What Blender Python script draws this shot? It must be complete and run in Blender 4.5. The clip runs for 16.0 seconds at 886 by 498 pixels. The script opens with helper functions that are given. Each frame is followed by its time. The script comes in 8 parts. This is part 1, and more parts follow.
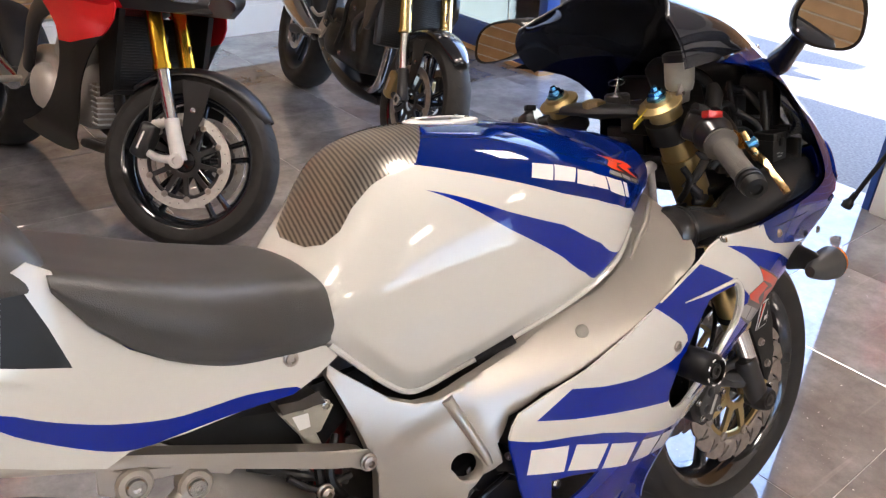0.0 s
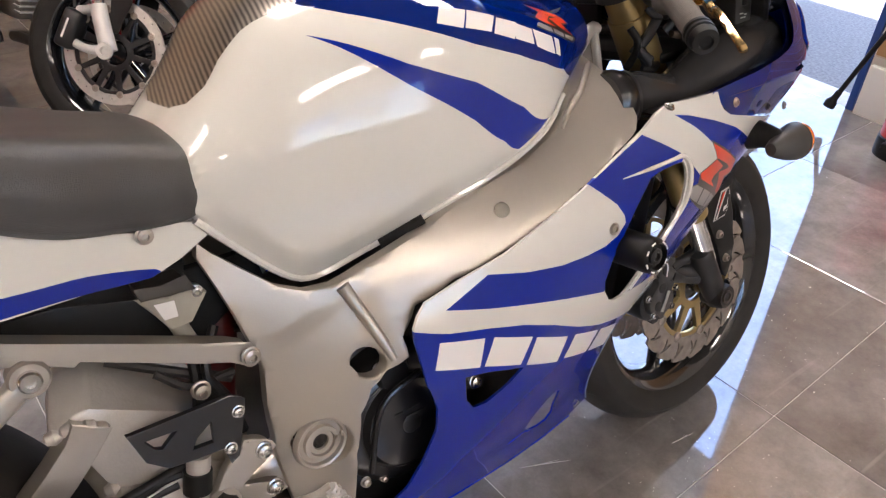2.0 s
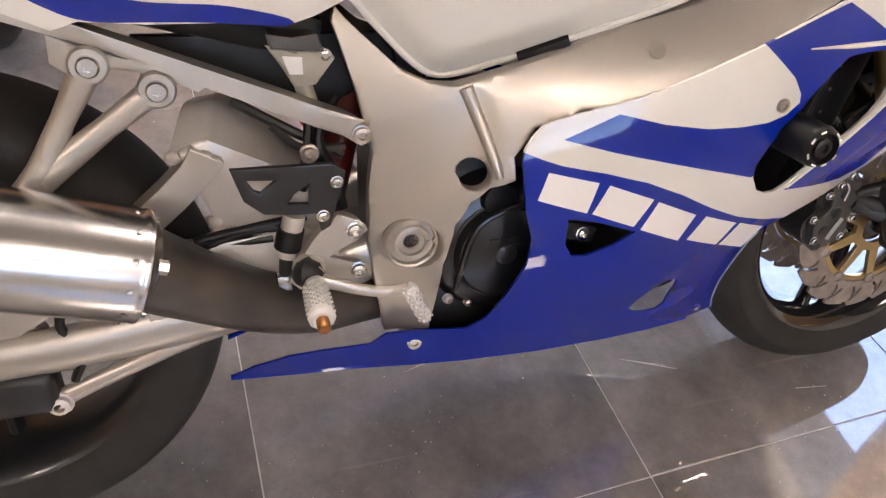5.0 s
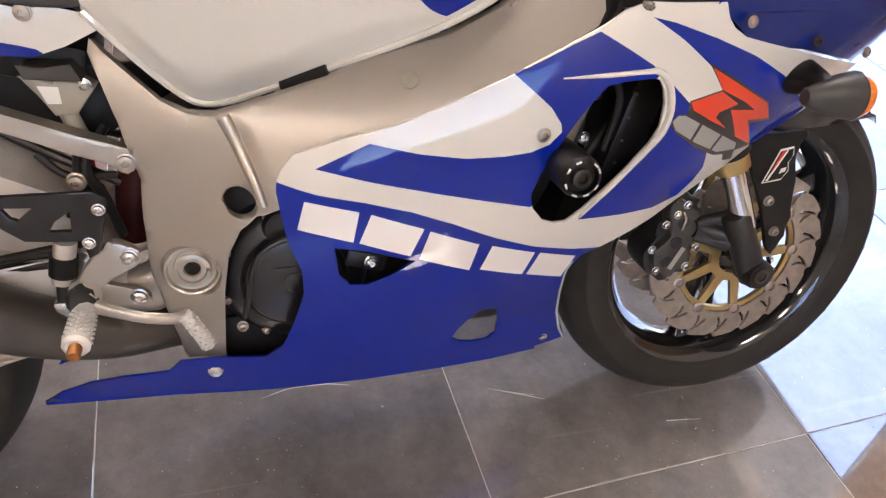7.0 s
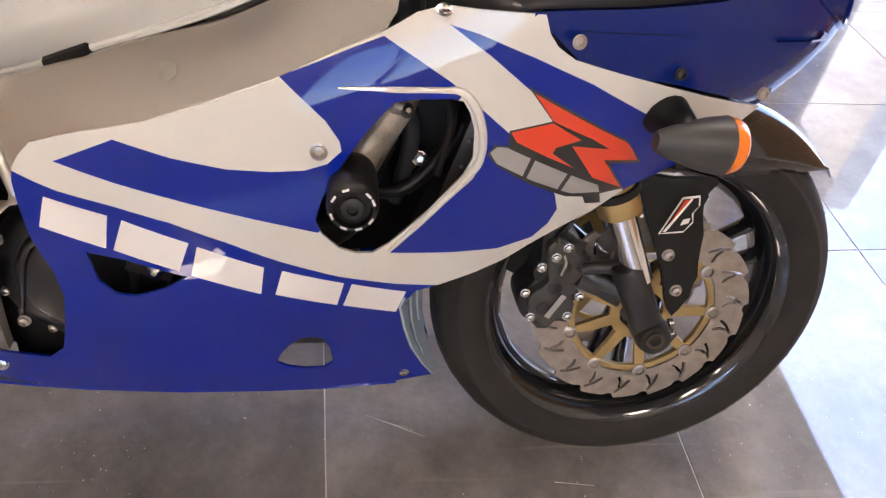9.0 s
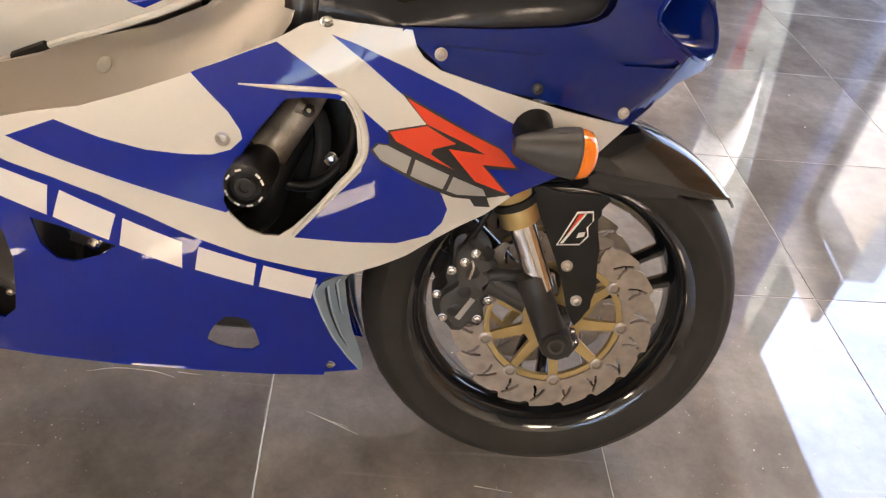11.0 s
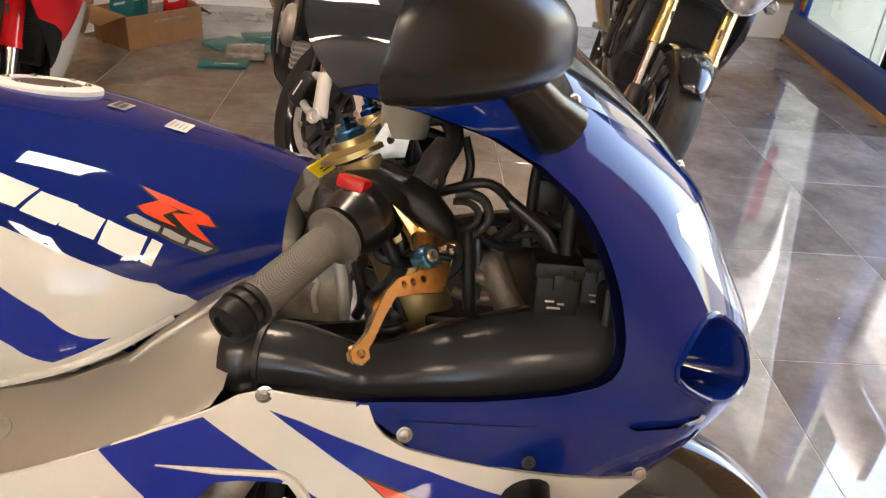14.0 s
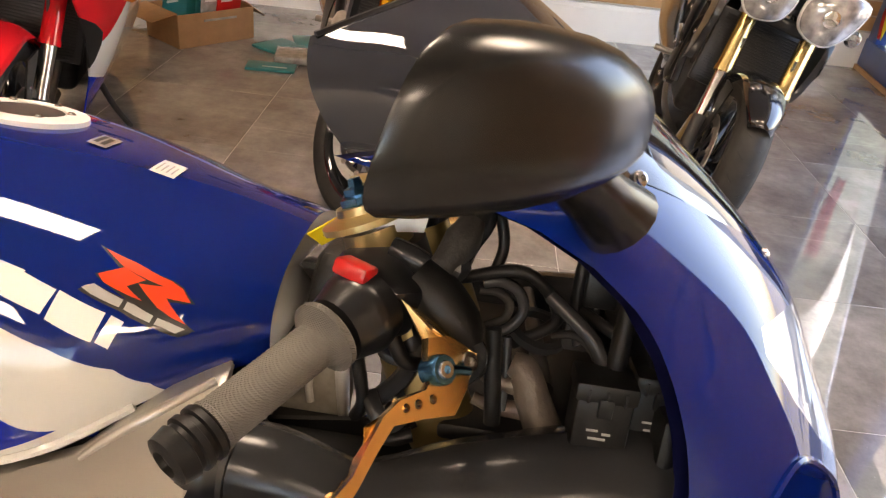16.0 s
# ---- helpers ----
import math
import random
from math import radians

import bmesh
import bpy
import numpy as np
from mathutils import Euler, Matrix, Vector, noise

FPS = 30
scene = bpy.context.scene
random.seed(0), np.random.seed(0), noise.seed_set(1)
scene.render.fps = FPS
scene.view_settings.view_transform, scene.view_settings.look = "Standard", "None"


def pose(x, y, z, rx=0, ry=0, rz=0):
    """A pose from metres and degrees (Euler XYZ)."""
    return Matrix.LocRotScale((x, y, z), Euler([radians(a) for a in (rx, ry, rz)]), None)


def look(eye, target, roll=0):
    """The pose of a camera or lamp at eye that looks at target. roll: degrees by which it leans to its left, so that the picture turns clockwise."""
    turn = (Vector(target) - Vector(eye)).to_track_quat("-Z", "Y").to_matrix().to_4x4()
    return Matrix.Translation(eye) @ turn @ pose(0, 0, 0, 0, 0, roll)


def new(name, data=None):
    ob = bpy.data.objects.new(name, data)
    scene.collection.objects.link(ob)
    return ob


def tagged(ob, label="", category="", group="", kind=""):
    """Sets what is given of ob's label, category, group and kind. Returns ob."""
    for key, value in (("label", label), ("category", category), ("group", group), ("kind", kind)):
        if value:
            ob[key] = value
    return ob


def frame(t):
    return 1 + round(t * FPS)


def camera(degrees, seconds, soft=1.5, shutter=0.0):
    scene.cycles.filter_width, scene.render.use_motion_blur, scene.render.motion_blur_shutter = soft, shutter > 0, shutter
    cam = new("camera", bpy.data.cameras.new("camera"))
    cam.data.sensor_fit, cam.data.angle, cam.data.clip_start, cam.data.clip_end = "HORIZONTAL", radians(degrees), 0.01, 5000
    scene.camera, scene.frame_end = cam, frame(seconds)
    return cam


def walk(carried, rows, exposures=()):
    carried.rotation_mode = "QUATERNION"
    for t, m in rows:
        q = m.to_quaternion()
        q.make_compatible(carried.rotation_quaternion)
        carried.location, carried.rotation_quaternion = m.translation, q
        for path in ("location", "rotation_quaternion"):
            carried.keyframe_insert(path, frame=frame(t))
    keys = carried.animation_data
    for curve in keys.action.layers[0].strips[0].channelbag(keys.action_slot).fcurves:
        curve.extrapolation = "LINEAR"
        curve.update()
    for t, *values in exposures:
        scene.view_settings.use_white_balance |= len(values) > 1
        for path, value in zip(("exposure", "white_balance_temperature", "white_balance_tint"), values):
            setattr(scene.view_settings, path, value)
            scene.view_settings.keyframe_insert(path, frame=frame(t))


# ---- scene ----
cam = camera(61.5, 16.0, soft=1.3)
# seconds, eye, target, roll
PATH = [
    (0, (-0.5643, -0.5989, 1.2741), (0.0757, 0.2412, 0.7044), 2.95),
    (0.5, (-0.5010, -0.6189, 1.2839), (0.1803, 0.2023, 0.7348), 3.05),
    (1, (-0.4744, -0.6076, 1.2389), (0.2013, 0.2022, 0.6664), 3.26),
    (1.5, (-0.4439, -0.5942, 1.1908), (0.2035, 0.2002, 0.5665), 3.35),
    (2, (-0.4222, -0.5951, 1.1611), (0.1957, 0.1773, 0.4817), 3.48),
    (2.5, (-0.4104, -0.5645, 1.1246), (0.1735, 0.1767, 0.3832), 3.99),
    (3, (-0.4130, -0.5142, 1.0964), (0.1311, 0.1938, 0.2946), 5.09),
    (3.5, (-0.4069, -0.4996, 1.0683), (0.0771, 0.1981, 0.2204), 6.45),
    (3.7, (-0.3799, -0.5174, 1.0592), (0.0519, 0.2039, 0.2030), 5.80),
    (5.8, (-0.3286, -0.7205, 1.1010), (-0.0319, 0.1171, 0.2946), 7.80),
    (6, (-0.2795, -0.7270, 1.1078), (0.0117, 0.1127, 0.3015), 7.59),
    (6.5, (-0.1475, -0.7439, 1.1041), (0.1417, 0.0996, 0.3011), 7.22),
    (7, (-0.0662, -0.7379, 1.1015), (0.2160, 0.1105, 0.3012), 6.29),
    (7.5, (-0.0028, -0.6551, 1.0828), (0.3200, 0.1740, 0.2776), 6.37),
    (8, (0.0584, -0.6117, 1.0744), (0.3766, 0.1959, 0.2458), 8.22),
    (8.5, (0.1869, -0.6279, 1.0715), (0.3953, 0.2047, 0.2328), 8.48),
    (9, (0.2727, -0.6665, 1.0805), (0.4275, 0.1884, 0.2528), 8.11),
    (9.2, (0.2896, -0.7009, 1.0842), (0.4344, 0.1659, 0.2671), 7.77),
    (11.3, (0.4673, -0.7982, 1.1145), (0.5276, 0.1258, 0.3512), 8.03),
    (11.5, (0.4876, -0.7899, 1.1190), (0.5303, 0.1368, 0.3579), 7.66),
    (12, (0.5396, -0.7660, 1.1323), (0.5481, 0.1691, 0.3802), 6.82),
    (12.5, (0.5466, -0.7190, 1.1507), (0.5391, 0.2362, 0.4244), 5.83),
    (13, (0.5160, -0.6353, 1.1776), (0.5125, 0.3456, 0.4863), 5.28),
    (13.5, (0.4822, -0.5779, 1.1964), (0.4963, 0.4305, 0.5461), 5.22),
    (14, (0.4750, -0.5337, 1.2147), (0.5048, 0.4996, 0.6051), 5.49),
    (14.5, (0.4834, -0.4901, 1.2332), (0.5177, 0.5603, 0.6540), 6.12),
    (15, (0.4894, -0.4624, 1.2402), (0.5103, 0.5947, 0.6726), 6.68),
    (15.5, (0.4884, -0.4337, 1.2377), (0.4803, 0.6175, 0.6589), 7.13),
    (16, (0.4850, -0.3857, 1.2098), (0.4446, 0.6477, 0.6011), 7.21),
]
EXPOSURES = [(0.0, 3.36, 6350, 17), (0.7, 3.22, 6350, 17), (3.0, 3.30, 6450, 20), (6.0, 3.44, 6500, 21), (9.2, 3.40, 6700, 21), (11.5, 3.41, 7600, 17), (13.5, 3.39, 7500, 17), (16.0, 3.50, 7900, 19)]
walk(cam, [(t, look(eye, target, roll)) for t, eye, target, roll in PATH], EXPOSURES)

# ---- daylight and lamps ----
SUN_ELEV, SUN_AZ = 60.0, 112.0          # the sun stands high, behind the line of the shop front
world = bpy.data.worlds.new("sky")
scene.world = world
world.use_nodes = True
wn = world.node_tree
sky = wn.nodes.new("ShaderNodeTexSky")
sky.sky_type, sky.sun_disc = "NISHITA", False
sky.sun_elevation, sky.sun_rotation = radians(SUN_ELEV), radians(90 - SUN_AZ)
wn.links.new(sky.outputs[0], wn.nodes["Background"].inputs[0])
sky.dust_density, sky.air_density = 1.0, 1.0
wn.nodes["Background"].inputs[1].default_value = 0.14
sun = new("sun", bpy.data.lights.new("sun", "SUN"))
sun.data.energy, sun.data.angle, sun.data.color = 2.8, radians(0.6), (1.0, 0.95, 0.88)
sd = Vector((math.cos(radians(SUN_AZ)) * math.cos(radians(SUN_ELEV)), math.sin(radians(SUN_AZ)) * math.cos(radians(SUN_ELEV)), math.sin(radians(SUN_ELEV))))
sun.matrix_world = look(sd * 20, (0, 0, 0))
scene.view_settings.exposure = 0.0

# ---- helpers for meshes and materials ----
from mathutils.geometry import delaunay_2d_cdt


def mat(name, color, rough=0.5, metal=0.0, coat=0.0, noise_amt=0.0, noise_scale=30.0, bump=0.0, bump_scale=200.0, color2=None, rough_var=0.0, ior=1.5):
    m = bpy.data.materials.new(name)
    m.use_nodes = True
    nt = m.node_tree
    b = nt.nodes["Principled BSDF"]
    b.inputs["Base Color"].default_value = (*color, 1)
    b.inputs["Roughness"].default_value = rough
    b.inputs["Metallic"].default_value = metal
    b.inputs["Coat Weight"].default_value = coat
    b.inputs["Coat Roughness"].default_value = 0.03
    b.inputs["IOR"].default_value = ior
    tc = nt.nodes.new("ShaderNodeTexCoord")
    if noise_amt or color2 or rough_var:
        n = nt.nodes.new("ShaderNodeTexNoise")
        n.inputs["Scale"].default_value = noise_scale
        n.inputs["Detail"].default_value = 6
        nt.links.new(tc.outputs["Object"], n.inputs["Vector"])
        if noise_amt or color2:
            r = nt.nodes.new("ShaderNodeMix")
            r.data_type = "RGBA"
            c2 = color2 or tuple(c * (1 - noise_amt) for c in color)
            r.inputs[6].default_value = (*color, 1)
            r.inputs[7].default_value = (*c2, 1)
            cr = nt.nodes.new("ShaderNodeMapRange")
            cr.inputs[1].default_value, cr.inputs[2].default_value = 0.35, 0.7
            nt.links.new(n.outputs[0], cr.inputs[0])
            nt.links.new(cr.outputs[0], r.inputs[0])
            nt.links.new(r.outputs[2], b.inputs["Base Color"])
        if rough_var:
            rr = nt.nodes.new("ShaderNodeMapRange")
            rr.inputs[3].default_value, rr.inputs[4].default_value = max(0.0, rough - rough_var), rough + rough_var
            nt.links.new(n.outputs[0], rr.inputs[0])
            nt.links.new(rr.outputs[0], b.inputs["Roughness"])
    if bump:
        n2 = nt.nodes.new("ShaderNodeTexNoise")
        n2.inputs["Scale"].default_value = bump_scale
        n2.inputs["Detail"].default_value = 4
        nt.links.new(tc.outputs["Object"], n2.inputs["Vector"])
        bn = nt.nodes.new("ShaderNodeBump")
        bn.inputs["Strength"].default_value = bump
        bn.inputs["Distance"].default_value = 0.002
        nt.links.new(n2.outputs[0], bn.inputs["Height"])
        nt.links.new(bn.outputs[0], b.inputs["Normal"])
    return m


def glow(name, color, strength):
    m = bpy.data.materials.new(name)
    m.use_nodes = True
    b = m.node_tree.nodes["Principled BSDF"]
    b.inputs["Base Color"].default_value = (*color, 1)
    b.inputs["Emission Color"].default_value = (*color, 1)
    b.inputs["Emission Strength"].default_value = strength
    return m


def glass(name, color, rough=0.0):
    m = mat(name, color, rough)
    m.node_tree.nodes["Principled BSDF"].inputs["Transmission Weight"].default_value = 1.0
    return m


def finish(me, sharp=40):
    for p in me.polygons:
        p.use_smooth = True
    me.set_sharp_from_angle(angle=radians(sharp))


def part(name, bm, material, parent=None, label="", m=None, sharp=40):
    """One mesh object out of a bmesh, under a thing or a part."""
    me = bpy.data.meshes.new(name)
    bmesh.ops.recalc_face_normals(bm, faces=bm.faces)
    bm.to_mesh(me)
    bm.free()
    for one in material if isinstance(material, (list, tuple)) else [material]:
        me.materials.append(one)
    finish(me, sharp)
    ob = new(name, me)
    if parent:
        ob.parent = parent
    if m is not None:
        ob.matrix_basis = m
    if label:
        tagged(ob, label)
    return ob


def thing(name, m, label, category, group="", kind=""):
    ob = new(name)
    ob.empty_display_size = 0.05
    ob.matrix_basis = m
    return tagged(ob, label, category, group, kind)


def catmull(pts, n=6, closed=False):
    P = [Vector(p) for p in pts]
    out, k = [], len(P)
    for i in range(k if closed else k - 1):
        a = P[(i - 1) % k] if closed or i else P[0] * 2 - P[1]
        b, c = P[i], P[(i + 1) % k]
        d = P[(i + 2) % k] if closed or i + 2 < k else P[-1] * 2 - P[-2]
        for j in range(n):
            t = j / n
            out.append(0.5 * (2 * b + (c - a) * t + (2 * a - 5 * b + 4 * c - d) * t * t + (3 * b - a - 3 * c + d) * t ** 3))
    if not closed:
        out.append(P[-1])
    return out


def box(sx, sy, sz, bev=0.003, at=(0, 0, 0), seg=2, bm=None, m=None):
    bm2 = bmesh.new()
    bmesh.ops.create_cube(bm2, size=1, matrix=Matrix.Diagonal((sx, sy, sz, 1)))
    if bev:
        bmesh.ops.bevel(bm2, geom=bm2.edges[:], offset=min(bev, sx * 0.45, sy * 0.45, sz * 0.45), segments=seg, affect="EDGES", profile=0.5)
    bmesh.ops.transform(bm2, matrix=Matrix.Translation(at) @ (m if m is not None else Matrix()), verts=bm2.verts)
    return merge(bm, bm2)


def merge(bm, bm2):
    if bm is None:
        return bm2
    tmp = bpy.data.meshes.new("tmp")
    bm2.to_mesh(tmp)
    bm2.free()
    bm.from_mesh(tmp)
    bpy.data.meshes.remove(tmp)
    return bm


def lathe(profile, seg=48, axis="y", closed=False, at=(0, 0, 0), bm=None, m=None):
    """Turn (radius, along) points about an axis."""
    bm2 = bmesh.new()
    rings = []
    for r, a in profile:
        ring = []
        for i in range(seg):
            c, s = math.cos(2 * math.pi * i / seg), math.sin(2 * math.pi * i / seg)
            p = {"y": (r * c, a, r * s), "z": (r * c, r * s, a), "x": (a, r * c, r * s)}[axis]
            ring.append(bm2.verts.new(p))
        rings.append(ring)
    n = len(rings)
    for i in range(n if closed else n - 1):
        A, B = rings[i], rings[(i + 1) % n]
        for j in range(seg):
            bm2.faces.new((A[j], A[(j + 1) % seg], B[(j + 1) % seg], B[j]))
    if not closed:
        for ring, (r, a) in ((rings[0], profile[0]), (rings[-1], profile[-1])):
            if r > 1e-4:
                bm2.faces.new(ring)
    bmesh.ops.remove_doubles(bm2, verts=bm2.verts, dist=1e-5)
    bmesh.ops.transform(bm2, matrix=Matrix.Translation(at) @ (m if m is not None else Matrix()), verts=bm2.verts)
    return merge(bm, bm2)


def tube(pts, radius, seg=12, smooth=5, bm=None, flat=1.0, closed=False):
    """A round or flattened bar along a smooth line; radius may be a list."""
    P = catmull(pts, smooth) if smooth > 1 and len(pts) > 2 else [Vector(p) for p in pts]
    k = len(P)
    rad = radius if isinstance(radius, (list, tuple)) else [radius] * len(pts)
    bm2 = bmesh.new()
    rings, up = [], None
    for i, p in enumerate(P):
        d = (P[min(i + 1, k - 1)] - P[max(i - 1, 0)]).normalized()
        if up is None:
            up = Vector((0, 1, 0)) if abs(d.y) < 0.9 else Vector((0, 0, 1))
        side = d.cross(up).normalized()
        up = side.cross(d).normalized()
        f = i / (k - 1) * (len(rad) - 1)
        a = int(min(f, len(rad) - 2)) if len(rad) > 1 else 0
        r = rad[a] + (rad[min(a + 1, len(rad) - 1)] - rad[a]) * (f - a)
        rings.append([bm2.verts.new(p + side * r * math.cos(2 * math.pi * j / seg) + up * r * flat * math.sin(2 * math.pi * j / seg)) for j in range(seg)])
    for A, B in zip(rings, rings[1:]):
        for j in range(seg):
            bm2.faces.new((A[j], A[(j + 1) % seg], B[(j + 1) % seg], B[j]))
    bm2.faces.new(rings[0])
    bm2.faces.new(rings[-1])
    return merge(bm, bm2)


def rod(a, b, r, seg=16, bm=None, r2=None):
    return tube([a, b], [r, r if r2 is None else r2], seg, 1, bm)


def bolt(at, axis=(0, -1, 0), r=0.007, h=0.004, bm=None):
    """A domed socket screw with a hollow head."""
    q = Vector(axis).to_track_quat("Z", "Y").to_matrix().to_4x4()
    return lathe([(r * 1.25, 0), (r * 1.25, h * 0.3), (r, h * 0.4), (r * 0.95, h), (r * 0.5, h * 1.25), (r * 0.45, h * 0.5), (0, h * 0.5)], 14, "z", at=at, m=q, bm=bm)


def inside(p, poly):
    x, y = p[0], p[1]
    hit = False
    j = len(poly) - 1
    for i in range(len(poly)):
        xi, yi, xj, yj = poly[i][0], poly[i][1], poly[j][0], poly[j][1]
        if (yi > y) != (yj > y) and x < (xj - xi) * (y - yi) / (yj - yi) + xi:
            hit = not hit
        j = i
    return hit


def resample(poly, step, closed=True):
    out = []
    n = len(poly)
    for i in range(n if closed else n - 1):
        a, b = Vector(poly[i][:2]), Vector(poly[(i + 1) % n][:2])
        k = max(1, int((b - a).length / step + 0.5))
        out += [a + (b - a) * j / k for j in range(k)]
    if not closed:
        out.append(Vector(poly[-1][:2]))
    return out


def smooth_poly(pts, n=4):
    return [v.to_2d() for v in catmull([(p[0], p[1], 0) for p in pts], n, True)]


def panel(outer, surf, step=0.02, holes=(), regions=(), thick=0.004, push=None):
    """A shell cut to an outline on a surface: surf(u, v) gives the point. regions: (material slot, outline); a later one wins. push: the way to the inner skin."""
    verts, edges = [], []

    def add(poly):
        k = len(verts)
        verts.extend(poly)
        edges.extend((k + i, k + (i + 1) % len(poly)) for i in range(len(poly)))
    out = resample(outer, step)
    hol = [resample(h, step) for h in holes]
    add(out)
    for h in hol:
        add(h)
    for _, r in regions:
        add(resample(r, step))
    u0, u1 = min(p.x for p in out), max(p.x for p in out)
    v0, v1 = min(p.y for p in out), max(p.y for p in out)
    nu, nv = int((u1 - u0) / step) + 1, int((v1 - v0) / step) + 1
    for i in range(1, nu):
        for j in range(1, nv):
            p = Vector((u0 + (u1 - u0) * (i + 0.5 * (j % 2)) / nu, v0 + (v1 - v0) * j / nv))
            if inside(p, out):
                verts.append(p)
    V, _, F, _, _, _ = delaunay_2d_cdt(verts, edges, [], 0, 1e-5)
    bm = bmesh.new()
    keep = []
    for f in F:
        c = sum((V[i] for i in f), Vector((0, 0))) / len(f)
        if inside(c, out) and not any(inside(c, h) for h in hol):
            slot = 0
            for s, r in regions:
                if inside(c, r):
                    slot = s
            keep.append((f, slot))
    used = sorted({i for f, _ in keep for i in f})
    front = {i: bm.verts.new(surf(V[i].x, V[i].y)) for i in used}
    faces = []
    for f, slot in keep:
        try:
            face = bm.faces.new([front[i] for i in f])
        except ValueError:
            continue
        face.material_index = slot
        faces.append(face)
    if thick:
        bm.normal_update()
        ne = [e for e in bm.edges if len(e.link_faces) == 1]
        off = Vector(push) if push is not None else Vector((0, 1, 0))
        back = {v: bm.verts.new(v.co + off * thick) for v in list(bm.verts)}
        for f in faces:
            g = bm.faces.new([back[v] for v in reversed(f.verts)])
            g.material_index = f.material_index
        for e in ne:
            a, b = e.verts
            slot = e.link_faces[0].material_index
            g = bm.faces.new((a, b, back[b], back[a]))
            g.material_index = slot
    return bm


def plate(outline, y0, y1, holes=(), bev=0.002, step=0.03):
    """A flat plate in the x-z plane between two y, with rounded rims."""
    bm = panel(outline, lambda u, v: (u, y0, v), step, holes, thick=abs(y1 - y0), push=(0, 1 if y1 > y0 else -1, 0))
    if bev:
        es = [e for e in bm.edges if len(e.link_faces) == 2 and e.calc_face_angle(0) > 0.8 and abs(e.verts[0].co.y - e.verts[1].co.y) < 1e-6]
        bmesh.ops.bevel(bm, geom=es, offset=bev, segments=2, affect="EDGES", profile=0.5)
    return bm


def curve_table(rows, x):
    """Smooth lookup in rows of (key, values...), by cubic blending."""
    k = [r[0] for r in rows]
    if x <= k[0]:
        return list(rows[0][1:])
    if x >= k[-1]:
        return list(rows[-1][1:])
    i = max(j for j in range(len(k) - 1) if k[j] <= x)
    t = (x - k[i]) / (k[i + 1] - k[i])
    res = []
    for c in range(1, len(rows[0])):
        b, d = rows[i][c], rows[i + 1][c]
        mb = (d - rows[i - 1][c]) / (k[i + 1] - k[i - 1]) * (k[i + 1] - k[i]) if i else d - b
        md = (rows[i + 2][c] - b) / (k[i + 2] - k[i]) * (k[i + 1] - k[i]) if i + 2 < len(k) else d - b
        t2, t3 = t * t, t * t * t
        res.append((2 * t3 - 3 * t2 + 1) * b + (t3 - 2 * t2 + t) * mb + (-2 * t3 + 3 * t2) * d + (t3 - t2) * md)
    return res


def section_at(ctrl, v):
    """A point on a smooth line through control points, v from 0 to 1."""
    n = len(ctrl) - 1
    f = min(max(v, 0.0), 1.0) * n
    i = min(int(f), n - 1)
    t = f - i
    b, c = Vector(ctrl[i]), Vector(ctrl[i + 1])
    a = Vector(ctrl[i - 1]) if i else b * 2 - c
    d = Vector(ctrl[i + 2]) if i + 2 <= n else Vector((-ctrl[n - 1][0], *ctrl[n - 1][1:])) if abs(ctrl[n][0]) < 1e-6 else c * 2 - b
    return 0.5 * (2 * b + (c - a) * t + (2 * a - 5 * b + 4 * c - d) * t * t + (3 * b - a - 3 * c + d) * t ** 3)


def mirrored(bm):
    """Add the mirror image across y = 0 and weld the middle."""
    bm2 = bm.copy()
    bmesh.ops.transform(bm2, matrix=Matrix.Diagonal((1, -1, 1, 1)), verts=bm2.verts)
    bmesh.ops.reverse_faces(bm2, faces=bm2.faces)
    bm = merge(bm, bm2)
    bmesh.ops.remove_doubles(bm, verts=bm.verts, dist=2e-4)
    return bm


def flipped(ob, name=None):
    """A mirrored copy of a part, across the machine's middle."""
    me = ob.data.copy()
    me.transform(Matrix.Diagonal((1, -1, 1, 1)))
    me.flip_normals()
    o = new(name or ob.name.split(".")[0], me)
    o.parent = ob.parent
    return o

# ---- materials ----
def flaked(name, color, color2):
    """Clear-coated metallic paint."""
    m = mat(name, color, 0.35, 0.0, 1.0, color2=color2, noise_scale=2.5, bump=0.02, bump_scale=40)
    m.node_tree.nodes["Principled BSDF"].inputs["Specular IOR Level"].default_value = 0.0
    return m


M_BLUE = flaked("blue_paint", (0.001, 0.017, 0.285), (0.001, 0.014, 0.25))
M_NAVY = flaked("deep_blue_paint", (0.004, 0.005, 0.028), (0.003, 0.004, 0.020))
M_BLUE_DARK = flaked("candy_blue_paint", (0.0004, 0.0135, 0.150), (0.0004, 0.0110, 0.125))      # darker base than the fairing blue, for tank top and upper cowl
M_WHITE = mat("pearl_white_paint", (0.68, 0.67, 0.62), 0.25, 0.0, 1.0, color2=(0.64, 0.63, 0.58), noise_scale=3, bump=0.015, bump_scale=60)
M_WHITE.node_tree.nodes["Principled BSDF"].inputs["Specular IOR Level"].default_value = 0.2
M_RIM = mat("polished_black_rim", (0.008, 0.009, 0.011), 0.12, 0.0, 1.0, noise_amt=0.2, noise_scale=5)
M_DECAL = mat("white_decal", (0.80, 0.79, 0.76), 0.3, 0.0, 0.6)
M_RED = mat("red_decal", (0.80, 0.055, 0.012), 0.3, 0.0, 0.6)
M_BLACKD = mat("black_decal", (0.012, 0.012, 0.012), 0.3, 0.0, 0.5)
M_SILVERD = mat("silver_decal", (0.42, 0.42, 0.40), 0.35, 0.3, 0.5)
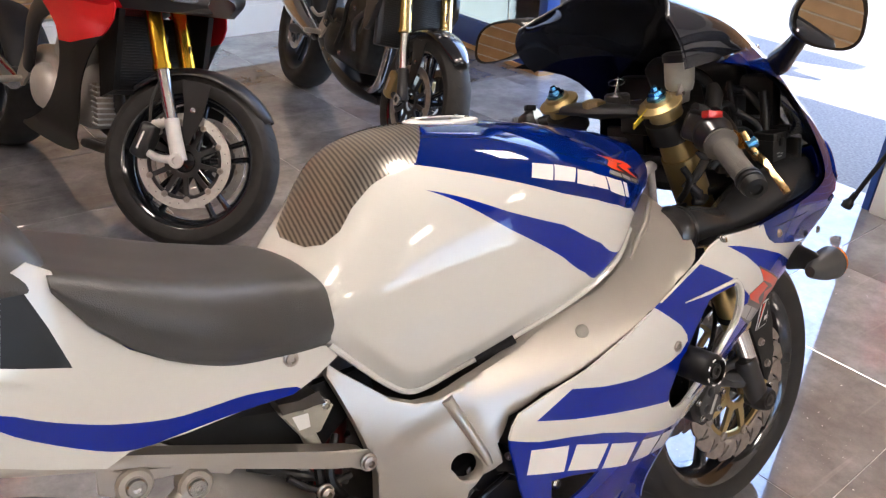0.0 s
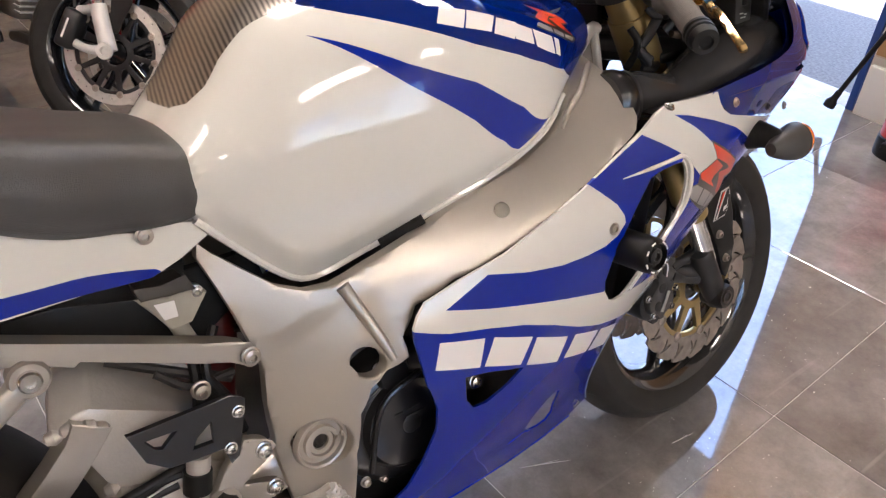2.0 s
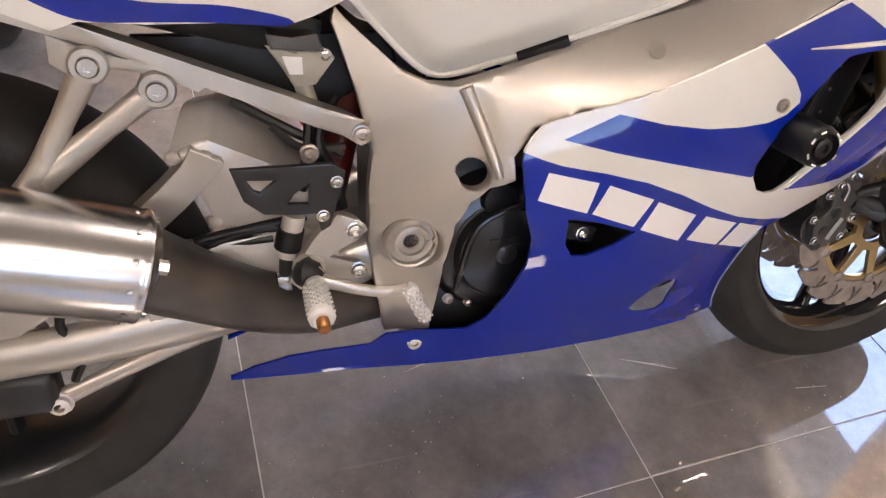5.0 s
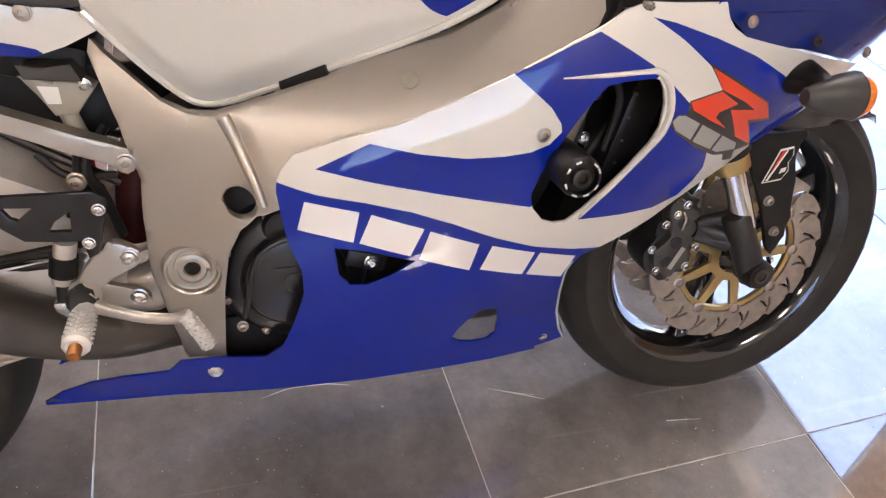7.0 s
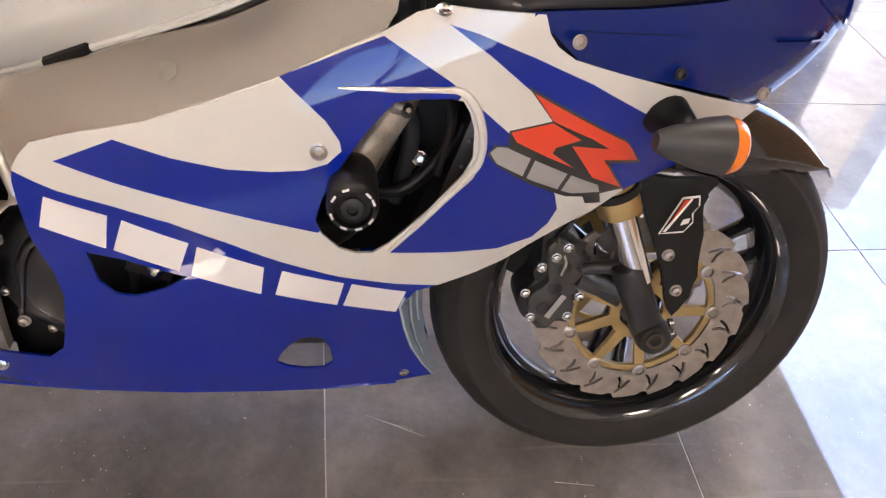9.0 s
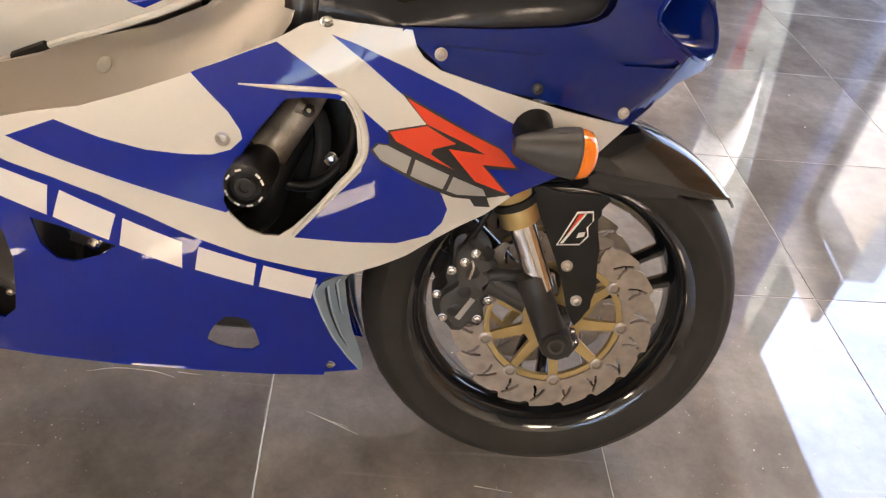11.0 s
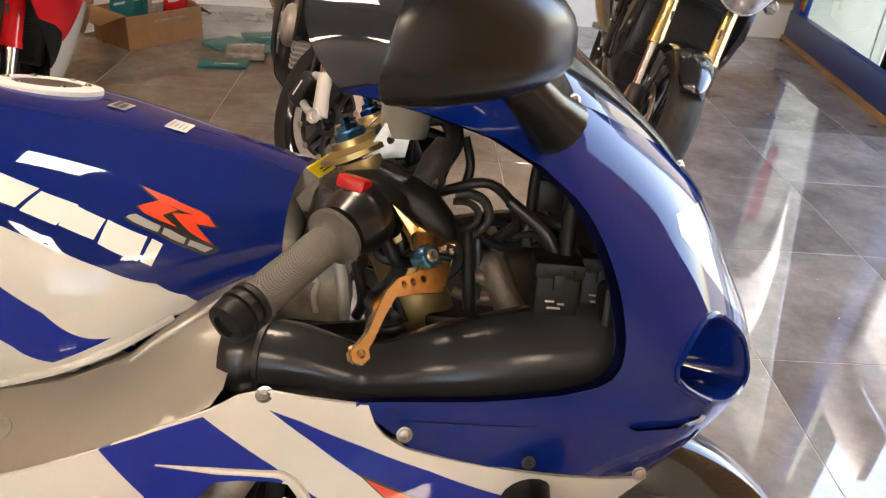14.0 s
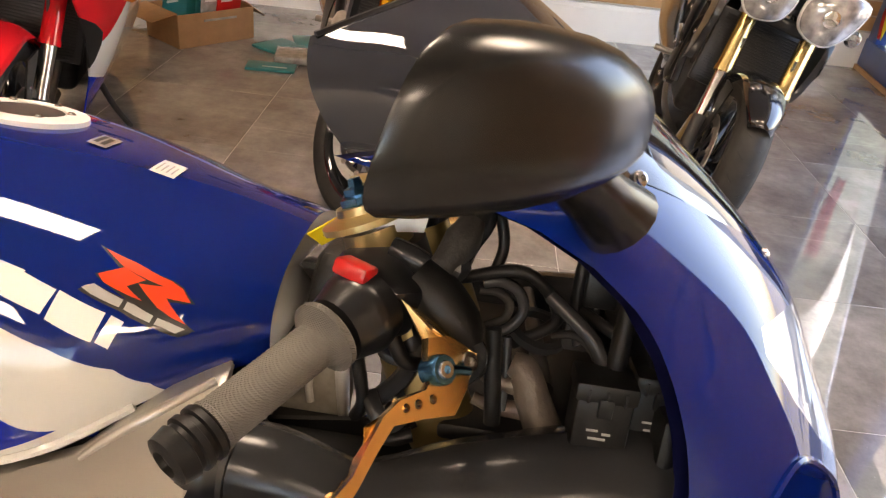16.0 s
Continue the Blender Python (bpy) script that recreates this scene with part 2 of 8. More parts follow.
M_ALU = mat("satin_aluminium", (0.46, 0.425, 0.372), 0.33, 0.62, 0.0, color2=(0.43, 0.395, 0.342), noise_scale=5, bump=0.06, bump_scale=500, rough_var=0.06)
M_ALUR = mat("rough_aluminium", (0.62, 0.58, 0.525), 0.34, 0.35, 0.0, color2=(0.45, 0.415, 0.37), noise_scale=9, bump=0.25, bump_scale=260, rough_var=0.08)
M_STEEL = mat("bright_steel", (0.52, 0.51, 0.49), 0.24, 1.0, 0.0, rough_var=0.06, noise_scale=20)
M_CAN = mat("brushed_silencer", (0.66, 0.65, 0.63), 0.24, 1.0, color2=(0.58, 0.56, 0.53), noise_scale=6, rough_var=0.08)
M_CHROME = mat("chrome", (0.82, 0.82, 0.82), 0.06, 1.0)
M_DISC = mat("ground_disc_steel", (0.46, 0.41, 0.36), 0.36, 0.85, noise_amt=0.25, noise_scale=60, bump=0.05, bump_scale=900)
M_GOLD = mat("gold_anodised", (0.55, 0.42, 0.20), 0.32, 0.9, color2=(0.46, 0.34, 0.15), noise_scale=10)
M_GOLDB = mat("bright_gold_anodised", (0.88, 0.60, 0.27), 0.25, 1.0)
M_GOLDF = mat("gold_fork_tube", (0.85, 0.48, 0.04), 0.22, 1.0)
M_BLUEA = mat("blue_anodised", (0.07, 0.22, 0.40), 0.25, 1.0)
M_BLACK = mat("black_plastic", (0.009, 0.009, 0.009), 0.42, 0.0, noise_amt=0.3, noise_scale=14, bump=0.1, bump_scale=600)
M_GLOSSK = mat("gloss_black", (0.010, 0.010, 0.011), 0.30, 0.0, 0.35, noise_amt=0.2, noise_scale=5)
M_SATINK = mat("satin_black_metal", (0.022, 0.022, 0.023), 0.38, 0.1, noise_amt=0.3, noise_scale=20)
M_DARKMET = mat("dark_cast_metal", (0.045, 0.043, 0.040), 0.45, 0.6, noise_amt=0.5, noise_scale=30, bump=0.3, bump_scale=300)
M_PIPE = mat("blackened_pipe", (0.052, 0.046, 0.040), 0.40, 0.45, color2=(0.098, 0.086, 0.072), noise_scale=12, bump=0.15, bump_scale=300)
M_RUBBER = mat("tyre_rubber", (0.028, 0.026, 0.024), 0.62, noise_amt=0.35, noise_scale=25, bump=0.2, bump_scale=350)
M_GRIP = mat("grip_rubber", (0.13, 0.12, 0.105), 0.7, noise_amt=0.25, noise_scale=40, bump=0.3, bump_scale=500)
gn = M_GRIP.node_tree
g_tc, g_bump = gn.nodes.new("ShaderNodeTexCoord"), gn.nodes.new("ShaderNodeBump")
g_sum = gn.nodes.new("ShaderNodeMath")
g_sum.operation = "ADD"
for k_, turn_ in enumerate((0.7, -0.7)):
    g_map, g_wave = gn.nodes.new("ShaderNodeMapping"), gn.nodes.new("ShaderNodeTexWave")
    g_map.inputs["Rotation"].default_value = (0, turn_, turn_)
    g_wave.inputs["Scale"].default_value = 230
    gn.links.new(g_tc.outputs["Object"], g_map.inputs[0])
    gn.links.new(g_map.outputs[0], g_wave.inputs["Vector"])
    gn.links.new(g_wave.outputs["Fac"], g_sum.inputs[k_])
g_bump.inputs["Strength"].default_value, g_bump.inputs["Distance"].default_value = 0.45, 0.0007
gn.links.new(g_sum.outputs[0], g_bump.inputs["Height"])
gn.links.new(g_bump.outputs[0], gn.nodes["Principled BSDF"].inputs["Normal"])
M_SEAT = mat("black_vinyl", (0.060, 0.058, 0.056), 0.34, 0.0, noise_amt=0.2, noise_scale=12, bump=0.35, bump_scale=700)
M_ORANGE = mat("orange_lens", (0.90, 0.22, 0.02), 0.15, 0.0, 0.5, bump=0.2, bump_scale=150)
M_SMOKE = mat("smoked_screen", (0.022, 0.024, 0.032), 0.05, 0.0, 0.6)
M_LENS = mat("lamp_glass", (0.50, 0.52, 0.55), 0.05, 0.75, 1.0, color2=(0.16, 0.17, 0.19), noise_scale=14)
M_MIRROR = mat("mirror_glass", (0.85, 0.86, 0.86), 0.02, 1.0)
M_YELLOW = mat("yellow_tag", (0.75, 0.58, 0.02), 0.5)
M_MILKY = mat("milky_plastic", (0.34, 0.32, 0.26), 0.4, noise_amt=0.25, noise_scale=25)
M_REDP = mat("red_plastic", (0.55, 0.015, 0.015), 0.3, 0.0, 0.4)
M_GOLDP = mat("pale_gold_tube", (0.72, 0.55, 0.24), 0.22, 1.0)
M_LAMPR = mat("faceted_reflector", (0.62, 0.60, 0.58), 0.16, 0.65, 1.0, color2=(0.20, 0.19, 0.185), noise_scale=30)
M_SILVERP = mat("silver_painted_casting", (0.66, 0.65, 0.62), 0.38, 0.25, 0.2, noise_amt=0.1, noise_scale=20)
M_SHOCK = mat("dark_red_coil", (0.09, 0.006, 0.005), 0.35, 0.0, 0.2, noise_amt=0.3, noise_scale=30)
M_DISCB = mat("bright_drilled_steel", (0.62, 0.60, 0.56), 0.35, 0.4, noise_amt=0.15, noise_scale=60)
M_TUBE = mat("moulded_black", (0.032, 0.033, 0.035), 0.20, 0.0, 0.0, noise_amt=0.3, noise_scale=9, bump=0.06, bump_scale=300)
for m_ in (M_TUBE, M_BLACK, M_RUBBER):
    m_.node_tree.nodes["Principled BSDF"].inputs["Specular IOR Level"].default_value = 0.28
M_MIRS = mat("mirror_shell_black", (0.009, 0.0085, 0.008), 0.24, 0.0, 0.0, noise_amt=0.3, noise_scale=8)
M_REDB = flaked("red_paint", (0.60, 0.012, 0.018), (0.5, 0.01, 0.015))
M_GREYP = mat("dark_grey_plastic", (0.045, 0.044, 0.042), 0.45, noise_amt=0.2, noise_scale=30)


def carbon():
    m = mat("carbon_weave", (0.10, 0.09, 0.075), 0.30, 0.55, 1.0)
    nt = m.node_tree
    b = nt.nodes["Principled BSDF"]
    tc = nt.nodes.new("ShaderNodeTexCoord")
    mp = nt.nodes.new("ShaderNodeMapping")
    mp.inputs["Rotation"].default_value = (0.1, 0.15, 0.30)
    w = nt.nodes.new("ShaderNodeTexWave")
    w.inputs["Scale"].default_value = 56
    w.inputs["Distortion"].default_value = 0.9
    mx = nt.nodes.new("ShaderNodeMix")
    mx.data_type = "RGBA"
    mx.inputs[6].default_value = (0.07, 0.064, 0.056, 1)
    mx.inputs[7].default_value = (0.34, 0.31, 0.27, 1)
    nt.links.new(tc.outputs["Object"], mp.inputs[0])
    nt.links.new(mp.outputs[0], w.inputs["Vector"])
    nt.links.new(w.outputs["Fac"], mx.inputs[0])
    nt.links.new(mx.outputs[2], b.inputs["Base Color"])
    return m


M_CARBON = carbon()


def tile_mat():
    m = mat("grey_stone_tile", (0.335, 0.320, 0.306), 0.030, 0.0, 0.0, color2=(0.165, 0.157, 0.150), noise_scale=2.6, bump=0.006, bump_scale=60, rough_var=0.020, ior=2.6)
    nt = m.node_tree
    b = nt.nodes["Principled BSDF"]
    oi = nt.nodes.new("ShaderNodeObjectInfo")
    hs = nt.nodes.new("ShaderNodeHueSaturation")
    mr = nt.nodes.new("ShaderNodeMapRange")
    mr.inputs[3].default_value, mr.inputs[4].default_value = 0.80, 1.12
    nt.links.new(oi.outputs["Random"], mr.inputs[0])
    src = b.inputs["Base Color"].links[0].from_socket
    nt.links.new(src, hs.inputs["Color"])
    # blotches a hand wide
    bl = nt.nodes.new("ShaderNodeTexNoise")
    bl.inputs["Scale"].default_value, bl.inputs["Detail"].default_value, bl.inputs["Roughness"].default_value = 11.0, 10.0, 0.78
    ge = nt.nodes.new("ShaderNodeNewGeometry")
    nt.links.new(ge.outputs["Position"], bl.inputs["Vector"])
    bm_ = nt.nodes.new("ShaderNodeMapRange")
    bm_.inputs[1].default_value, bm_.inputs[2].default_value, bm_.inputs[3].default_value, bm_.inputs[4].default_value = 0.32, 0.68, 0.72, 1.28
    nt.links.new(bl.outputs[0], bm_.inputs[0])
    mu = nt.nodes.new("ShaderNodeMath")
    mu.operation = "MULTIPLY"
    nt.links.new(bm_.outputs[0], mu.inputs[0])
    nt.links.new(mr.outputs[0], mu.inputs[1])
    nt.links.new(mu.outputs[0], hs.inputs["Value"])
    # pale dust specks and faint drag marks
    geo = nt.nodes.new("ShaderNodeNewGeometry")
    vo = nt.nodes.new("ShaderNodeTexVoronoi")
    vo.inputs["Scale"].default_value = 34
    nt.links.new(geo.outputs["Position"], vo.inputs["Vector"])
    sp = nt.nodes.new("ShaderNodeMapRange")
    sp.inputs[1].default_value, sp.inputs[2].default_value, sp.inputs[3].default_value, sp.inputs[4].default_value = 0.03, 0.06, 0.30, 0.0
    nt.links.new(vo.outputs["Distance"], sp.inputs[0])
    mp = nt.nodes.new("ShaderNodeMapping")
    mp.inputs["Rotation"].default_value = (0, 0, 0.5)
    mp.inputs["Scale"].default_value = (1.6, 42, 1)
    nt.links.new(geo.outputs["Position"], mp.inputs[0])
    st = nt.nodes.new("ShaderNodeTexNoise")
    st.inputs["Scale"].default_value = 1.0
    nt.links.new(mp.outputs[0], st.inputs["Vector"])
    sm = nt.nodes.new("ShaderNodeMapRange")
    sm.inputs[1].default_value, sm.inputs[2].default_value, sm.inputs[3].default_value, sm.inputs[4].default_value = 0.66, 0.80, 0.0, 0.30
    nt.links.new(st.outputs[0], sm.inputs[0])
    ad = nt.nodes.new("ShaderNodeMath")
    ad.operation, ad.use_clamp = "ADD", True
    nt.links.new(sp.outputs[0], ad.inputs[0])
    nt.links.new(sm.outputs[0], ad.inputs[1])
    mx = nt.nodes.new("ShaderNodeMix")
    mx.data_type = "RGBA"
    mx.inputs[7].default_value = (0.62, 0.60, 0.57, 1)
    nt.links.new(ad.outputs[0], mx.inputs[0])
    nt.links.new(hs.outputs[0], mx.inputs[6])
    nt.links.new(mx.outputs[2], b.inputs["Base Color"])
    return m


M_TILE = tile_mat()
M_GROUT = mat("pale_grout", (0.66, 0.64, 0.61), 0.7, noise_amt=0.3, noise_scale=8)
M_WALL = mat("painted_wall", (0.70, 0.68, 0.64), 0.7, noise_amt=0.06, noise_scale=3)
M_SLAT = mat("slatwall_laminate", (0.46, 0.27, 0.12), 0.45, color2=(0.38, 0.21, 0.085), noise_scale=7)
M_SLOT = mat("slat_groove", (0.62, 0.54, 0.42), 0.5, noise_amt=0.1, noise_scale=9)
M_SKIRT = mat("white_gloss_trim", (0.78, 0.77, 0.74), 0.3, noise_amt=0.05, noise_scale=5)
M_FRAMEB = mat("blue_powder_coat", (0.010, 0.055, 0.26), 0.35, 0.0, 0.2, noise_amt=0.15, noise_scale=10)
M_CEIL = mat("ceiling_board", (0.42, 0.41, 0.39), 0.9, noise_amt=0.05, noise_scale=6)
M_PANE = glass("window_pane", (0.96, 0.98, 0.97))
M_ASPHALT = mat("worn_asphalt", (0.215, 0.210, 0.203), 0.92, color2=(0.115, 0.113, 0.112), noise_scale=70, bump=0.6, bump_scale=120)
M_RENDER = mat("green_grey_render", (0.115, 0.150, 0.135), 0.85, color2=(0.092, 0.120, 0.108), noise_scale=2.0, bump=0.2, bump_scale=80)
M_CARD = mat("brown_cardboard", (0.36, 0.20, 0.10), 0.8, noise_amt=0.15, noise_scale=20)
M_TEAL = mat("teal_packaging", (0.02, 0.24, 0.26), 0.35, noise_amt=0.2, noise_scale=14)
M_CLEAR = mat("clear_blister", (0.42, 0.40, 0.38), 0.15, 0.0, 0.5, noise_amt=0.4, noise_scale=30)
M_CREAM = mat("cream_print", (0.72, 0.58, 0.42), 0.45, noise_amt=0.08, noise_scale=30)
M_STAIN = mat("brown_stained_casting", (0.15, 0.120, 0.095), 0.5, 0.3, color2=(0.075, 0.06, 0.05), noise_scale=35, bump=0.3, bump_scale=300)
M_COPPER = mat("tarnished_copper", (0.50, 0.22, 0.08), 0.4, 0.9, noise_amt=0.3, noise_scale=40)
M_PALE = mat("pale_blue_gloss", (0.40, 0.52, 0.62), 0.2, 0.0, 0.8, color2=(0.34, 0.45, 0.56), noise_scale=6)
# stains on the brackets; on the headstock web the brown paints shade
M_BRACK = mat("stained_bracket_alloy", (0.42, 0.375, 0.31), 0.45, 0.5, color2=(0.16, 0.14, 0.115), noise_scale=28, bump=0.25, bump_scale=250)
M_LAMP = glow("lamp_diffuser", (1.0, 0.90, 0.77), 3.8)

# ---- the motorcycle's main surfaces, in its own upright frame: x ahead, y to its left, z up from the ground ----
# fuel tank: at each x, half sections (out, up) from the lower rim to the middle of the top
TANK = [
    (-0.222, 0.118, 0.730, 0.128, 0.750, 0.125, 0.780, 0.098, 0.803, 0.050, 0.812, 0.0, 0.812),
    (-0.180, 0.118, 0.682, 0.140, 0.735, 0.145, 0.795, 0.112, 0.838, 0.060, 0.852, 0.0, 0.854),
    (-0.120, 0.115, 0.626, 0.152, 0.700, 0.168, 0.795, 0.142, 0.872, 0.085, 0.920, 0.0, 0.928),
    (-0.050, 0.130, 0.638, 0.168, 0.705, 0.186, 0.800, 0.164, 0.888, 0.100, 0.942, 0.0, 0.955),
    (0.030, 0.165, 0.672, 0.195, 0.730, 0.206, 0.815, 0.184, 0.895, 0.110, 0.943, 0.0, 0.957),
    (0.110, 0.190, 0.703, 0.213, 0.745, 0.214, 0.825, 0.185, 0.895, 0.108, 0.934, 0.0, 0.947),
    (0.190, 0.200, 0.738, 0.211, 0.768, 0.205, 0.830, 0.168, 0.886, 0.098, 0.917, 0.0, 0.931),
    (0.265, 0.170, 0.780, 0.179, 0.800, 0.177, 0.836, 0.148, 0.873, 0.086, 0.898, 0.0, 0.914),
    (0.340, 0.130, 0.808, 0.138, 0.822, 0.136, 0.846, 0.112, 0.870, 0.064, 0.886, 0.0, 0.895),
]
# upper fairing: at each height, plan curves (x, out) from the side to the middle of the nose
NOSE = [
    (0.640, 0.430, 0.268, 0.560, 0.248, 0.690, 0.192, 0.740, 0.140, 0.780, 0.075, 0.800, 0.0),
    (0.720, 0.430, 0.272, 0.580, 0.262, 0.705, 0.238, 0.775, 0.175, 0.828, 0.090, 0.850, 0.0),
    (0.780, 0.430, 0.275, 0.580, 0.268, 0.704, 0.240, 0.768, 0.186, 0.815, 0.100, 0.838, 0.0),
    (0.850, 0.430, 0.268, 0.580, 0.254, 0.690, 0.216, 0.748, 0.158, 0.785, 0.080, 0.798, 0.0),
    (0.906, 0.430, 0.258, 0.570, 0.238, 0.652, 0.200, 0.705, 0.156, 0.750, 0.085, 0.768, 0.0),
    (0.960, 0.400, 0.245, 0.520, 0.228, 0.598, 0.196, 0.655, 0.145, 0.700, 0.075, 0.714, 0.0),
    (1.010, 0.380, 0.225, 0.480, 0.210, 0.550, 0.180, 0.600, 0.135, 0.645, 0.070, 0.660, 0.0),
]

# outlines in side view (x, z) of the painted panels and the frame
FAIRING_TOP = [(-0.043, 0.569), (-0.036, 0.581), (-0.023, 0.595), (0.025, 0.61), (0.085, 0.625), (0.144, 0.648), (0.204, 0.674), (0.264, 0.704), (0.307, 0.726), (0.33, 0.741), (0.354, 0.749), (0.383, 0.748), (0.412, 0.748), (0.44, 0.748)]
FAIRING_SEAM = [(0.446, 0.732), (0.455, 0.721), (0.473, 0.71), (0.507, 0.701), (0.551, 0.69), (0.622, 0.671), (0.705, 0.651)]
FAIRING_FRONT = [(0.692, 0.631), (0.665, 0.587), (0.628, 0.569), (0.585, 0.546), (0.552, 0.513), (0.517, 0.491), (0.487, 0.468), (0.457, 0.442), (0.425, 0.425), (0.385, 0.41), (0.355, 0.403), (0.337, 0.37), (0.346, 0.319), (0.361, 0.261), (0.383, 0.207), (0.401, 0.174)]
FAIRING_BOTTOM = [(0.348, 0.174), (0.266, 0.182), (0.175, 0.192), (0.060, 0.200), (-0.060, 0.207), (-0.135, 0.212), (-0.209, 0.215), (-0.287, 0.207), (-0.382, 0.192)]
FAIRING_REAR = [(-0.349, 0.226), (-0.304, 0.254), (-0.259, 0.267), (-0.2, 0.276), (-0.182, 0.3), (-0.126, 0.302), (-0.076, 0.294), (-0.053, 0.317), (-0.038, 0.36), (-0.023, 0.416), (-0.024, 0.453), (-0.037, 0.494), (-0.042, 0.529), (-0.045, 0.555)]
UPPER_VENT = [(0.314, 0.663), (0.334, 0.667), (0.365, 0.669), (0.376, 0.667), (0.383, 0.656), (0.389, 0.639), (0.392, 0.608), (0.385, 0.587), (0.356, 0.544), (0.318, 0.497), (0.301, 0.483), (0.283, 0.484), (0.265, 0.493), (0.248, 0.514), (0.242, 0.533), (0.249, 0.561), (0.265, 0.594), (0.285, 0.627), (0.305, 0.653)]
VENT_LIP = [(0.263, 0.673), (0.314, 0.675), (0.354, 0.677), (0.374, 0.676), (0.389, 0.659), (0.398, 0.633), (0.399, 0.611), (0.394, 0.594), (0.371, 0.561), (0.346, 0.525), (0.319, 0.486)]
LOWER_VENT_A = [(0.014, 0.483), (0.051, 0.475), (0.109, 0.453), (0.086, 0.435), (0.052, 0.421), (0.032, 0.424), (0.018, 0.444)]
LOWER_VENT_B = [(0.186, 0.262), (0.192, 0.282), (0.203, 0.303), (0.219, 0.321), (0.234, 0.320), (0.246, 0.314), (0.254, 0.288), (0.258, 0.250), (0.246, 0.240), (0.222, 0.242), (0.200, 0.250)]
WHITE_STRIPE_EDGE = [(-0.046, 0.567), (-0.023, 0.558), (-0.002, 0.551), (0.05, 0.54), (0.102, 0.525), (0.153, 0.503), (0.207, 0.474), (0.266, 0.446), (0.33, 0.423), (0.392, 0.406)]
BLUE_MID = [(-0.002, 0.58), (0.057, 0.607), (0.109, 0.595), (0.16, 0.588), (0.202, 0.588), (0.233, 0.591), (0.254, 0.599), (0.267, 0.613), (0.265, 0.623), (0.252, 0.642), (0.234, 0.658), (0.211, 0.678), (0.244, 0.693), (0.273, 0.707), (0.302, 0.72), (0.332, 0.703), (0.364, 0.684), (0.376, 0.675), (0.318, 0.595), (0.244, 0.516), (0.21, 0.526), (0.157, 0.54), (0.105, 0.553), (0.054, 0.565)]
BLUE_FRONT = [(0.383, 0.669), (0.426, 0.633), (0.461, 0.591), (0.492, 0.551), (0.502, 0.526), (0.498, 0.502), (0.484, 0.48), (0.444, 0.468), (0.39, 0.472), (0.319, 0.481), (0.357, 0.532), (0.396, 0.583), (0.401, 0.614), (0.394, 0.645)]
BLUE_STRIPE = [(0.358, 0.734), (0.384, 0.728), (0.437, 0.71), (0.495, 0.687), (0.566, 0.651), (0.656, 0.589), (0.629, 0.567), (0.585, 0.538), (0.529, 0.596), (0.477, 0.645), (0.436, 0.68), (0.396, 0.71)]
EMBLEM_DARK = [(0.433, 0.684), (0.478, 0.661), (0.554, 0.62), (0.583, 0.587), (0.543, 0.59), (0.579, 0.546), (0.542, 0.542), (0.478, 0.585), (0.426, 0.619), (0.423, 0.638), (0.464, 0.648)]
EMBLEM_RED = [(0.441, 0.677), (0.552, 0.619), (0.562, 0.61), (0.577, 0.591), (0.535, 0.596), (0.574, 0.549), (0.53, 0.571), (0.492, 0.618), (0.536, 0.611), (0.513, 0.625), (0.465, 0.648)]
EMBLEM_RED_B = [(0.425, 0.636), (0.465, 0.646), (0.5, 0.625), (0.475, 0.617), (0.473, 0.61), (0.502, 0.589), (0.47, 0.605), (0.433, 0.625)]
BADGE_DARK = [(0.405, 0.611), (0.411, 0.622), (0.425, 0.621), (0.464, 0.601), (0.54, 0.565), (0.557, 0.526), (0.536, 0.529), (0.528, 0.542), (0.506, 0.546), (0.46, 0.569), (0.418, 0.597)]
BADGE_BAR = [(0.408, 0.613), (0.414, 0.62), (0.424, 0.619), (0.542, 0.558), (0.548, 0.546), (0.511, 0.55), (0.458, 0.576), (0.417, 0.6)]
TANK_EMBLEM_DARK = [(0.21, 0.635), (0.24, 0.61), (0.268, 0.572), (0.275, 0.553), (0.286, 0.491), (0.268, 0.503), (0.29, 0.377), (0.283, 0.39), (0.251, 0.484), (0.217, 0.553), (0.215, 0.56), (0.23, 0.585)]
TANK_EMBLEM_RED = [(0.215, 0.629), (0.24, 0.61), (0.266, 0.572), (0.275, 0.547), (0.283, 0.497), (0.266, 0.516), (0.283, 0.415), (0.273, 0.447), (0.262, 0.484), (0.245, 0.553), (0.262, 0.553), (0.232, 0.591)]
TANK_EMBLEM_RED_B = [(0.217, 0.56), (0.232, 0.591), (0.249, 0.566), (0.238, 0.541), (0.251, 0.503), (0.223, 0.541)]
TANK_BADGE_DARK = [(0.208, 0.516), (0.212, 0.528), (0.217, 0.535), (0.247, 0.497), (0.275, 0.428), (0.288, 0.384), (0.286, 0.371), (0.279, 0.365), (0.275, 0.377), (0.262, 0.415), (0.238, 0.472), (0.212, 0.509)]
TANK_BADGE_BAR = [(0.21, 0.522), (0.212, 0.528), (0.217, 0.535), (0.247, 0.491), (0.273, 0.428), (0.283, 0.396), (0.277, 0.384), (0.268, 0.415), (0.24, 0.478), (0.217, 0.509)]
LETTER_0 = [(-0.018, 0.5454), (0.0451, 0.5297), (0.0369, 0.4874), (-0.0284, 0.5094)]
LETTER_1 = [(0.0544, 0.5271), (0.1192, 0.5011), (0.1037, 0.4593), (0.0394, 0.4872)]
LETTER_2 = [(0.1227, 0.4983), (0.1903, 0.4671), (0.1832, 0.4205), (0.1109, 0.4546)]
LETTER_3 = [(0.2044, 0.4625), (0.2736, 0.4339), (0.265, 0.3894), (0.194, 0.42)]
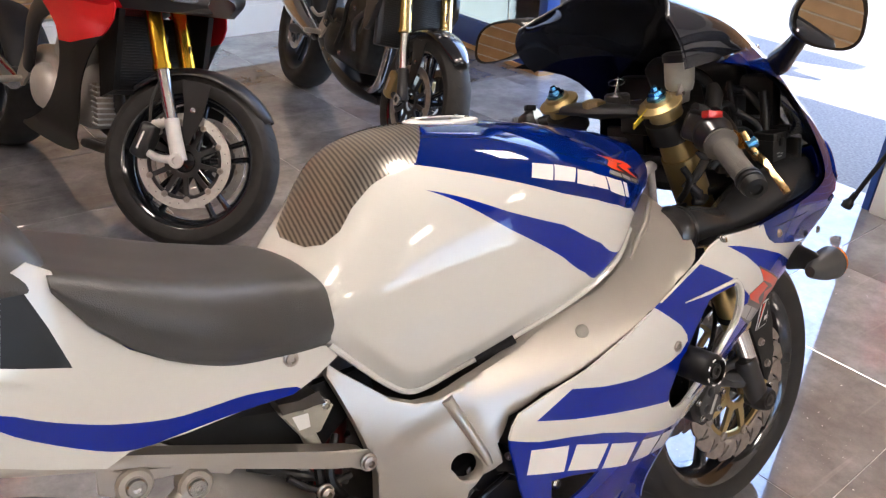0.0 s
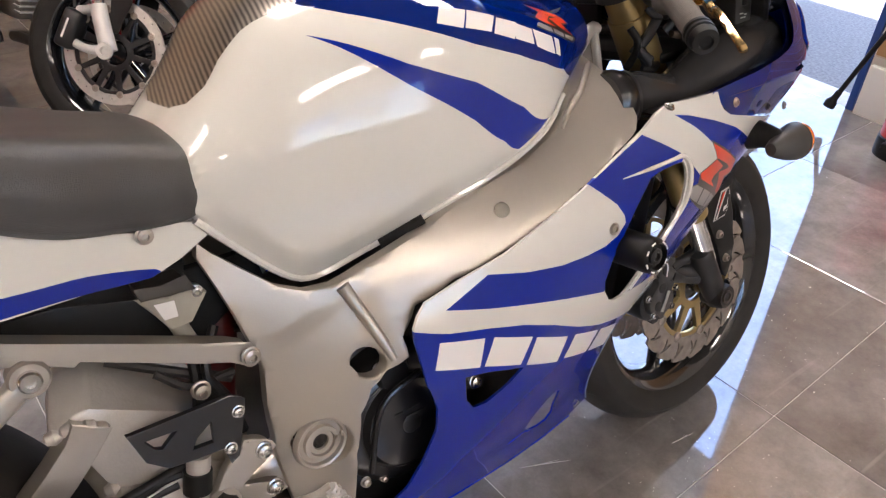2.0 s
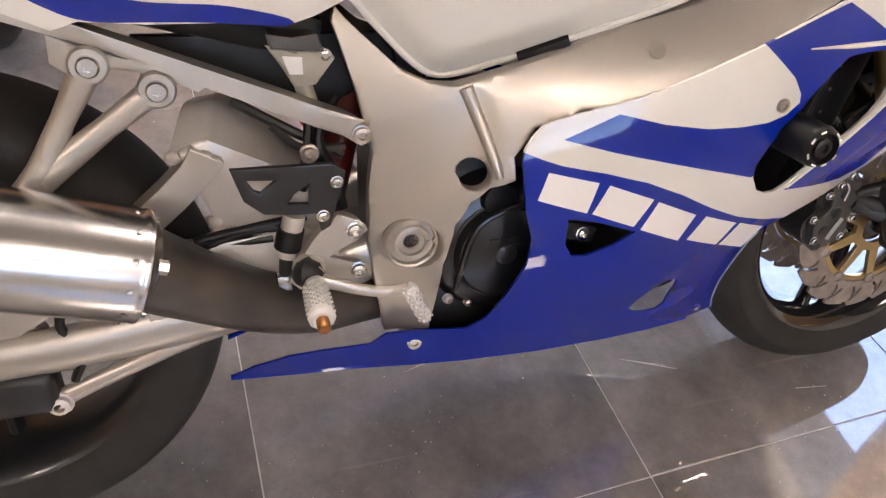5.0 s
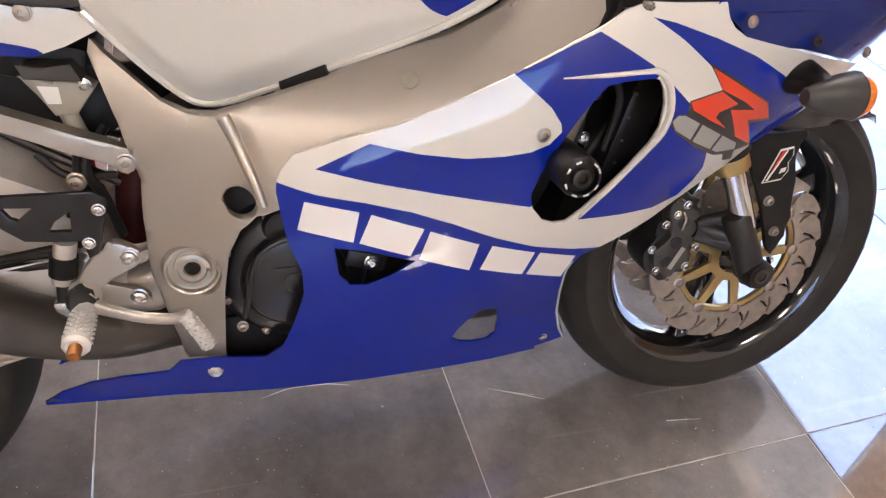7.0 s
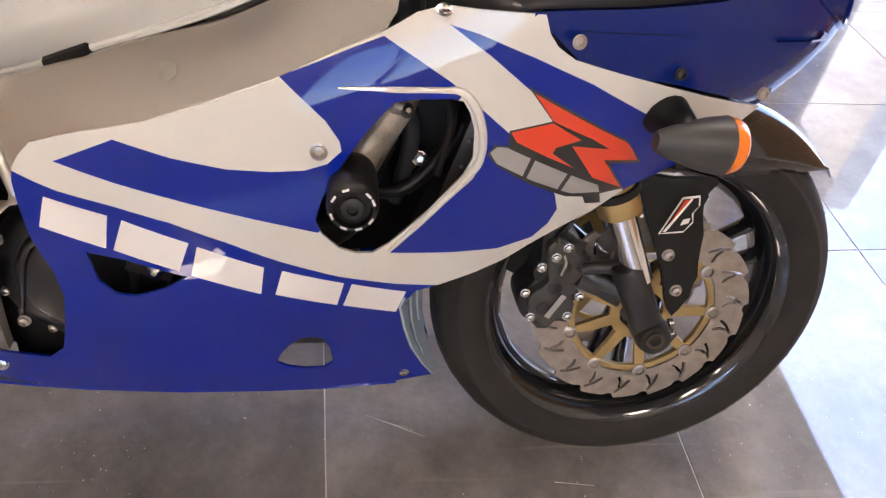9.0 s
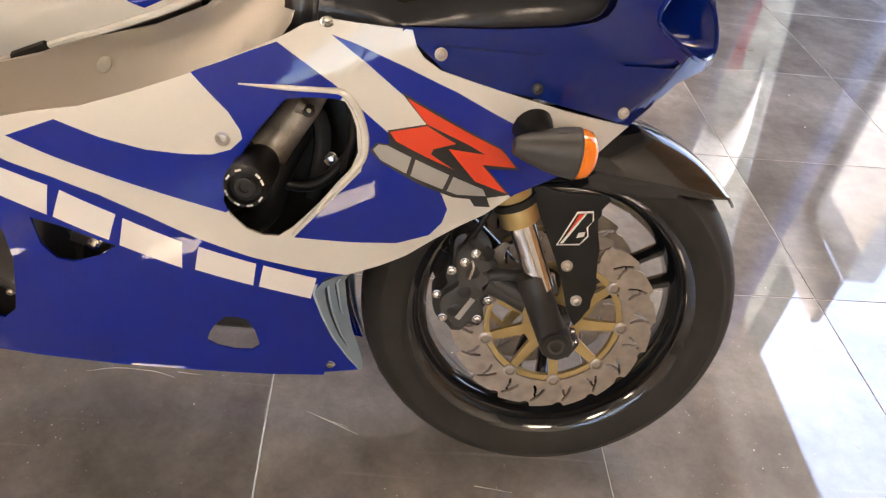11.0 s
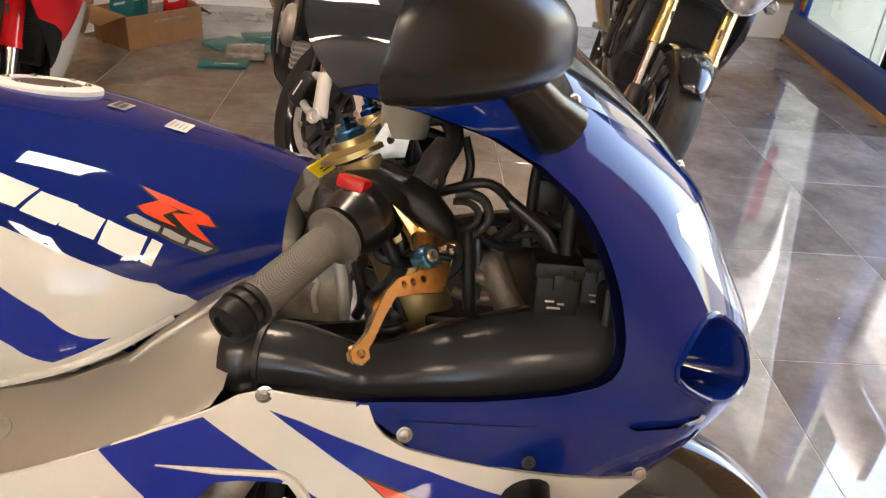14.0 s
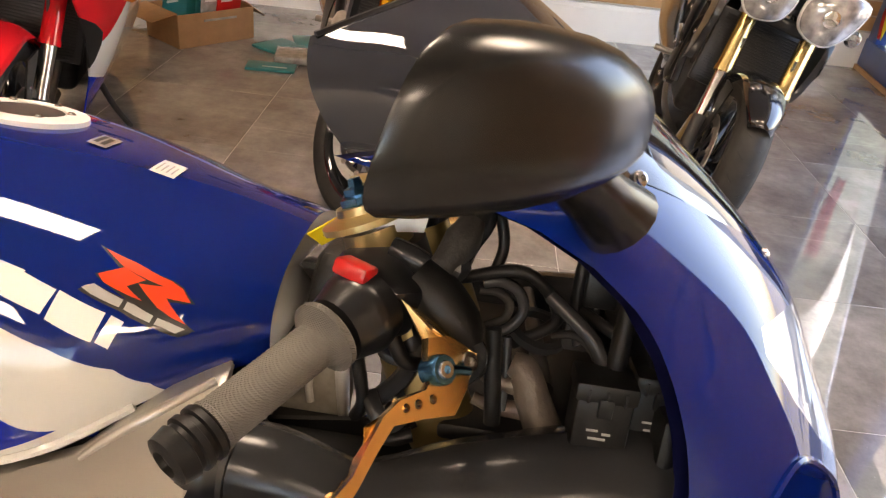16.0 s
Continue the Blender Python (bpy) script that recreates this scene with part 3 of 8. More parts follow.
LETTER_4 = [(0.2781, 0.4326), (0.346, 0.4045), (0.336, 0.359), (0.2679, 0.3885)]
LETTER_5 = [(0.354, 0.402), (0.376, 0.394), (0.366, 0.348), (0.344, 0.356)]
FRAME_TOP = [(-0.222, 0.697), (-0.192, 0.668), (-0.157, 0.636), (-0.129, 0.624), (-0.101, 0.624), (-0.044, 0.641), (0.018, 0.662), (0.071, 0.685), (0.156, 0.711), (0.214, 0.738), (0.264, 0.781), (0.302, 0.812)]
FRAME_FRONT = [(0.314, 0.808), (0.320, 0.785), (0.319, 0.757), (0.312, 0.738)]
FRAME_LOW = [(0.305, 0.724), (0.266, 0.703), (0.206, 0.673), (0.147, 0.645), (0.087, 0.62), (0.028, 0.602), (-0.021, 0.582), (-0.043, 0.55), (-0.041, 0.523), (-0.068, 0.512), (-0.088, 0.493), (-0.104, 0.462), (-0.115, 0.405), (-0.126, 0.297), (-0.176, 0.278), (-0.19, 0.361), (-0.199, 0.434), (-0.197, 0.5), (-0.192, 0.544), (-0.206, 0.611), (-0.218, 0.655), (-0.227, 0.685)]
FAIR_C = [-0.2451, 0.0495, -0.3014, 0.4608, -0.9357, 1.0778, 0.0982, 0.1959, -2.2506, 1.6785]
FRAME_C = [-0.2299, -0.4765, 0.1688, -0.1642, 0.8683, 0.7967]
TAIL_OUT = [(-0.211, 0.709), (-0.222, 0.727), (-0.249, 0.735), (-0.284, 0.736), (-0.351, 0.757), (-0.41, 0.781), (-0.445, 0.807), (-0.479, 0.846), (-0.491, 0.881), (-0.495, 0.904), (-0.513, 0.917), (-0.56, 0.9), (-0.75, 0.93), (-0.95, 0.93), (-0.95, 0.88), (-0.8, 0.8), (-0.65, 0.72), (-0.579, 0.739), (-0.493, 0.696), (-0.469, 0.703), (-0.41, 0.696), (-0.343, 0.693), (-0.278, 0.685), (-0.245, 0.694)]
TAIL_BLUE = [(-0.273, 0.693), (-0.333, 0.709), (-0.38, 0.714), (-0.423, 0.72), (-0.478, 0.739), (-0.525, 0.763), (-0.567, 0.788), (-0.57, 0.773), (-0.53, 0.741), (-0.484, 0.711), (-0.452, 0.701), (-0.409, 0.698), (-0.343, 0.693), (-0.278, 0.684)]
TAIL_BLACK = [(-0.539, 0.899), (-0.522, 0.892), (-0.51, 0.854), (-0.499, 0.809), (-0.556, 0.83)]
FORK_PLATE = [(0.622, 0.535), (0.668, 0.532), (0.722, 0.532), (0.718, 0.512), (0.716, 0.498), (0.724, 0.455), (0.732, 0.392), (0.725, 0.348), (0.713, 0.331), (0.701, 0.346), (0.690, 0.378), (0.676, 0.414), (0.655, 0.457), (0.638, 0.490)]
HEEL_GUARD = [(-0.351, 0.548), (-0.305, 0.547), (-0.242, 0.545), (-0.229, 0.535), (-0.234, 0.51), (-0.247, 0.469), (-0.257, 0.466), (-0.262, 0.486), (-0.32, 0.492), (-0.34, 0.51)]
HEEL_HOLE_A = [(-0.34, 0.537), (-0.299, 0.533), (-0.32, 0.513), (-0.332, 0.518)]
HEEL_HOLE_B = [(-0.29, 0.515), (-0.265, 0.528), (-0.267, 0.496), (-0.297, 0.499)]
FOOT_BRACKET = [(-0.232, 0.476), (-0.215, 0.468), (-0.206, 0.454), (-0.215, 0.441), (-0.249, 0.422), (-0.218, 0.41), (-0.204, 0.4), (-0.209, 0.388), (-0.251, 0.391), (-0.277, 0.38), (-0.293, 0.39), (-0.292, 0.407), (-0.268, 0.448), (-0.243, 0.471)]
SWING_BEAM = [(-0.463, 0.397), (-0.37, 0.435), (-0.28, 0.446), (-0.231, 0.42), (-0.238, 0.315), (-0.328, 0.314), (-0.462, 0.32)]
INNER_FENDER = [(-0.434, 0.67), (-0.158, 0.662), (-0.152, 0.63), (-0.247, 0.569), (-0.363, 0.611)]
CALIPER = [(0.542, 0.449), (0.566, 0.437), (0.586, 0.412), (0.587, 0.382), (0.583, 0.341), (0.573, 0.303), (0.538, 0.294), (0.512, 0.308), (0.504, 0.34), (0.523, 0.367), (0.526, 0.403), (0.525, 0.436)]

SUB_RAIL = [(-0.60, 0.750), (-0.482, 0.701), (-0.221, 0.590), (-0.204, 0.580), (-0.200, 0.568), (-0.206, 0.559), (-0.225, 0.566), (-0.459, 0.675), (-0.60, 0.728)]
SUB_FLANGE = [(-0.50, 0.684), (-0.36, 0.634), (-0.372, 0.627), (-0.405, 0.640), (-0.430, 0.648), (-0.45, 0.652), (-0.49, 0.648), (-0.505, 0.660)]
TANK_LETTERS = [[(0.07, 0.629), (0.101, 0.604), (0.083, 0.535), (0.053, 0.566)], [(0.103, 0.604), (0.139, 0.572), (0.12, 0.509), (0.086, 0.535)], [(0.141, 0.566), (0.172, 0.541), (0.154, 0.472), (0.124, 0.503)], [(0.163, 0.547), (0.195, 0.509), (0.187, 0.44), (0.159, 0.472)], [(0.197, 0.509), (0.23, 0.465), (0.223, 0.365), (0.191, 0.428)], [(0.234, 0.459), (0.243, 0.44), (0.234, 0.34), (0.225, 0.365)]]
LEVER = [(0.1201, -0.0281), (0.1346, -0.0175), (0.1434, 0.0009), (0.1381, 0.0096), (0.1227, 0.0188), (0.1018, 0.0233), (0.0815, 0.0066), (0.0609, -0.0076), (0.0408, -0.0051), (0.0186, -0.0005), (0.0107, 0.0004), (0.0065, 0.0057), (-0.0023, 0.0043), (-0.0065, -0.0044), (-0.0028, -0.01), (0.0067, -0.0089), (0.0195, -0.0082), (0.0402, -0.0136), (0.0589, -0.0172), (0.0749, -0.0156), (0.095, -0.0056), (0.101, -0.0071), (0.1119, -0.0207)]

# ---- the showroom ----
def slab(name, pts, z0, z1, material, label="", category="", kind="structure"):
    """A straight prism over a plan outline."""
    bm = bmesh.new()
    lo = [bm.verts.new((x, y, z0)) for x, y in pts]
    hi = [bm.verts.new((x, y, z1)) for x, y in pts]
    bm.faces.new(lo)
    bm.faces.new(hi)
    for i in range(len(pts)):
        bm.faces.new((lo[i], lo[(i + 1) % len(pts)], hi[(i + 1) % len(pts)], hi[i]))
    return tagged(part(name, bm, material), label, category, kind=kind)


BACK_A, BACK_S = 4.55, 0.12       # the back wall's line: y = A + S x
SIDE_X, SIDE_S = 2.83, 0.06       # the glazed front's line: x = X + S (y - 2.85)


def back_y(x):
    return BACK_A + BACK_S * x


def side_x(y):
    return SIDE_X + SIDE_S * (y - 2.85)


ROOM_L, ROOM_R, ROOM_N, CEIL = -5.0, 3.1, -3.6, 3.0
floor = slab("floor", [(ROOM_L, ROOM_N), (side_x(ROOM_N) + 0.1, ROOM_N), (side_x(5.2) + 0.1, 5.2), (ROOM_L, 5.2)], -0.2, -0.0015, M_GROUT, "pale grout bed under dark stone floor tiles", "floor")
ground = slab("ground", [(-60, -70), (70, -70), (70, 70), (-60, 70)], -0.4, -0.21, M_ASPHALT, "pale sunlit asphalt yard outside the doorway", "ground")
apron = slab("pavement", [(side_x(-8) + 0.12, -8), (14, -8), (14, 12), (side_x(12) + 0.12, 12)], -0.209, -0.03, M_ASPHALT, "worn grey asphalt apron outside the doorway", "pavement")
slab("ceiling", [(ROOM_L - 0.2, ROOM_N - 0.2), (ROOM_R + 0.3, ROOM_N - 0.2), (ROOM_R + 0.3, 5.6), (ROOM_L - 0.2, 5.6)], CEIL, CEIL + 0.2, M_CEIL, "plain off-white showroom ceiling", "ceiling")
WIN_X0, WIN_X1, WIN_Z0, WIN_Z1 = -1.0, 0.8, 1.0, 2.2      # display window behind the walk
south = slab("wall_south", [(ROOM_L - 0.2, ROOM_N - 0.2), (WIN_X0, ROOM_N - 0.2), (WIN_X0, ROOM_N), (ROOM_L - 0.2, ROOM_N)], 0, CEIL, M_WALL, "plain pale wall round a display window", "wall")
for name, xa, xb, za, zb in (("wall_segment", WIN_X1, ROOM_R, 0, CEIL), ("wall_segment", WIN_X0, WIN_X1, 0, WIN_Z0), ("wall_segment", WIN_X0, WIN_X1, WIN_Z1, CEIL)):
    part(name, box(xb - xa, 0.2, zb - za, 0.0, ((xa + xb) / 2, ROOM_N - 0.1, (za + zb) / 2)), M_WALL, south)
show = thing("window_3", pose(0, 0, 0), "white-framed display window in the wall", "window", kind="structure")
for name, sx, sz, x, z in (("window_sill", WIN_X1 - WIN_X0, 0.06, (WIN_X0 + WIN_X1) / 2, WIN_Z0 + 0.03), ("window_head", WIN_X1 - WIN_X0, 0.06, (WIN_X0 + WIN_X1) / 2, WIN_Z1 - 0.03), ("window_frame", 0.06, WIN_Z1 - WIN_Z0 - 0.12, WIN_X0 + 0.03, (WIN_Z0 + WIN_Z1) / 2),
                           ("window_frame", 0.06, WIN_Z1 - WIN_Z0 - 0.12, WIN_X1 - 0.03, (WIN_Z0 + WIN_Z1) / 2), ("mullion", 0.07, WIN_Z1 - WIN_Z0 - 0.12, -0.2, (WIN_Z0 + WIN_Z1) / 2)):
    part(name, box(sx, 0.08, sz, 0.004, (x, ROOM_N - 0.05, z)), M_SKIRT, show)
for xa, xb in ((WIN_X0 + 0.06, -0.235), (-0.165, WIN_X1 - 0.06)):
    pane = part("pane", box(xb - xa, 0.008, WIN_Z1 - WIN_Z0 - 0.12, 0.0, ((xa + xb) / 2, ROOM_N - 0.05, (WIN_Z0 + WIN_Z1) / 2)), M_PANE, show)
    pane.visible_shadow = False
slab("wall_west", [(ROOM_L - 0.2, ROOM_N), (ROOM_L, ROOM_N), (ROOM_L, back_y(ROOM_L)), (ROOM_L - 0.2, back_y(ROOM_L))], 0, CEIL, M_WALL, "plain pale painted showroom wall", "wall")
wall_n = slab("wall_north", [(ROOM_L - 0.2, back_y(ROOM_L)), (3.2, back_y(3.2)), (3.2, back_y(3.2) + 0.2), (ROOM_L - 0.2, back_y(ROOM_L) + 0.2)], 0, CEIL, M_WALL, "wall faced with tan slatted display boards", "wall")
slab("baseboard", [(ROOM_L, back_y(ROOM_L) - 0.035), (2.98, back_y(2.98) - 0.035), (2.98, back_y(2.98) - 0.002), (ROOM_L, back_y(ROOM_L) - 0.002)], 0, 0.20, M_SKIRT, "white moulded skirting board", "skirting board")
slab("trim", [(ROOM_L, back_y(ROOM_L) - 0.026), (2.98, back_y(2.98) - 0.026), (2.98, back_y(2.98) - 0.002), (ROOM_L, back_y(ROOM_L) - 0.002)], 0.20, 0.23, M_SKIRT, "white skirting moulding", "skirting board")


def slats(x0, x1, y_at, parent, z0=0.24, z1=CEIL, pitch=0.10):
    """Grooved display boards as single planks on a wall."""
    n = int((z1 - z0) / pitch)
    ang = math.atan(BACK_S)
    L = (x1 - x0) / math.cos(ang)
    bm = box(L, 0.018, pitch - 0.012, 0.003)
    me = bpy.data.meshes.new("plank")
    bm.to_mesh(me)
    bm.free()
    me.materials.append(M_SLAT)
    for i in range(n):
        o = new("plank", me)
        o.parent = parent
        o.matrix_basis = Matrix.Translation(((x0 + x1) / 2, y_at((x0 + x1) / 2) - 0.016, z0 + pitch * (i + 0.5))) @ Matrix.Rotation(ang, 4, "Z")
    bm = box(L, 0.004, n * pitch, 0)
    part("groove_strip", bm, M_SLOT, parent, "aluminium groove lining", Matrix.Translation(((x0 + x1) / 2, y_at((x0 + x1) / 2) - 0.004, z0 + n * pitch / 2)) @ Matrix.Rotation(ang, 4, "Z"))


slats(ROOM_L, 2.95, back_y, wall_n)
west = bpy.data.objects["wall_west"]
for wall, m0, L in ((west, pose(ROOM_L + 0.012, 0.2, 0, 0, 0, 90), 7.2),):
    bm = box(L, 0.018, 0.088, 0.003)
    me = bpy.data.meshes.new("plank")
    bm.to_mesh(me)
    bm.free()
    me.materials.append(M_SLAT)
    for i in range(26):
        o = new("plank", me)
        o.parent = wall
        o.matrix_basis = m0 @ Matrix.Translation((0, 0, 0.29 + 0.10 * i))

# glazed front with a blue frame, from the back corner to the open doorway
DOOR_Y0, DOOR_Y1 = 0.62, 2.85
front = thing("window_1", pose(0, 0, 0), "blue-framed full-height shop window beside the open doorway", "window", kind="structure")


def along_side(y0, y1, z0, z1, thick, material, name, parent, off=0.0):
    ang = -math.atan(SIDE_S)
    yc = (y0 + y1) / 2
    bm = box(thick, (y1 - y0) / math.cos(ang), z1 - z0, 0.004)
    return part(name, bm, material, parent, "", Matrix.Translation((side_x(yc) + off, yc, (z0 + z1) / 2)) @ Matrix.Rotation(ang, 4, "Z"))


along_side(DOOR_Y1, 4.9, 0.03, 0.20, 0.10, M_FRAMEB, "bottom_rail", front)
along_side(DOOR_Y1, 4.9, 0.0, 0.03, 0.13, M_SLAT, "threshold", front)
along_side(DOOR_Y1, 4.9, 2.55, 2.70, 0.10, M_FRAMEB, "top_rail", front)
for y in (DOOR_Y1 + 0.04, 4.80):
    along_side(y - (0.04 if y < 4 else 0.10), y + 0.04, 0.20, 2.55, 0.10, M_FRAMEB, "mullion", front)
for y0, y1 in ((DOOR_Y1 + 0.08, 4.76),):
    pane = along_side(y0, y1 - 0.06, 0.20, 2.55, 0.008, M_PANE, "pane", front)
    pane.visible_shadow = False
near = along_side(ROOM_N, -1.2, 0.0, 2.70, 0.16, M_WALL, "wall_east_near", None)
tagged(near, "plain pale wall beside the slatted pier", "wall", kind="structure")
hw = along_side(ROOM_N, 5.2, 2.70, CEIL, 0.16, M_WALL, "wall_east", None)
tagged(hw, "plain wall above the glazed shop front", "wall", kind="structure")
# pier beside the doorway, faced with tan slat boards
pier = along_side(-1.2, DOOR_Y0, 0.0, 2.70, 0.14, M_WALL, "wall_pier", None)
tagged(pier, "pier beside the doorway faced with tan slats", "wall", kind="structure")
edge = along_side(DOOR_Y0 - 0.002, DOOR_Y0 + 0.028, 0.0, 2.70, 0.166, M_FRAMEB, "door_frame", None)
tagged(edge, "blue powder-coated metal door jamb", "door frame", kind="structure")
along_side(-1.2, DOOR_Y0 - 0.006, 0.23, 2.70, 0.004, M_SLOT, "groove_strip", pier).matrix_basis.translation.x += 0.008
for i in range(21):
    z0 = 0.24 + 0.115 * i
    along_side(-1.2, DOOR_Y0 - 0.01, z0, z0 + 0.103, 0.018, M_SLAT, "plank", pier, 0).matrix_basis.translation.x += 0
for o in pier.children:
    o.matrix_parent_inverse = pier.matrix_basis.inverted()
    o.matrix_basis.translation.x -= 0.082
b = along_side(-1.2, DOOR_Y0 - 0.01, 0.0, 0.20, 0.03, M_SKIRT, "baseboard", None, -0.086)
tagged(b, "white skirting board below the slats", "skirting board", kind="structure")

# the neighbouring building: green rendered flank, a white lower bay and a dark roof edge over it
wall_x = lambda y: 3.98 + 0.1013 * (y - 3.40)
nb = slab("neighbouring_wall", [(wall_x(4.46), 4.46), (wall_x(4.46) + 0.25, 4.46), (5.0, 11.0), (4.75, 11.0)], -0.03, 4.6, M_RENDER, "pale green rendered wall outside the shop window", "wall")
bay = slab("neighbouring_bay", [(wall_x(3.55), 3.55), (wall_x(3.55) + 0.25, 3.55), (wall_x(4.45) + 0.25, 4.45), (wall_x(4.45), 4.45)], -0.03, 2.48, M_SKIRT, "white painted bay of the neighbouring building", "wall")
for name, y, w, z0, z1, material, lab in (("fascia_board", 5.75, 1.25, 2.40, 2.76, M_SKIRT, "white fascia board"), ("cable_conduit", 6.9, 0.02, 0.0, 2.4, M_MILKY, "thin pale conduit")):
    part(name, box(0.05, w, z1 - z0, 0.006), material, nb, lab, pose(wall_x(y) - 0.022, y, (z0 + z1) / 2, 0, 0, -5.8))
for name, y, w, z0, z1 in (("roof_edge", 4.29, 1.50, 2.49, 2.95), ("door_post", 4.56, 0.10, -0.03, 2.48), ("door_post", 5.02, 0.08, -0.03, 2.48), ("plinth", 4.29, 1.48, -0.03, 0.7)):
    part(name, box(0.08, w, z1 - z0, 0.006), M_GREYP, bay, "dark grey trim", pose(wall_x(y) - 0.042, y, (z0 + z1) / 2, 0, 0, -5.8))

# lamps in the ceiling
for i, (x, y) in enumerate([(-3.0, -2.9), (-0.7, -2.9), (1.2, -2.9), (-2.6, 0.9), (-0.2, 0.9), (1.7, 0.9)]):
    lamp = thing("ceiling_light", pose(x, y, CEIL), "recessed square white ceiling light panel", "ceiling light", "ceiling lights")
    bm = bmesh.new()
    for sx, sy, cx, cy in ((0.66, 0.03, 0, 0.315), (0.66, 0.03, 0, -0.315), (0.03, 0.60, 0.315, 0), (0.03, 0.60, -0.315, 0)):
        box(sx, sy, 0.03, 0.002, (cx, cy, -0.012), bm=bm)
    part("frame", bm, M_SKIRT, lamp)
    part("diffuser", box(0.6, 0.60, 0.012, 0.002, (0, 0, -0.008)), M_LAMP, lamp, "glowing diffuser")

# ---- the blue and white sports motorcycle, leaning on its side stand ----
LEAN_DEG = 14.5
bike = thing("motorcycle", pose(0, 0, 0, -LEAN_DEG), "blue and white sports motorcycle leaning on its side stand", "motorcycle")


def fair(x, z):
    a, b = x - 0.2, z - 0.5
    c = FAIR_C
    y = c[0] + c[1] * a + c[2] * b + c[3] * a * a + c[4] * a * b + c[5] * b * b + c[6] * a ** 3 + c[7] * a * a * b + c[8] * a * b * b + c[9] * b ** 3
    ledge = 0.232 + 0.16 * max(0.0, 0.20 - x) + 0.05 * max(0.0, x - 0.20)          # a ledge runs back below the lower vent
    w = min(max((x - 0.02) / 0.14, 0.0), 1.0) * min(max((0.33 - x) / 0.06, 0.0), 1.0)
    d = z - ledge
    if d > 0:
        y += 0.006 * w * (lambda q: q * q * (3 - 2 * q))(min(d / 0.040, 1.0)) * max(0.0, 1 - d / 0.17)
    return (x, min(y, -0.03), z)


def framey(x, z):
    b = z - 0.5
    c = FRAME_C
    y = c[0] + c[1] * x + c[2] * b + c[3] * x * x + c[4] * x * b + c[5] * b * b + 0.3 * max(0.0, z - 0.77) + 0.6 * max(0.0, z - 0.775)
    step = lambda v, w: min(max(v / w + 0.5, 0.0), 1.0)
    spar = step(x + 0.070, 0.02)
    y += 0.12 * max(0.0, z - 0.603 - 0.237 * (x + 0.083)) * spar * step(0.27 - x, 0.06)     # upper facet of the spar leans in
    y += 0.0045 * step(0.567 + 0.39 * (x + 0.188) - z, 0.012) * step(z - 0.465 - 0.56 * (x + 0.195), 0.012) * (1 - spar)   # dished web of the pivot casting
    return y


def tank_at(x, v):
    r = curve_table(TANK, x)
    q = section_at([(r[i], r[i + 1], 0) for i in range(0, len(r), 2)], v)
    d = q.y - r[1]                                                  # a soft crease runs above the rolled rim
    w = min(max((x + 0.215) / 0.05, 0.0), 1.0) * min(max((0.13 - x) / 0.14, 0.0), 1.0)
    lift = 0.0085 * w * (d / 0.040 if d < 0.040 else math.exp(-(d - 0.040) / 0.055))
    return (x, -max(q.x + lift * (1.0 if q.x > 0.09 else 0.0), 0), q.y)


def nose_at(u, z):
    r = curve_table(NOSE, z)
    n = [(r[i], r[i + 1], 0) for i in range(0, len(r), 2)]
    k = len(n) - 1
    f = min(max(u, 0.0), 1.0) * k
    i = min(int(f), k - 1)
    t = f - i
    b, c = Vector(n[i]), Vector(n[i + 1])
    a = Vector(n[i - 1]) if i else b * 2 - c
    d = Vector(n[i + 2]) if i + 2 <= k else Vector((n[k - 1][0], -n[k - 1][1], 0))
    q = 0.5 * (2 * b + (c - a) * t + (2 * a - 5 * b + 4 * c - d) * t * t + (3 * b - a - 3 * c + d) * t ** 3)
    return (q.x, -max(q.y, 0), z)


def grow(poly, d):
    c = sum((Vector(p[:2]) for p in poly), Vector((0, 0))) / len(poly)
    return [Vector(p[:2]) + (Vector(p[:2]) - c).normalized() * d for p in poly]


# side fairing with its graphics
outline = FAIRING_TOP + FAIRING_SEAM + FAIRING_FRONT + FAIRING_BOTTOM + FAIRING_REAR
low_blue = WHITE_STRIPE_EDGE + [(0.45, 0.36), (0.45, 0.05), (-0.45, 0.05), (-0.45, 0.45), (-0.1, 0.56)]
letters = [LETTER_0, LETTER_1, LETTER_2, LETTER_3, LETTER_4, LETTER_5]
regs = [(1, low_blue), (1, BLUE_MID), (1, BLUE_FRONT), (1, BLUE_STRIPE)]
regs += [(5, BADGE_DARK), (5, EMBLEM_DARK), (4, BADGE_BAR), (5, [(0.452, 0.608), (0.457, 0.606), (0.452, 0.578), (0.447, 0.581)]), (5, [(0.499, 0.586), (0.504, 0.583), (0.497, 0.555), (0.492, 0.558)]), (3, EMBLEM_RED), (3, EMBLEM_RED_B)]
for k, q in enumerate(letters):
    regs.append((2, grow(q, -0.0025)))
fairing = part("side_fairing", panel(outline, fair, 0.014, [UPPER_VENT, LOWER_VENT_A, LOWER_VENT_B], regs, 0.004),
               [M_WHITE, M_BLUE, M_DECAL, M_RED, M_SILVERD, M_BLACKD], bike, "white and blue painted side fairing with red emblem")
flipped(fairing)
for side in (-1, 1):
    belly = bmesh.new()
    rows = []
    for x, z in FAIRING_BOTTOM:
        y = fair(x, z)[1] * -side
        rows.append([belly.verts.new((x, y * k, z + dz)) for k, dz in ((1.0, 0.0), (0.985, -0.006), (0.93, -0.009), (0.82, -0.008), (0.80, -0.004))])
    for A, B in zip(rows, rows[1:]):
        for j in range(4):
            belly.faces.new((A[j], A[j + 1], B[j + 1], B[j]))
    part("belly_lip", belly, M_BLUE, bike, "blue rolled lip of the belly pan")
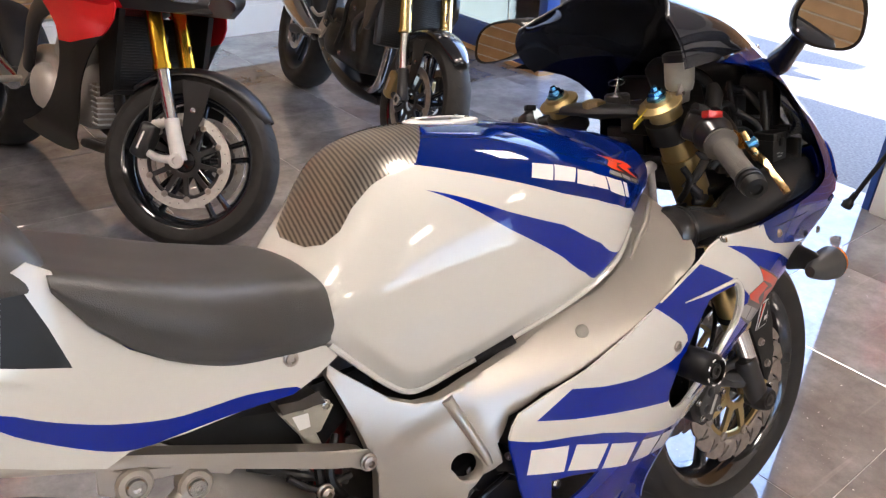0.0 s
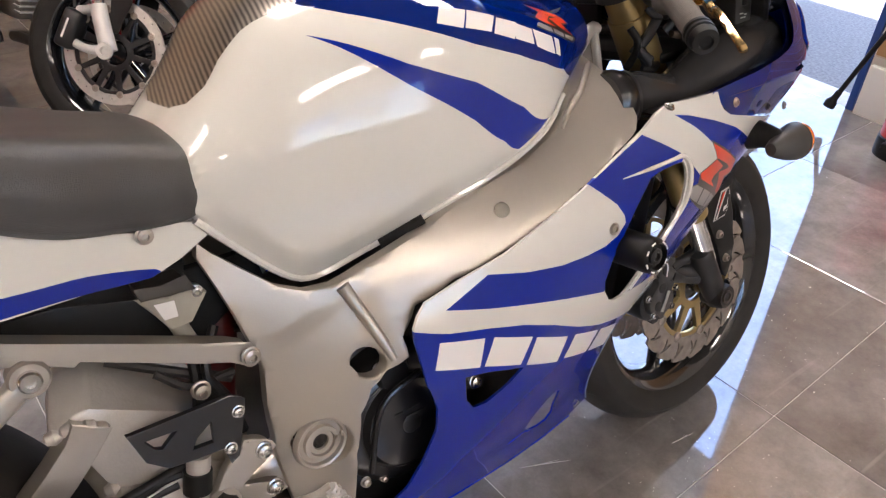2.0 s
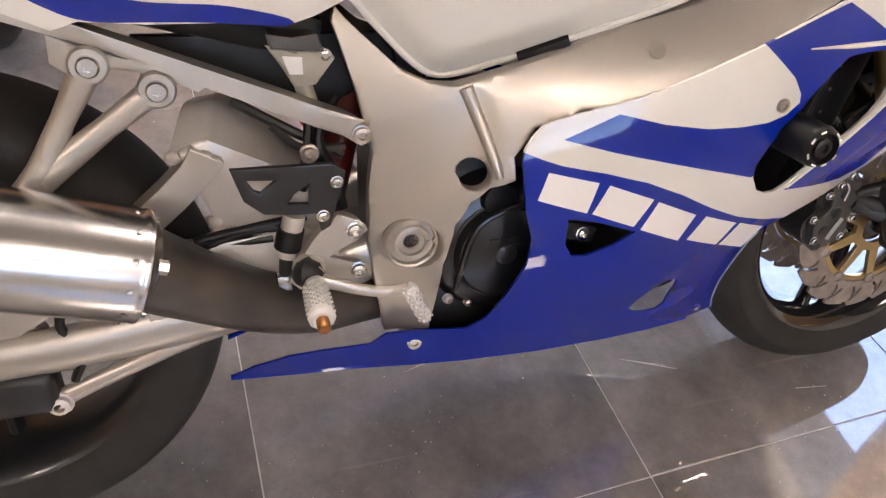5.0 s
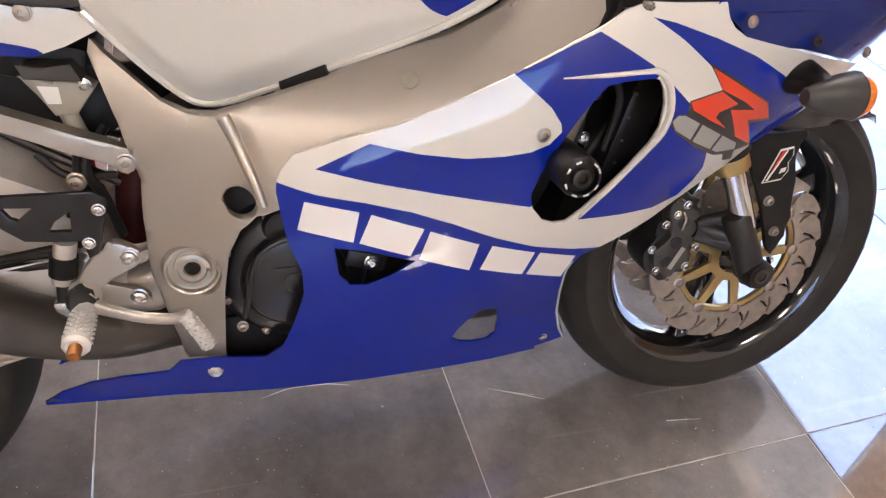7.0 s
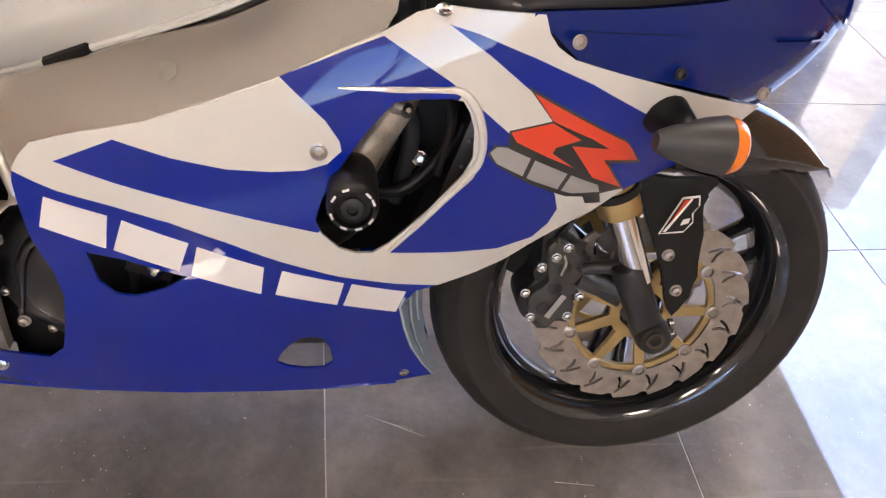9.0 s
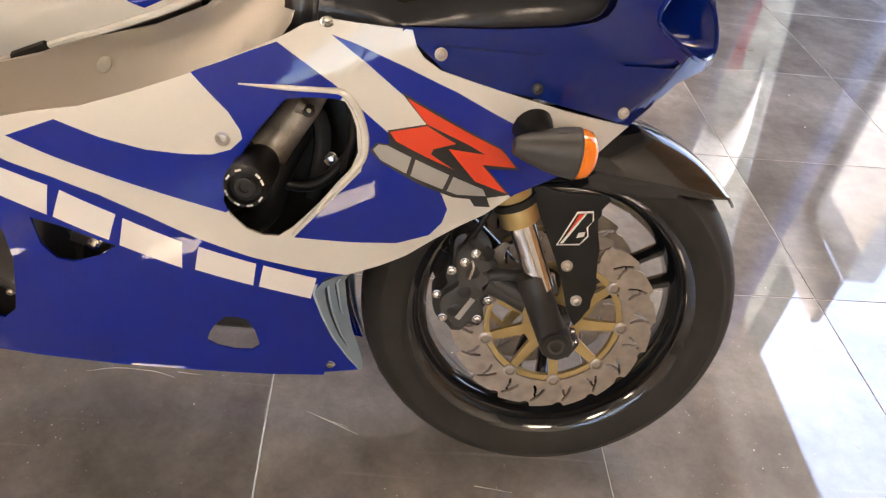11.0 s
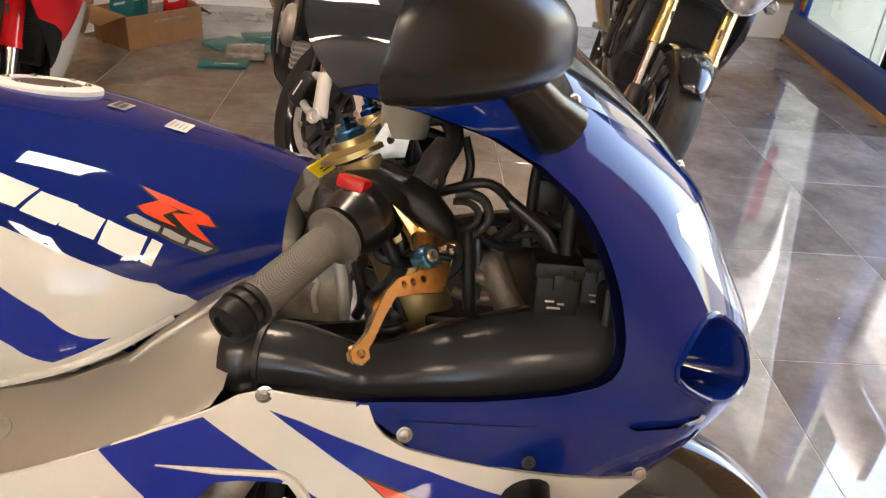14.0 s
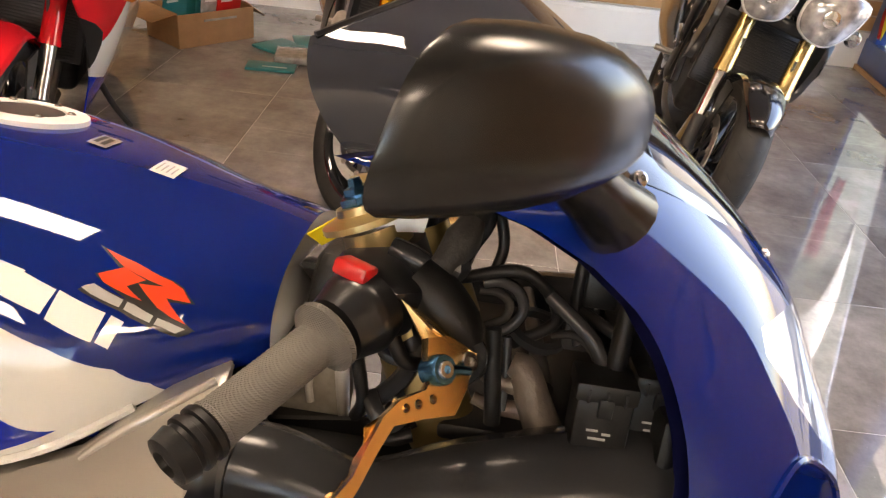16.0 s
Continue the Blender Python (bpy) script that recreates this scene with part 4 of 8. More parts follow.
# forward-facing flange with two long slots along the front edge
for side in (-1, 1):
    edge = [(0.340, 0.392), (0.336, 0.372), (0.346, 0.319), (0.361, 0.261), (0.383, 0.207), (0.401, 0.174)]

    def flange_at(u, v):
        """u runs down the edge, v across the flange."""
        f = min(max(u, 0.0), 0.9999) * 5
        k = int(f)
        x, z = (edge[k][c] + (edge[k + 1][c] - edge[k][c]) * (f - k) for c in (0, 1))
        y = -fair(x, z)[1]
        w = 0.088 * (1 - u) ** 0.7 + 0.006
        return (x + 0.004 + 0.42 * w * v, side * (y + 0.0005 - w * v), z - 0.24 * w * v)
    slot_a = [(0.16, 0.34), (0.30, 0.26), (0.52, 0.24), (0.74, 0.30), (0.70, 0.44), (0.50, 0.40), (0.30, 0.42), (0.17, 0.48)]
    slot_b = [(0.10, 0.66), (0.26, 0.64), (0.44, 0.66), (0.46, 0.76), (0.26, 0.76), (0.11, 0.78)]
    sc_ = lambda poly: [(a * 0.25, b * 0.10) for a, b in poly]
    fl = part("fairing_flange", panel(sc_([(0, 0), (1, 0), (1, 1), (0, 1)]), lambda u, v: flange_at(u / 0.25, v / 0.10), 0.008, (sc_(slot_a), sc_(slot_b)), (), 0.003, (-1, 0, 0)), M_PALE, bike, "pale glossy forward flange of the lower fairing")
    part("flange_back", panel(sc_([(0.02, 0.02), (0.9, 0.02), (0.9, 0.98), (0.02, 0.98)]), lambda u, v: Vector(flange_at(u / 0.25, v / 0.10)) - Vector((0.012, 0, 0)), 0.02, (), (), 0), M_BLACK, fl, "dark recess behind the slots")
# raised white lip round the upper vent
part("vent_lip", tube([(x, fair(x, z)[1] - 0.001, z) for x, z in VENT_LIP], [0.0008, 0.003, 0.003, 0.004, 0.0045, 0.0045, 0.0045, 0.0045, 0.0045, 0.004, 0.002], 8, 4), M_WHITE, bike)

# fuel tank
tank_out = [(-0.222, 0), (-0.15, 0), (-0.05, 0), (0.1, 0), (0.340, 0), (0.340, 1), (0.1, 1), (-0.222, 1)]
blue_top = [(-0.074, 0.73), (-0.034, 0.664), (0.024, 0.588), (0.097, 0.496), (0.156, 0.435), (0.198, 0.375), (0.24, 0.29), (0.262, 0.168), (0.273, -0.02), (0.35, -0.02), (0.35, 1.02), (0.03, 1.02), (-0.02, 0.9)]
wedge = [(-0.078, 0.636), (0.01, 0.500), (0.086, 0.400), (0.150, 0.280), (0.203, 0.105), (0.150, 0.06), (0.12, 0.20), (0.08, 0.303), (0.008, 0.450)]
carbon_pad = [(0.03, 1.02), (0.0, 0.95), (-0.07, 0.735), (-0.099, 0.735), (-0.127, 0.745), (-0.152, 0.742), (-0.172, 0.71), (-0.19, 0.74), (-0.2, 0.86), (-0.2, 1.02)]
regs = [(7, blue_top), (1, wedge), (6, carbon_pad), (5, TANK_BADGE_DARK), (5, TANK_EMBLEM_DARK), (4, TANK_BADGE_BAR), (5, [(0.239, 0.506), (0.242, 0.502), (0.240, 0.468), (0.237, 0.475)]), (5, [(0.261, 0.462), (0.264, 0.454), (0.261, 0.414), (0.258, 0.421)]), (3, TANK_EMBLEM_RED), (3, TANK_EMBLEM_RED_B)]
for q in TANK_LETTERS:
    a, b, c, d = [Vector(p) for p in q]
    regs.append((2, [a, b, c + (b - c) * 0.2, d + (a - d) * 0.2]))
S_V = 0.4   # the section's length against its 0..1 run
sc = lambda poly: [(p[0], p[1] * S_V) for p in poly]
bm = panel(sc(tank_out), lambda u, v: tank_at(u, v / S_V), 0.010, (), [(s, sc(r)) for s, r in regs], 0)
bm = mirrored(bm)
for x_end in (0.340, -0.222):
    bmesh.ops.holes_fill(bm, edges=[e for e in bm.edges if e.is_boundary and all(abs(v.co.x - x_end) < 1e-4 for v in e.verts)], sides=0)
    ends = [e for e in bm.edges if e.is_boundary and all(abs(v.co.x - x_end) < 1e-4 for v in e.verts)]
    if ends:
        bmesh.ops.contextual_create(bm, geom=list({v for e in ends for v in e.verts}))
tank = part("fuel_tank", bm, [M_WHITE, M_BLUE, M_DECAL, M_RED, M_SILVERD, M_BLACKD, M_CARBON, M_BLUE_DARK], bike, "pearl white and blue fuel tank with carbon pad", sharp=60)
# rolled rim along the tank's foot
part("tank_rim", tube([(x, tank_at(x, 0)[1] - 0.001, tank_at(x, 0)[2]) for x in (-0.222, -0.19, -0.15, -0.12, -0.09, -0.05, 0.0, 0.05, 0.1, 0.15, 0.2, 0.25)], 0.0045, 8, 3), M_WHITE, tank)
part("rubber_clip", tube([(x, tank_at(x, 0)[1] - 0.005, tank_at(x, 0)[2] - 0.004) for x in (-0.024, 0.0, 0.026)], 0.010, 8, 3, flat=0.6), M_BLACK, tank, "black rubber tank clip")
cap = part("filler_cap", lathe([(0.0, 0.004), (0.020, 0.005), (0.036, 0.004), (0.038, 0.001)], 40, "z"), M_GREYP, tank, "dark filler cap", pose(0.056, 0, 0.9525, 0, 4, 0) @ Matrix.Scale(0.92, 4))
part("cap_ring", lathe([(0.037, 0.0), (0.038, 0.005), (0.048, 0.006), (0.060, 0.003), (0.061, -0.004)], 48, "z"), M_SKIRT, cap, "white filler ring")
for i in range(6):
    bm = bolt((0.043 * math.cos(i * 1.047 + 0.3), 0.043 * math.sin(i * 1.047 + 0.3), 0.006), (0, 0, 1), 0.0035, 0.002)
    part("cap_screw", bm, M_STEEL, cap)


def label_patch(name, u0, u1, v0, v1, lift, material, parent):
    bm = bmesh.new()
    g = [[bm.verts.new(Vector(tank_at(u0 + (u1 - u0) * i / 4, v0 + (v1 - v0) * j / 3)) + Vector((0, 0, lift))) for j in range(4)] for i in range(5)]
    for i in range(4):
        for j in range(3):
            bm.faces.new((g[i][j], g[i + 1][j], g[i + 1][j + 1], g[i][j + 1]))
    return part(name, bm, material, parent)


label_patch("warning_label", 0.197, 0.219, 0.905, 0.972, 0.0015, M_DECAL, tank)
for k in range(4):
    label_patch("label_print", 0.2005 + 0.0045 * k, 0.2020 + 0.0045 * k, 0.915, 0.955 - 0.006 * (k % 2), 0.0022, M_SILVERD, tank)
label_patch("warning_label", 0.135, 0.153, 0.93, 0.99, 0.0015, M_SILVERD, tank)
label_patch("label_print", 0.1385, 0.1425, 0.94, 0.982, 0.0022, M_BLACKD, tank)
label_patch("label_print", 0.1450, 0.1495, 0.938, 0.975, 0.0022, M_BLACKD, tank)

# aluminium frame spar, both sides
frame_out = FRAME_TOP + FRAME_FRONT + FRAME_LOW
hole = [(-0.085 + 0.0185 * math.cos(a * 0.3927), 0.526 + 0.0185 * math.sin(a * 0.3927)) for a in range(16)]
boss = [(-0.1500 + 0.0335 * math.cos(a * 0.2618), 0.432 + 0.0335 * math.sin(a * 0.2618)) for a in range(24)]
bm = panel(frame_out, lambda x, z: (x, framey(x, z), z), 0.012, [hole, boss], (), 0.016)
es = [e for e in bm.edges if len(e.link_faces) == 2 and e.calc_face_angle(0) > 0.9 and min(v.co.y - framey(v.co.x, v.co.z) for v in e.verts) < 0.001 and max(v.co.y - framey(v.co.x, v.co.z) for v in e.verts) < 0.001]
bmesh.ops.bevel(bm, geom=es, offset=0.002, segments=1, affect="EDGES", profile=0.5)
spar = part("main_frame", bm, M_ALU, bike, "brushed aluminium twin-spar frame")
flipped(spar)
py = framey(-0.1475, 0.432)
bm = lathe([(0.043, 0.010), (0.041, 0.002), (0.039, 0.0005), (0.036, 0.002), (0.034, 0.008), (0.027, 0.009), (0.026, 0.002), (0.0205, 0.001), (0.0195, 0.006), (0.0125, 0.006), (0.0115, 0.030), (0, 0.030)], 40, "y")
piv = part("pivot_boss", bm, M_ALU, bike, "machined swingarm pivot boss", pose(-0.1500, py + 0.001, 0.432) @ Matrix.Scale(0.83, 4))
part("pivot_bore", lathe([(0.0118, 0.010), (0.0118, 0.026), (0, 0.026)], 24, "y"), M_BLACK, piv, "dark pivot bore")
for k in range(4):
    part("pivot_lug", box(0.006, 0.004, 0.004, 0.001, (0.0225, 0.0, 0), m=Matrix.Rotation(k * 1.571 + 0.5, 4, "Y")), M_ALU, piv)
# weld bead and raised casting ridge
part("weld_bead", tube([(x, framey(x, z) + 0.001, z) for x, z in ((-0.092, 0.622), (-0.082, 0.598), (-0.072, 0.570), (-0.062, 0.540), (-0.058, 0.525))], [0.0085, 0.008, 0.0075, 0.0065, 0.005], 14, 4), M_ALU, bike, "ground weld bead")
flipped(part("weld_seam", tube([(x, framey(x, z) - 0.0005, z) for x, z in ((0.309, 0.799), (0.290, 0.788), (0.269, 0.775), (0.240, 0.754), (0.221, 0.738))], [0.004, 0.0045, 0.0045, 0.004, 0.002], 10, 4), M_ALU, bike, "ground weld seam"))
part("frame_plug", lathe([(0.0095, 0.001), (0.0095, -0.0012), (0.0078, -0.0022), (0, -0.0026)], 24, "y"), M_MILKY, bike, "translucent frame plug", Matrix.Translation((0.107, framey(0.107, 0.666), 0.666)) @ Vector((framey(0.112, 0.666) - framey(0.102, 0.666), -0.010, framey(0.107, 0.671) - framey(0.107, 0.661))).to_track_quat("-Y", "Z").to_matrix().to_4x4())

# seat
SEAT = [
    (-0.500, 0.145, 0.885, 0.150, 0.893, 0.130, 0.903, 0.070, 0.906, 0.0, 0.906),
    (-0.475, 0.152, 0.845, 0.160, 0.872, 0.140, 0.894, 0.075, 0.894, 0.0, 0.892),
    (-0.430, 0.155, 0.800, 0.172, 0.840, 0.150, 0.876, 0.080, 0.876, 0.0, 0.872),
    (-0.360, 0.145, 0.760, 0.170, 0.800, 0.150, 0.848, 0.080, 0.852, 0.0, 0.850),
    (-0.290, 0.132, 0.742, 0.150, 0.775, 0.135, 0.825, 0.075, 0.836, 0.0, 0.838),
    (-0.230, 0.125, 0.735, 0.138, 0.765, 0.122, 0.808, 0.070, 0.822, 0.0, 0.826),
    (-0.205, 0.118, 0.742, 0.124, 0.765, 0.108, 0.797, 0.060, 0.809, 0.0, 0.812),
]


def half_loft(rows, n=40, m=20):
    bm = bmesh.new()
    g = []
    for i in range(n + 1):
        x = rows[0][0] + (rows[-1][0] - rows[0][0]) * i / n
        r = curve_table(rows, x)
        ctrl = [(r[k], r[k + 1], 0) for k in range(0, len(r), 2)]
        ring = []
        for j in range(m + 1):
            q = section_at(ctrl, j / m)
            ring.append(bm.verts.new((x, -max(q.x, 0), q.y)))
        g.append(ring)
    for A, B in zip(g, g[1:]):
        for j in range(m):
            bm.faces.new((A[j], A[j + 1], B[j + 1], B[j]))
    bm = mirrored(bm)
    return bm


bm = half_loft(SEAT)
bmesh.ops.holes_fill(bm, edges=[e for e in bm.edges if e.is_boundary])
part("rider_seat", bm, M_SEAT, bike, "grained black vinyl rider seat", sharp=70)

# tail unit
def tail_y(x):
    return -(0.112 + 0.13 * min(max(-0.21 - x, 0), 0.33))


def tail_at(x, z):
    k = (z - 0.72) / 0.2
    return (x, tail_y(x) * (1 - 0.10 * max(k, 0) ** 2 - 0.12 * max(-k, 0) ** 2), z)


tail = part("tail_fairing", panel(TAIL_OUT, tail_at, 0.016, (), [(1, smooth_poly(TAIL_BLUE, 3)), (2, TAIL_BLACK)], 0.004), [M_WHITE, M_BLUE, M_BLACK], bike, "white tail fairing with blue band")
flipped(tail)
part("tail_screw", bolt((-0.276, -0.126, 0.732), r=0.0075, h=0.005), M_DISC, tail)
PILL = [(-0.95, 0.06, 0.93, 0.07, 0.95, 0.05, 0.98, 0.0, 0.985), (-0.80, 0.10, 0.92, 0.115, 0.945, 0.09, 0.985, 0.0, 0.995), (-0.60, 0.135, 0.89, 0.15, 0.92, 0.11, 0.965, 0.0, 0.975), (-0.515, 0.130, 0.872, 0.14, 0.895, 0.11, 0.935, 0.0, 0.945), (-0.495, 0.12, 0.865, 0.125, 0.88, 0.09, 0.905, 0.0, 0.91)]
bm = half_loft(PILL)
bmesh.ops.holes_fill(bm, edges=[e for e in bm.edges if e.is_boundary])
part("pillion_pad", bm, M_SEAT, bike, "black vinyl pillion pad", sharp=70)

# ---- upper fairing, screen, mirrors ----
NS = 0.55
nose_out = [(0.0, 0.744), (0.013, 0.738), (0.038, 0.724), (0.069, 0.704), (0.130, 0.694), (0.201, 0.688), (0.30, 0.672), (0.447, 0.645), (0.475, 0.668), (0.497, 0.688), (0.528, 0.706), (0.629, 0.716), (0.811, 0.708), (1, 0.700),
            (1, 0.80), (1, 0.927), (0.868, 0.938), (0.667, 0.970), (0.60, 0.985), (0.516, 0.994), (0.30, 1.004), (0.08, 1.000), (0.03, 0.994), (0.138, 0.981), (0.226, 0.965), (0.270, 0.946), (0.285, 0.922),
            (0.290, 0.890), (0.299, 0.845), (0.303, 0.815), (0.302, 0.800), (0.297, 0.789), (0.287, 0.780), (0.268, 0.773), (0.226, 0.766), (0.126, 0.757), (0.0, 0.750)]
duct = [(0.385, 0.778), (0.415, 0.805), (0.478, 0.822), (0.56, 0.818), (0.667, 0.790), (0.700, 0.760), (0.690, 0.736), (0.600, 0.733), (0.470, 0.752)]
head = [(0.530, 0.888), (0.575, 0.904), (0.667, 0.906), (0.774, 0.906), (1, 0.905), (1, 0.758), (0.90, 0.760), (0.82, 0.772), (0.72, 0.800), (0.62, 0.825), (0.55, 0.855)]
ns = lambda poly: [(p[0] * NS, p[1]) for p in poly]


def on_nose(u, v):
    """The cowl's skin, with a crease above the inset lower panel."""
    p = Vector(nose_at(u / NS, v))
    w = min(max((u / NS - 0.12) / 0.08, 0), 1) * min(max((0.60 - u / NS) / 0.08, 0), 1)
    d = 0.7255 - v
    if d > 0:
        p.y += w * (0.0012 + 0.05 * d)
    return p


NOSE_SLOT = [(0.314, 0.736), (0.321, 0.741), (0.365, 0.744), (0.465, 0.738), (0.484, 0.733), (0.478, 0.728), (0.371, 0.731), (0.333, 0.731)]
bm = mirrored(panel(ns(nose_out), on_nose, 0.012, [smooth_poly(ns(duct), 3), ns(head), ns(NOSE_SLOT)], (), 0))
cowl = part("upper_fairing", bm, M_BLUE_DARK, bike, "glossy blue upper fairing", sharp=60)


flipped(part("slot_floor", panel(ns(grow(NOSE_SLOT, 0.004)), lambda u, v: Vector(on_nose(u, v)) + Vector((-0.003, 0.005, 0)), 0.012, (), (), 0), M_BLUE_DARK, cowl))


def inner(u, v):
    p = Vector(on_nose(u, v))
    return (p.x - 0.008 - 0.02 * max(0, u / NS - 0.5), p.y + 0.007, p.z)


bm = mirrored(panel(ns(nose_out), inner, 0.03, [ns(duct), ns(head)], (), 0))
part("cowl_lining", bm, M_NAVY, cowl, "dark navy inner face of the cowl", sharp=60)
lamp = part("headlight", mirrored(panel(ns(head), on_nose, 0.02, (), (), 0)), M_LENS, bike, "clear headlight lens", sharp=60)
part("reflector", mirrored(panel(ns(grow(head, -0.01)), lambda u, v: Vector(on_nose(u, v)) + Vector((-0.035, 0.012, 0)), 0.03, (), (), 0)), M_CHROME, lamp)
part("headlight_housing", mirrored(panel(ns(grow(head, 0.015)), lambda u, v: Vector(on_nose(min(u, NS), v)) + Vector((-0.060, 0.020 if u < NS * 0.9 else 0.0, 0)), 0.03, (), (), 0)), M_BLACK, cowl, "black back of the headlight")
for side in (-1, 1):
    part("duct_box", box(0.014, 0.10, 0.12, 0.005, (0.640, side * 0.165, 0.785), 2, m=Matrix.Rotation(0, 4, "Z")), M_BLACK, cowl)
part("headlight_back", box(0.030, 0.344, 0.120, 0.010, (0.640, 0, 0.890), 2), M_BLACK, cowl, "black plastic back of the lamp unit")
# ram-air duct: a tapering tunnel behind each opening
for side in (-1, 1):
    ring = smooth_poly(duct, 3)
    bm = bmesh.new()
    loops = []
    c = sum((Vector(nose_at(*p)) for p in ring), Vector()) / len(ring)
    for k, (back, f) in enumerate(((0.0, 1.0), (0.004, 0.97), (0.03, 0.9), (0.075, 0.72))):
        loop = []
        for p in ring:
            q = Vector(nose_at(*p))
            q = c + (q - c) * f + Vector((-back, back * 0.35, 0.0))
            loop.append(bm.verts.new((q.x, q.y * -side, q.z)))
        loops.append(loop)
    for A, B in zip(loops, loops[1:]):
        for j in range(len(A)):
            bm.faces.new((A[j], A[(j + 1) % len(A)], B[(j + 1) % len(A)], B[j]))
    d = part("ram_duct", bm, M_BLUE_DARK, cowl, "blue ram-air intake")
    bm = bmesh.new()
    bm.faces.new([bm.verts.new(v) for v in [(c.x - 0.07 + (Vector(nose_at(*p)).x - c.x) * 0.8, -side * (c.y + 0.025 + (Vector(nose_at(*p)).y - c.y) * 0.8), c.z + (Vector(nose_at(*p)).z - c.z) * 0.8) for p in ring]])
    part("duct_mesh", bm, M_DISC, d, "fine metal mesh")
    rim = [Vector(nose_at(*p)) for p in ring]
    part("duct_rim", tube([(p.x + 0.001, p.y * -side, p.z) for p in rim + rim[:1]], 0.003, 6, 1), M_BLUE_DARK, d)

SCREEN_LOW = [(0.400, 0.170, 0.986), (0.500, 0.196, 0.999), (0.595, 0.160, 0.995), (0.670, 0.112, 0.966), (0.729, 0.060, 0.938), (0.748, 0.0, 0.929)]
SCREEN_MID = [(0.372, 0.182, 1.026), (0.450, 0.184, 1.050), (0.515, 0.147, 1.056), (0.570, 0.102, 1.052), (0.606, 0.052, 1.044), (0.618, 0.0, 1.041)]
SCREEN_TOP = [(0.363, 0.165, 1.063), (0.395, 0.140, 1.082), (0.425, 0.110, 1.100), (0.455, 0.070, 1.120), (0.475, 0.030, 1.131), (0.480, 0.0, 1.134)]


def screen_at(u, w):
    def along(row):
        n = len(row) - 1
        f = min(max(u, 0), 1) * n
        i = min(int(f), n - 1)
        t = f - i
        b, c = Vector(row[i]), Vector(row[i + 1])
        a = Vector(row[i - 1]) if i else b * 2 - c
        e = Vector(row[n - 1])
        d = Vector(row[i + 2]) if i + 2 <= n else Vector((e.x, -e.y, e.z))
        return 0.5 * (2 * b + (c - a) * t + (2 * a - 5 * b + 4 * c - d) * t * t + (3 * b - a - 3 * c + d) * t ** 3)
    lo, mi, hi = along(SCREEN_LOW), along(SCREEN_MID), along(SCREEN_TOP)
    p = lo * (2 * (w - 0.5) * (w - 1)) + mi * (-4 * w * (w - 1)) + hi * (2 * w * (w - 0.5))
    return Vector((p.x, -max(p.y, 0), p.z))


bm = bmesh.new()
for lift in (0.0, 0.004):
    g = [[bm.verts.new(screen_at(i / 24, j / 14) + Vector((-lift, lift * 0.6, -lift * 0.4))) for j in range(15)] for i in range(25)]
    for i in range(24):
        for j in range(14):
            bm.faces.new((g[i][j], g[i + 1][j], g[i + 1][j + 1], g[i][j + 1]))
screen = part("windscreen", mirrored(bm), M_SMOKE, bike, "dark smoked windscreen", sharp=70)
part("screen_edge", tube([tuple(screen_at(i / 12, 1)) for i in range(13)] + [(p.x, -p.y, p.z) for p in (screen_at(i / 12, 1) for i in range(11, -1, -1))], 0.0025, 6, 1), M_GLOSSK, screen)
for p, a in (((0.595, -0.160, 0.997), (0.5, -0.8, 0.4)), ((0.729, -0.064, 0.935), (0.8, -0.3, 0.5)), ((0.595, 0.160, 0.997), (0.5, 0.8, 0.4)), ((0.729, 0.064, 0.935), (0.8, 0.3, 0.5))):
    part("screen_screw", bolt(p, a, 0.005, 0.003), M_STEEL, screen)

# mirrors
for side in (-1, 1):
    bm = bmesh.new()
    loops = []
    for s, f in ((0.0, 0.93), (0.0, 1.0), (0.02, 1.03), (0.15, 1.05), (0.3, 1.03), (0.5, 0.97), (0.68, 0.85), (0.82, 0.69), (0.92, 0.51), (0.98, 0.31), (1.0, 0.08)):
        cx, cy, cz = 0.448 + 0.104 * s, -0.345 + 0.066 * s, 1.036 + 0.004 * s
        loop = []
        for k in range(28):
            a = 2 * math.pi * k / 28
            ca, sa = math.cos(a), math.sin(a)
            e = 0.74
            yy = abs(ca) ** e * (1 if ca > 0 else -1) * 0.060 * f
            zz = abs(sa) ** e * (1 if sa > 0 else -0.72) * 0.046 * f * (1 - 0.15 * ca)
            loop.append(bm.verts.new((cx + 0.018 + (0.12 + 0.22 * (1 - s) ** 2) * yy + 0.24 * zz * f, side * -(cy + yy), cz + zz + 0.10 * yy)))
        loops.append(loop)
    for A, B in zip(loops, loops[1:]):
        for j in range(28):
            bm.faces.new((A[j], A[(j + 1) % 28], B[(j + 1) % 28], B[j]))
    bm.faces.new(loops[-1])
    mir = part("mirror", bm, M_MIRS, bike, "satin black mirror shell")
    bm = bmesh.new()
    ring = []
    for k in range(28):
        ca, sa = math.cos(2 * math.pi * k / 28), math.sin(2 * math.pi * k / 28)
        yy = abs(ca) ** 0.80 * (1 if ca > 0 else -1) * 0.056
        zz = abs(sa) ** 0.80 * (1 if sa > 0 else -0.72) * 0.0428 * (1 - 0.15 * ca)
        ring.append(bm.verts.new((0.4672 + 0.34 * yy + 0.23 * zz, side * -(-0.345 + yy), 1.036 + zz + 0.10 * yy)))
    bm.faces.new(ring)
    part("mirror_glass", bm, M_MIRROR, mir, "mirror glass")
    part("mirror_stalk", tube([(0.528, side * 0.275, 1.022), (0.540, side * 0.260, 1.008), (0.558, side * 0.236, 0.992), (0.576, side * 0.212, 0.977)], [0.016, 0.018, 0.021, 0.027], 16, 5, flat=0.75), M_MIRS, mir)

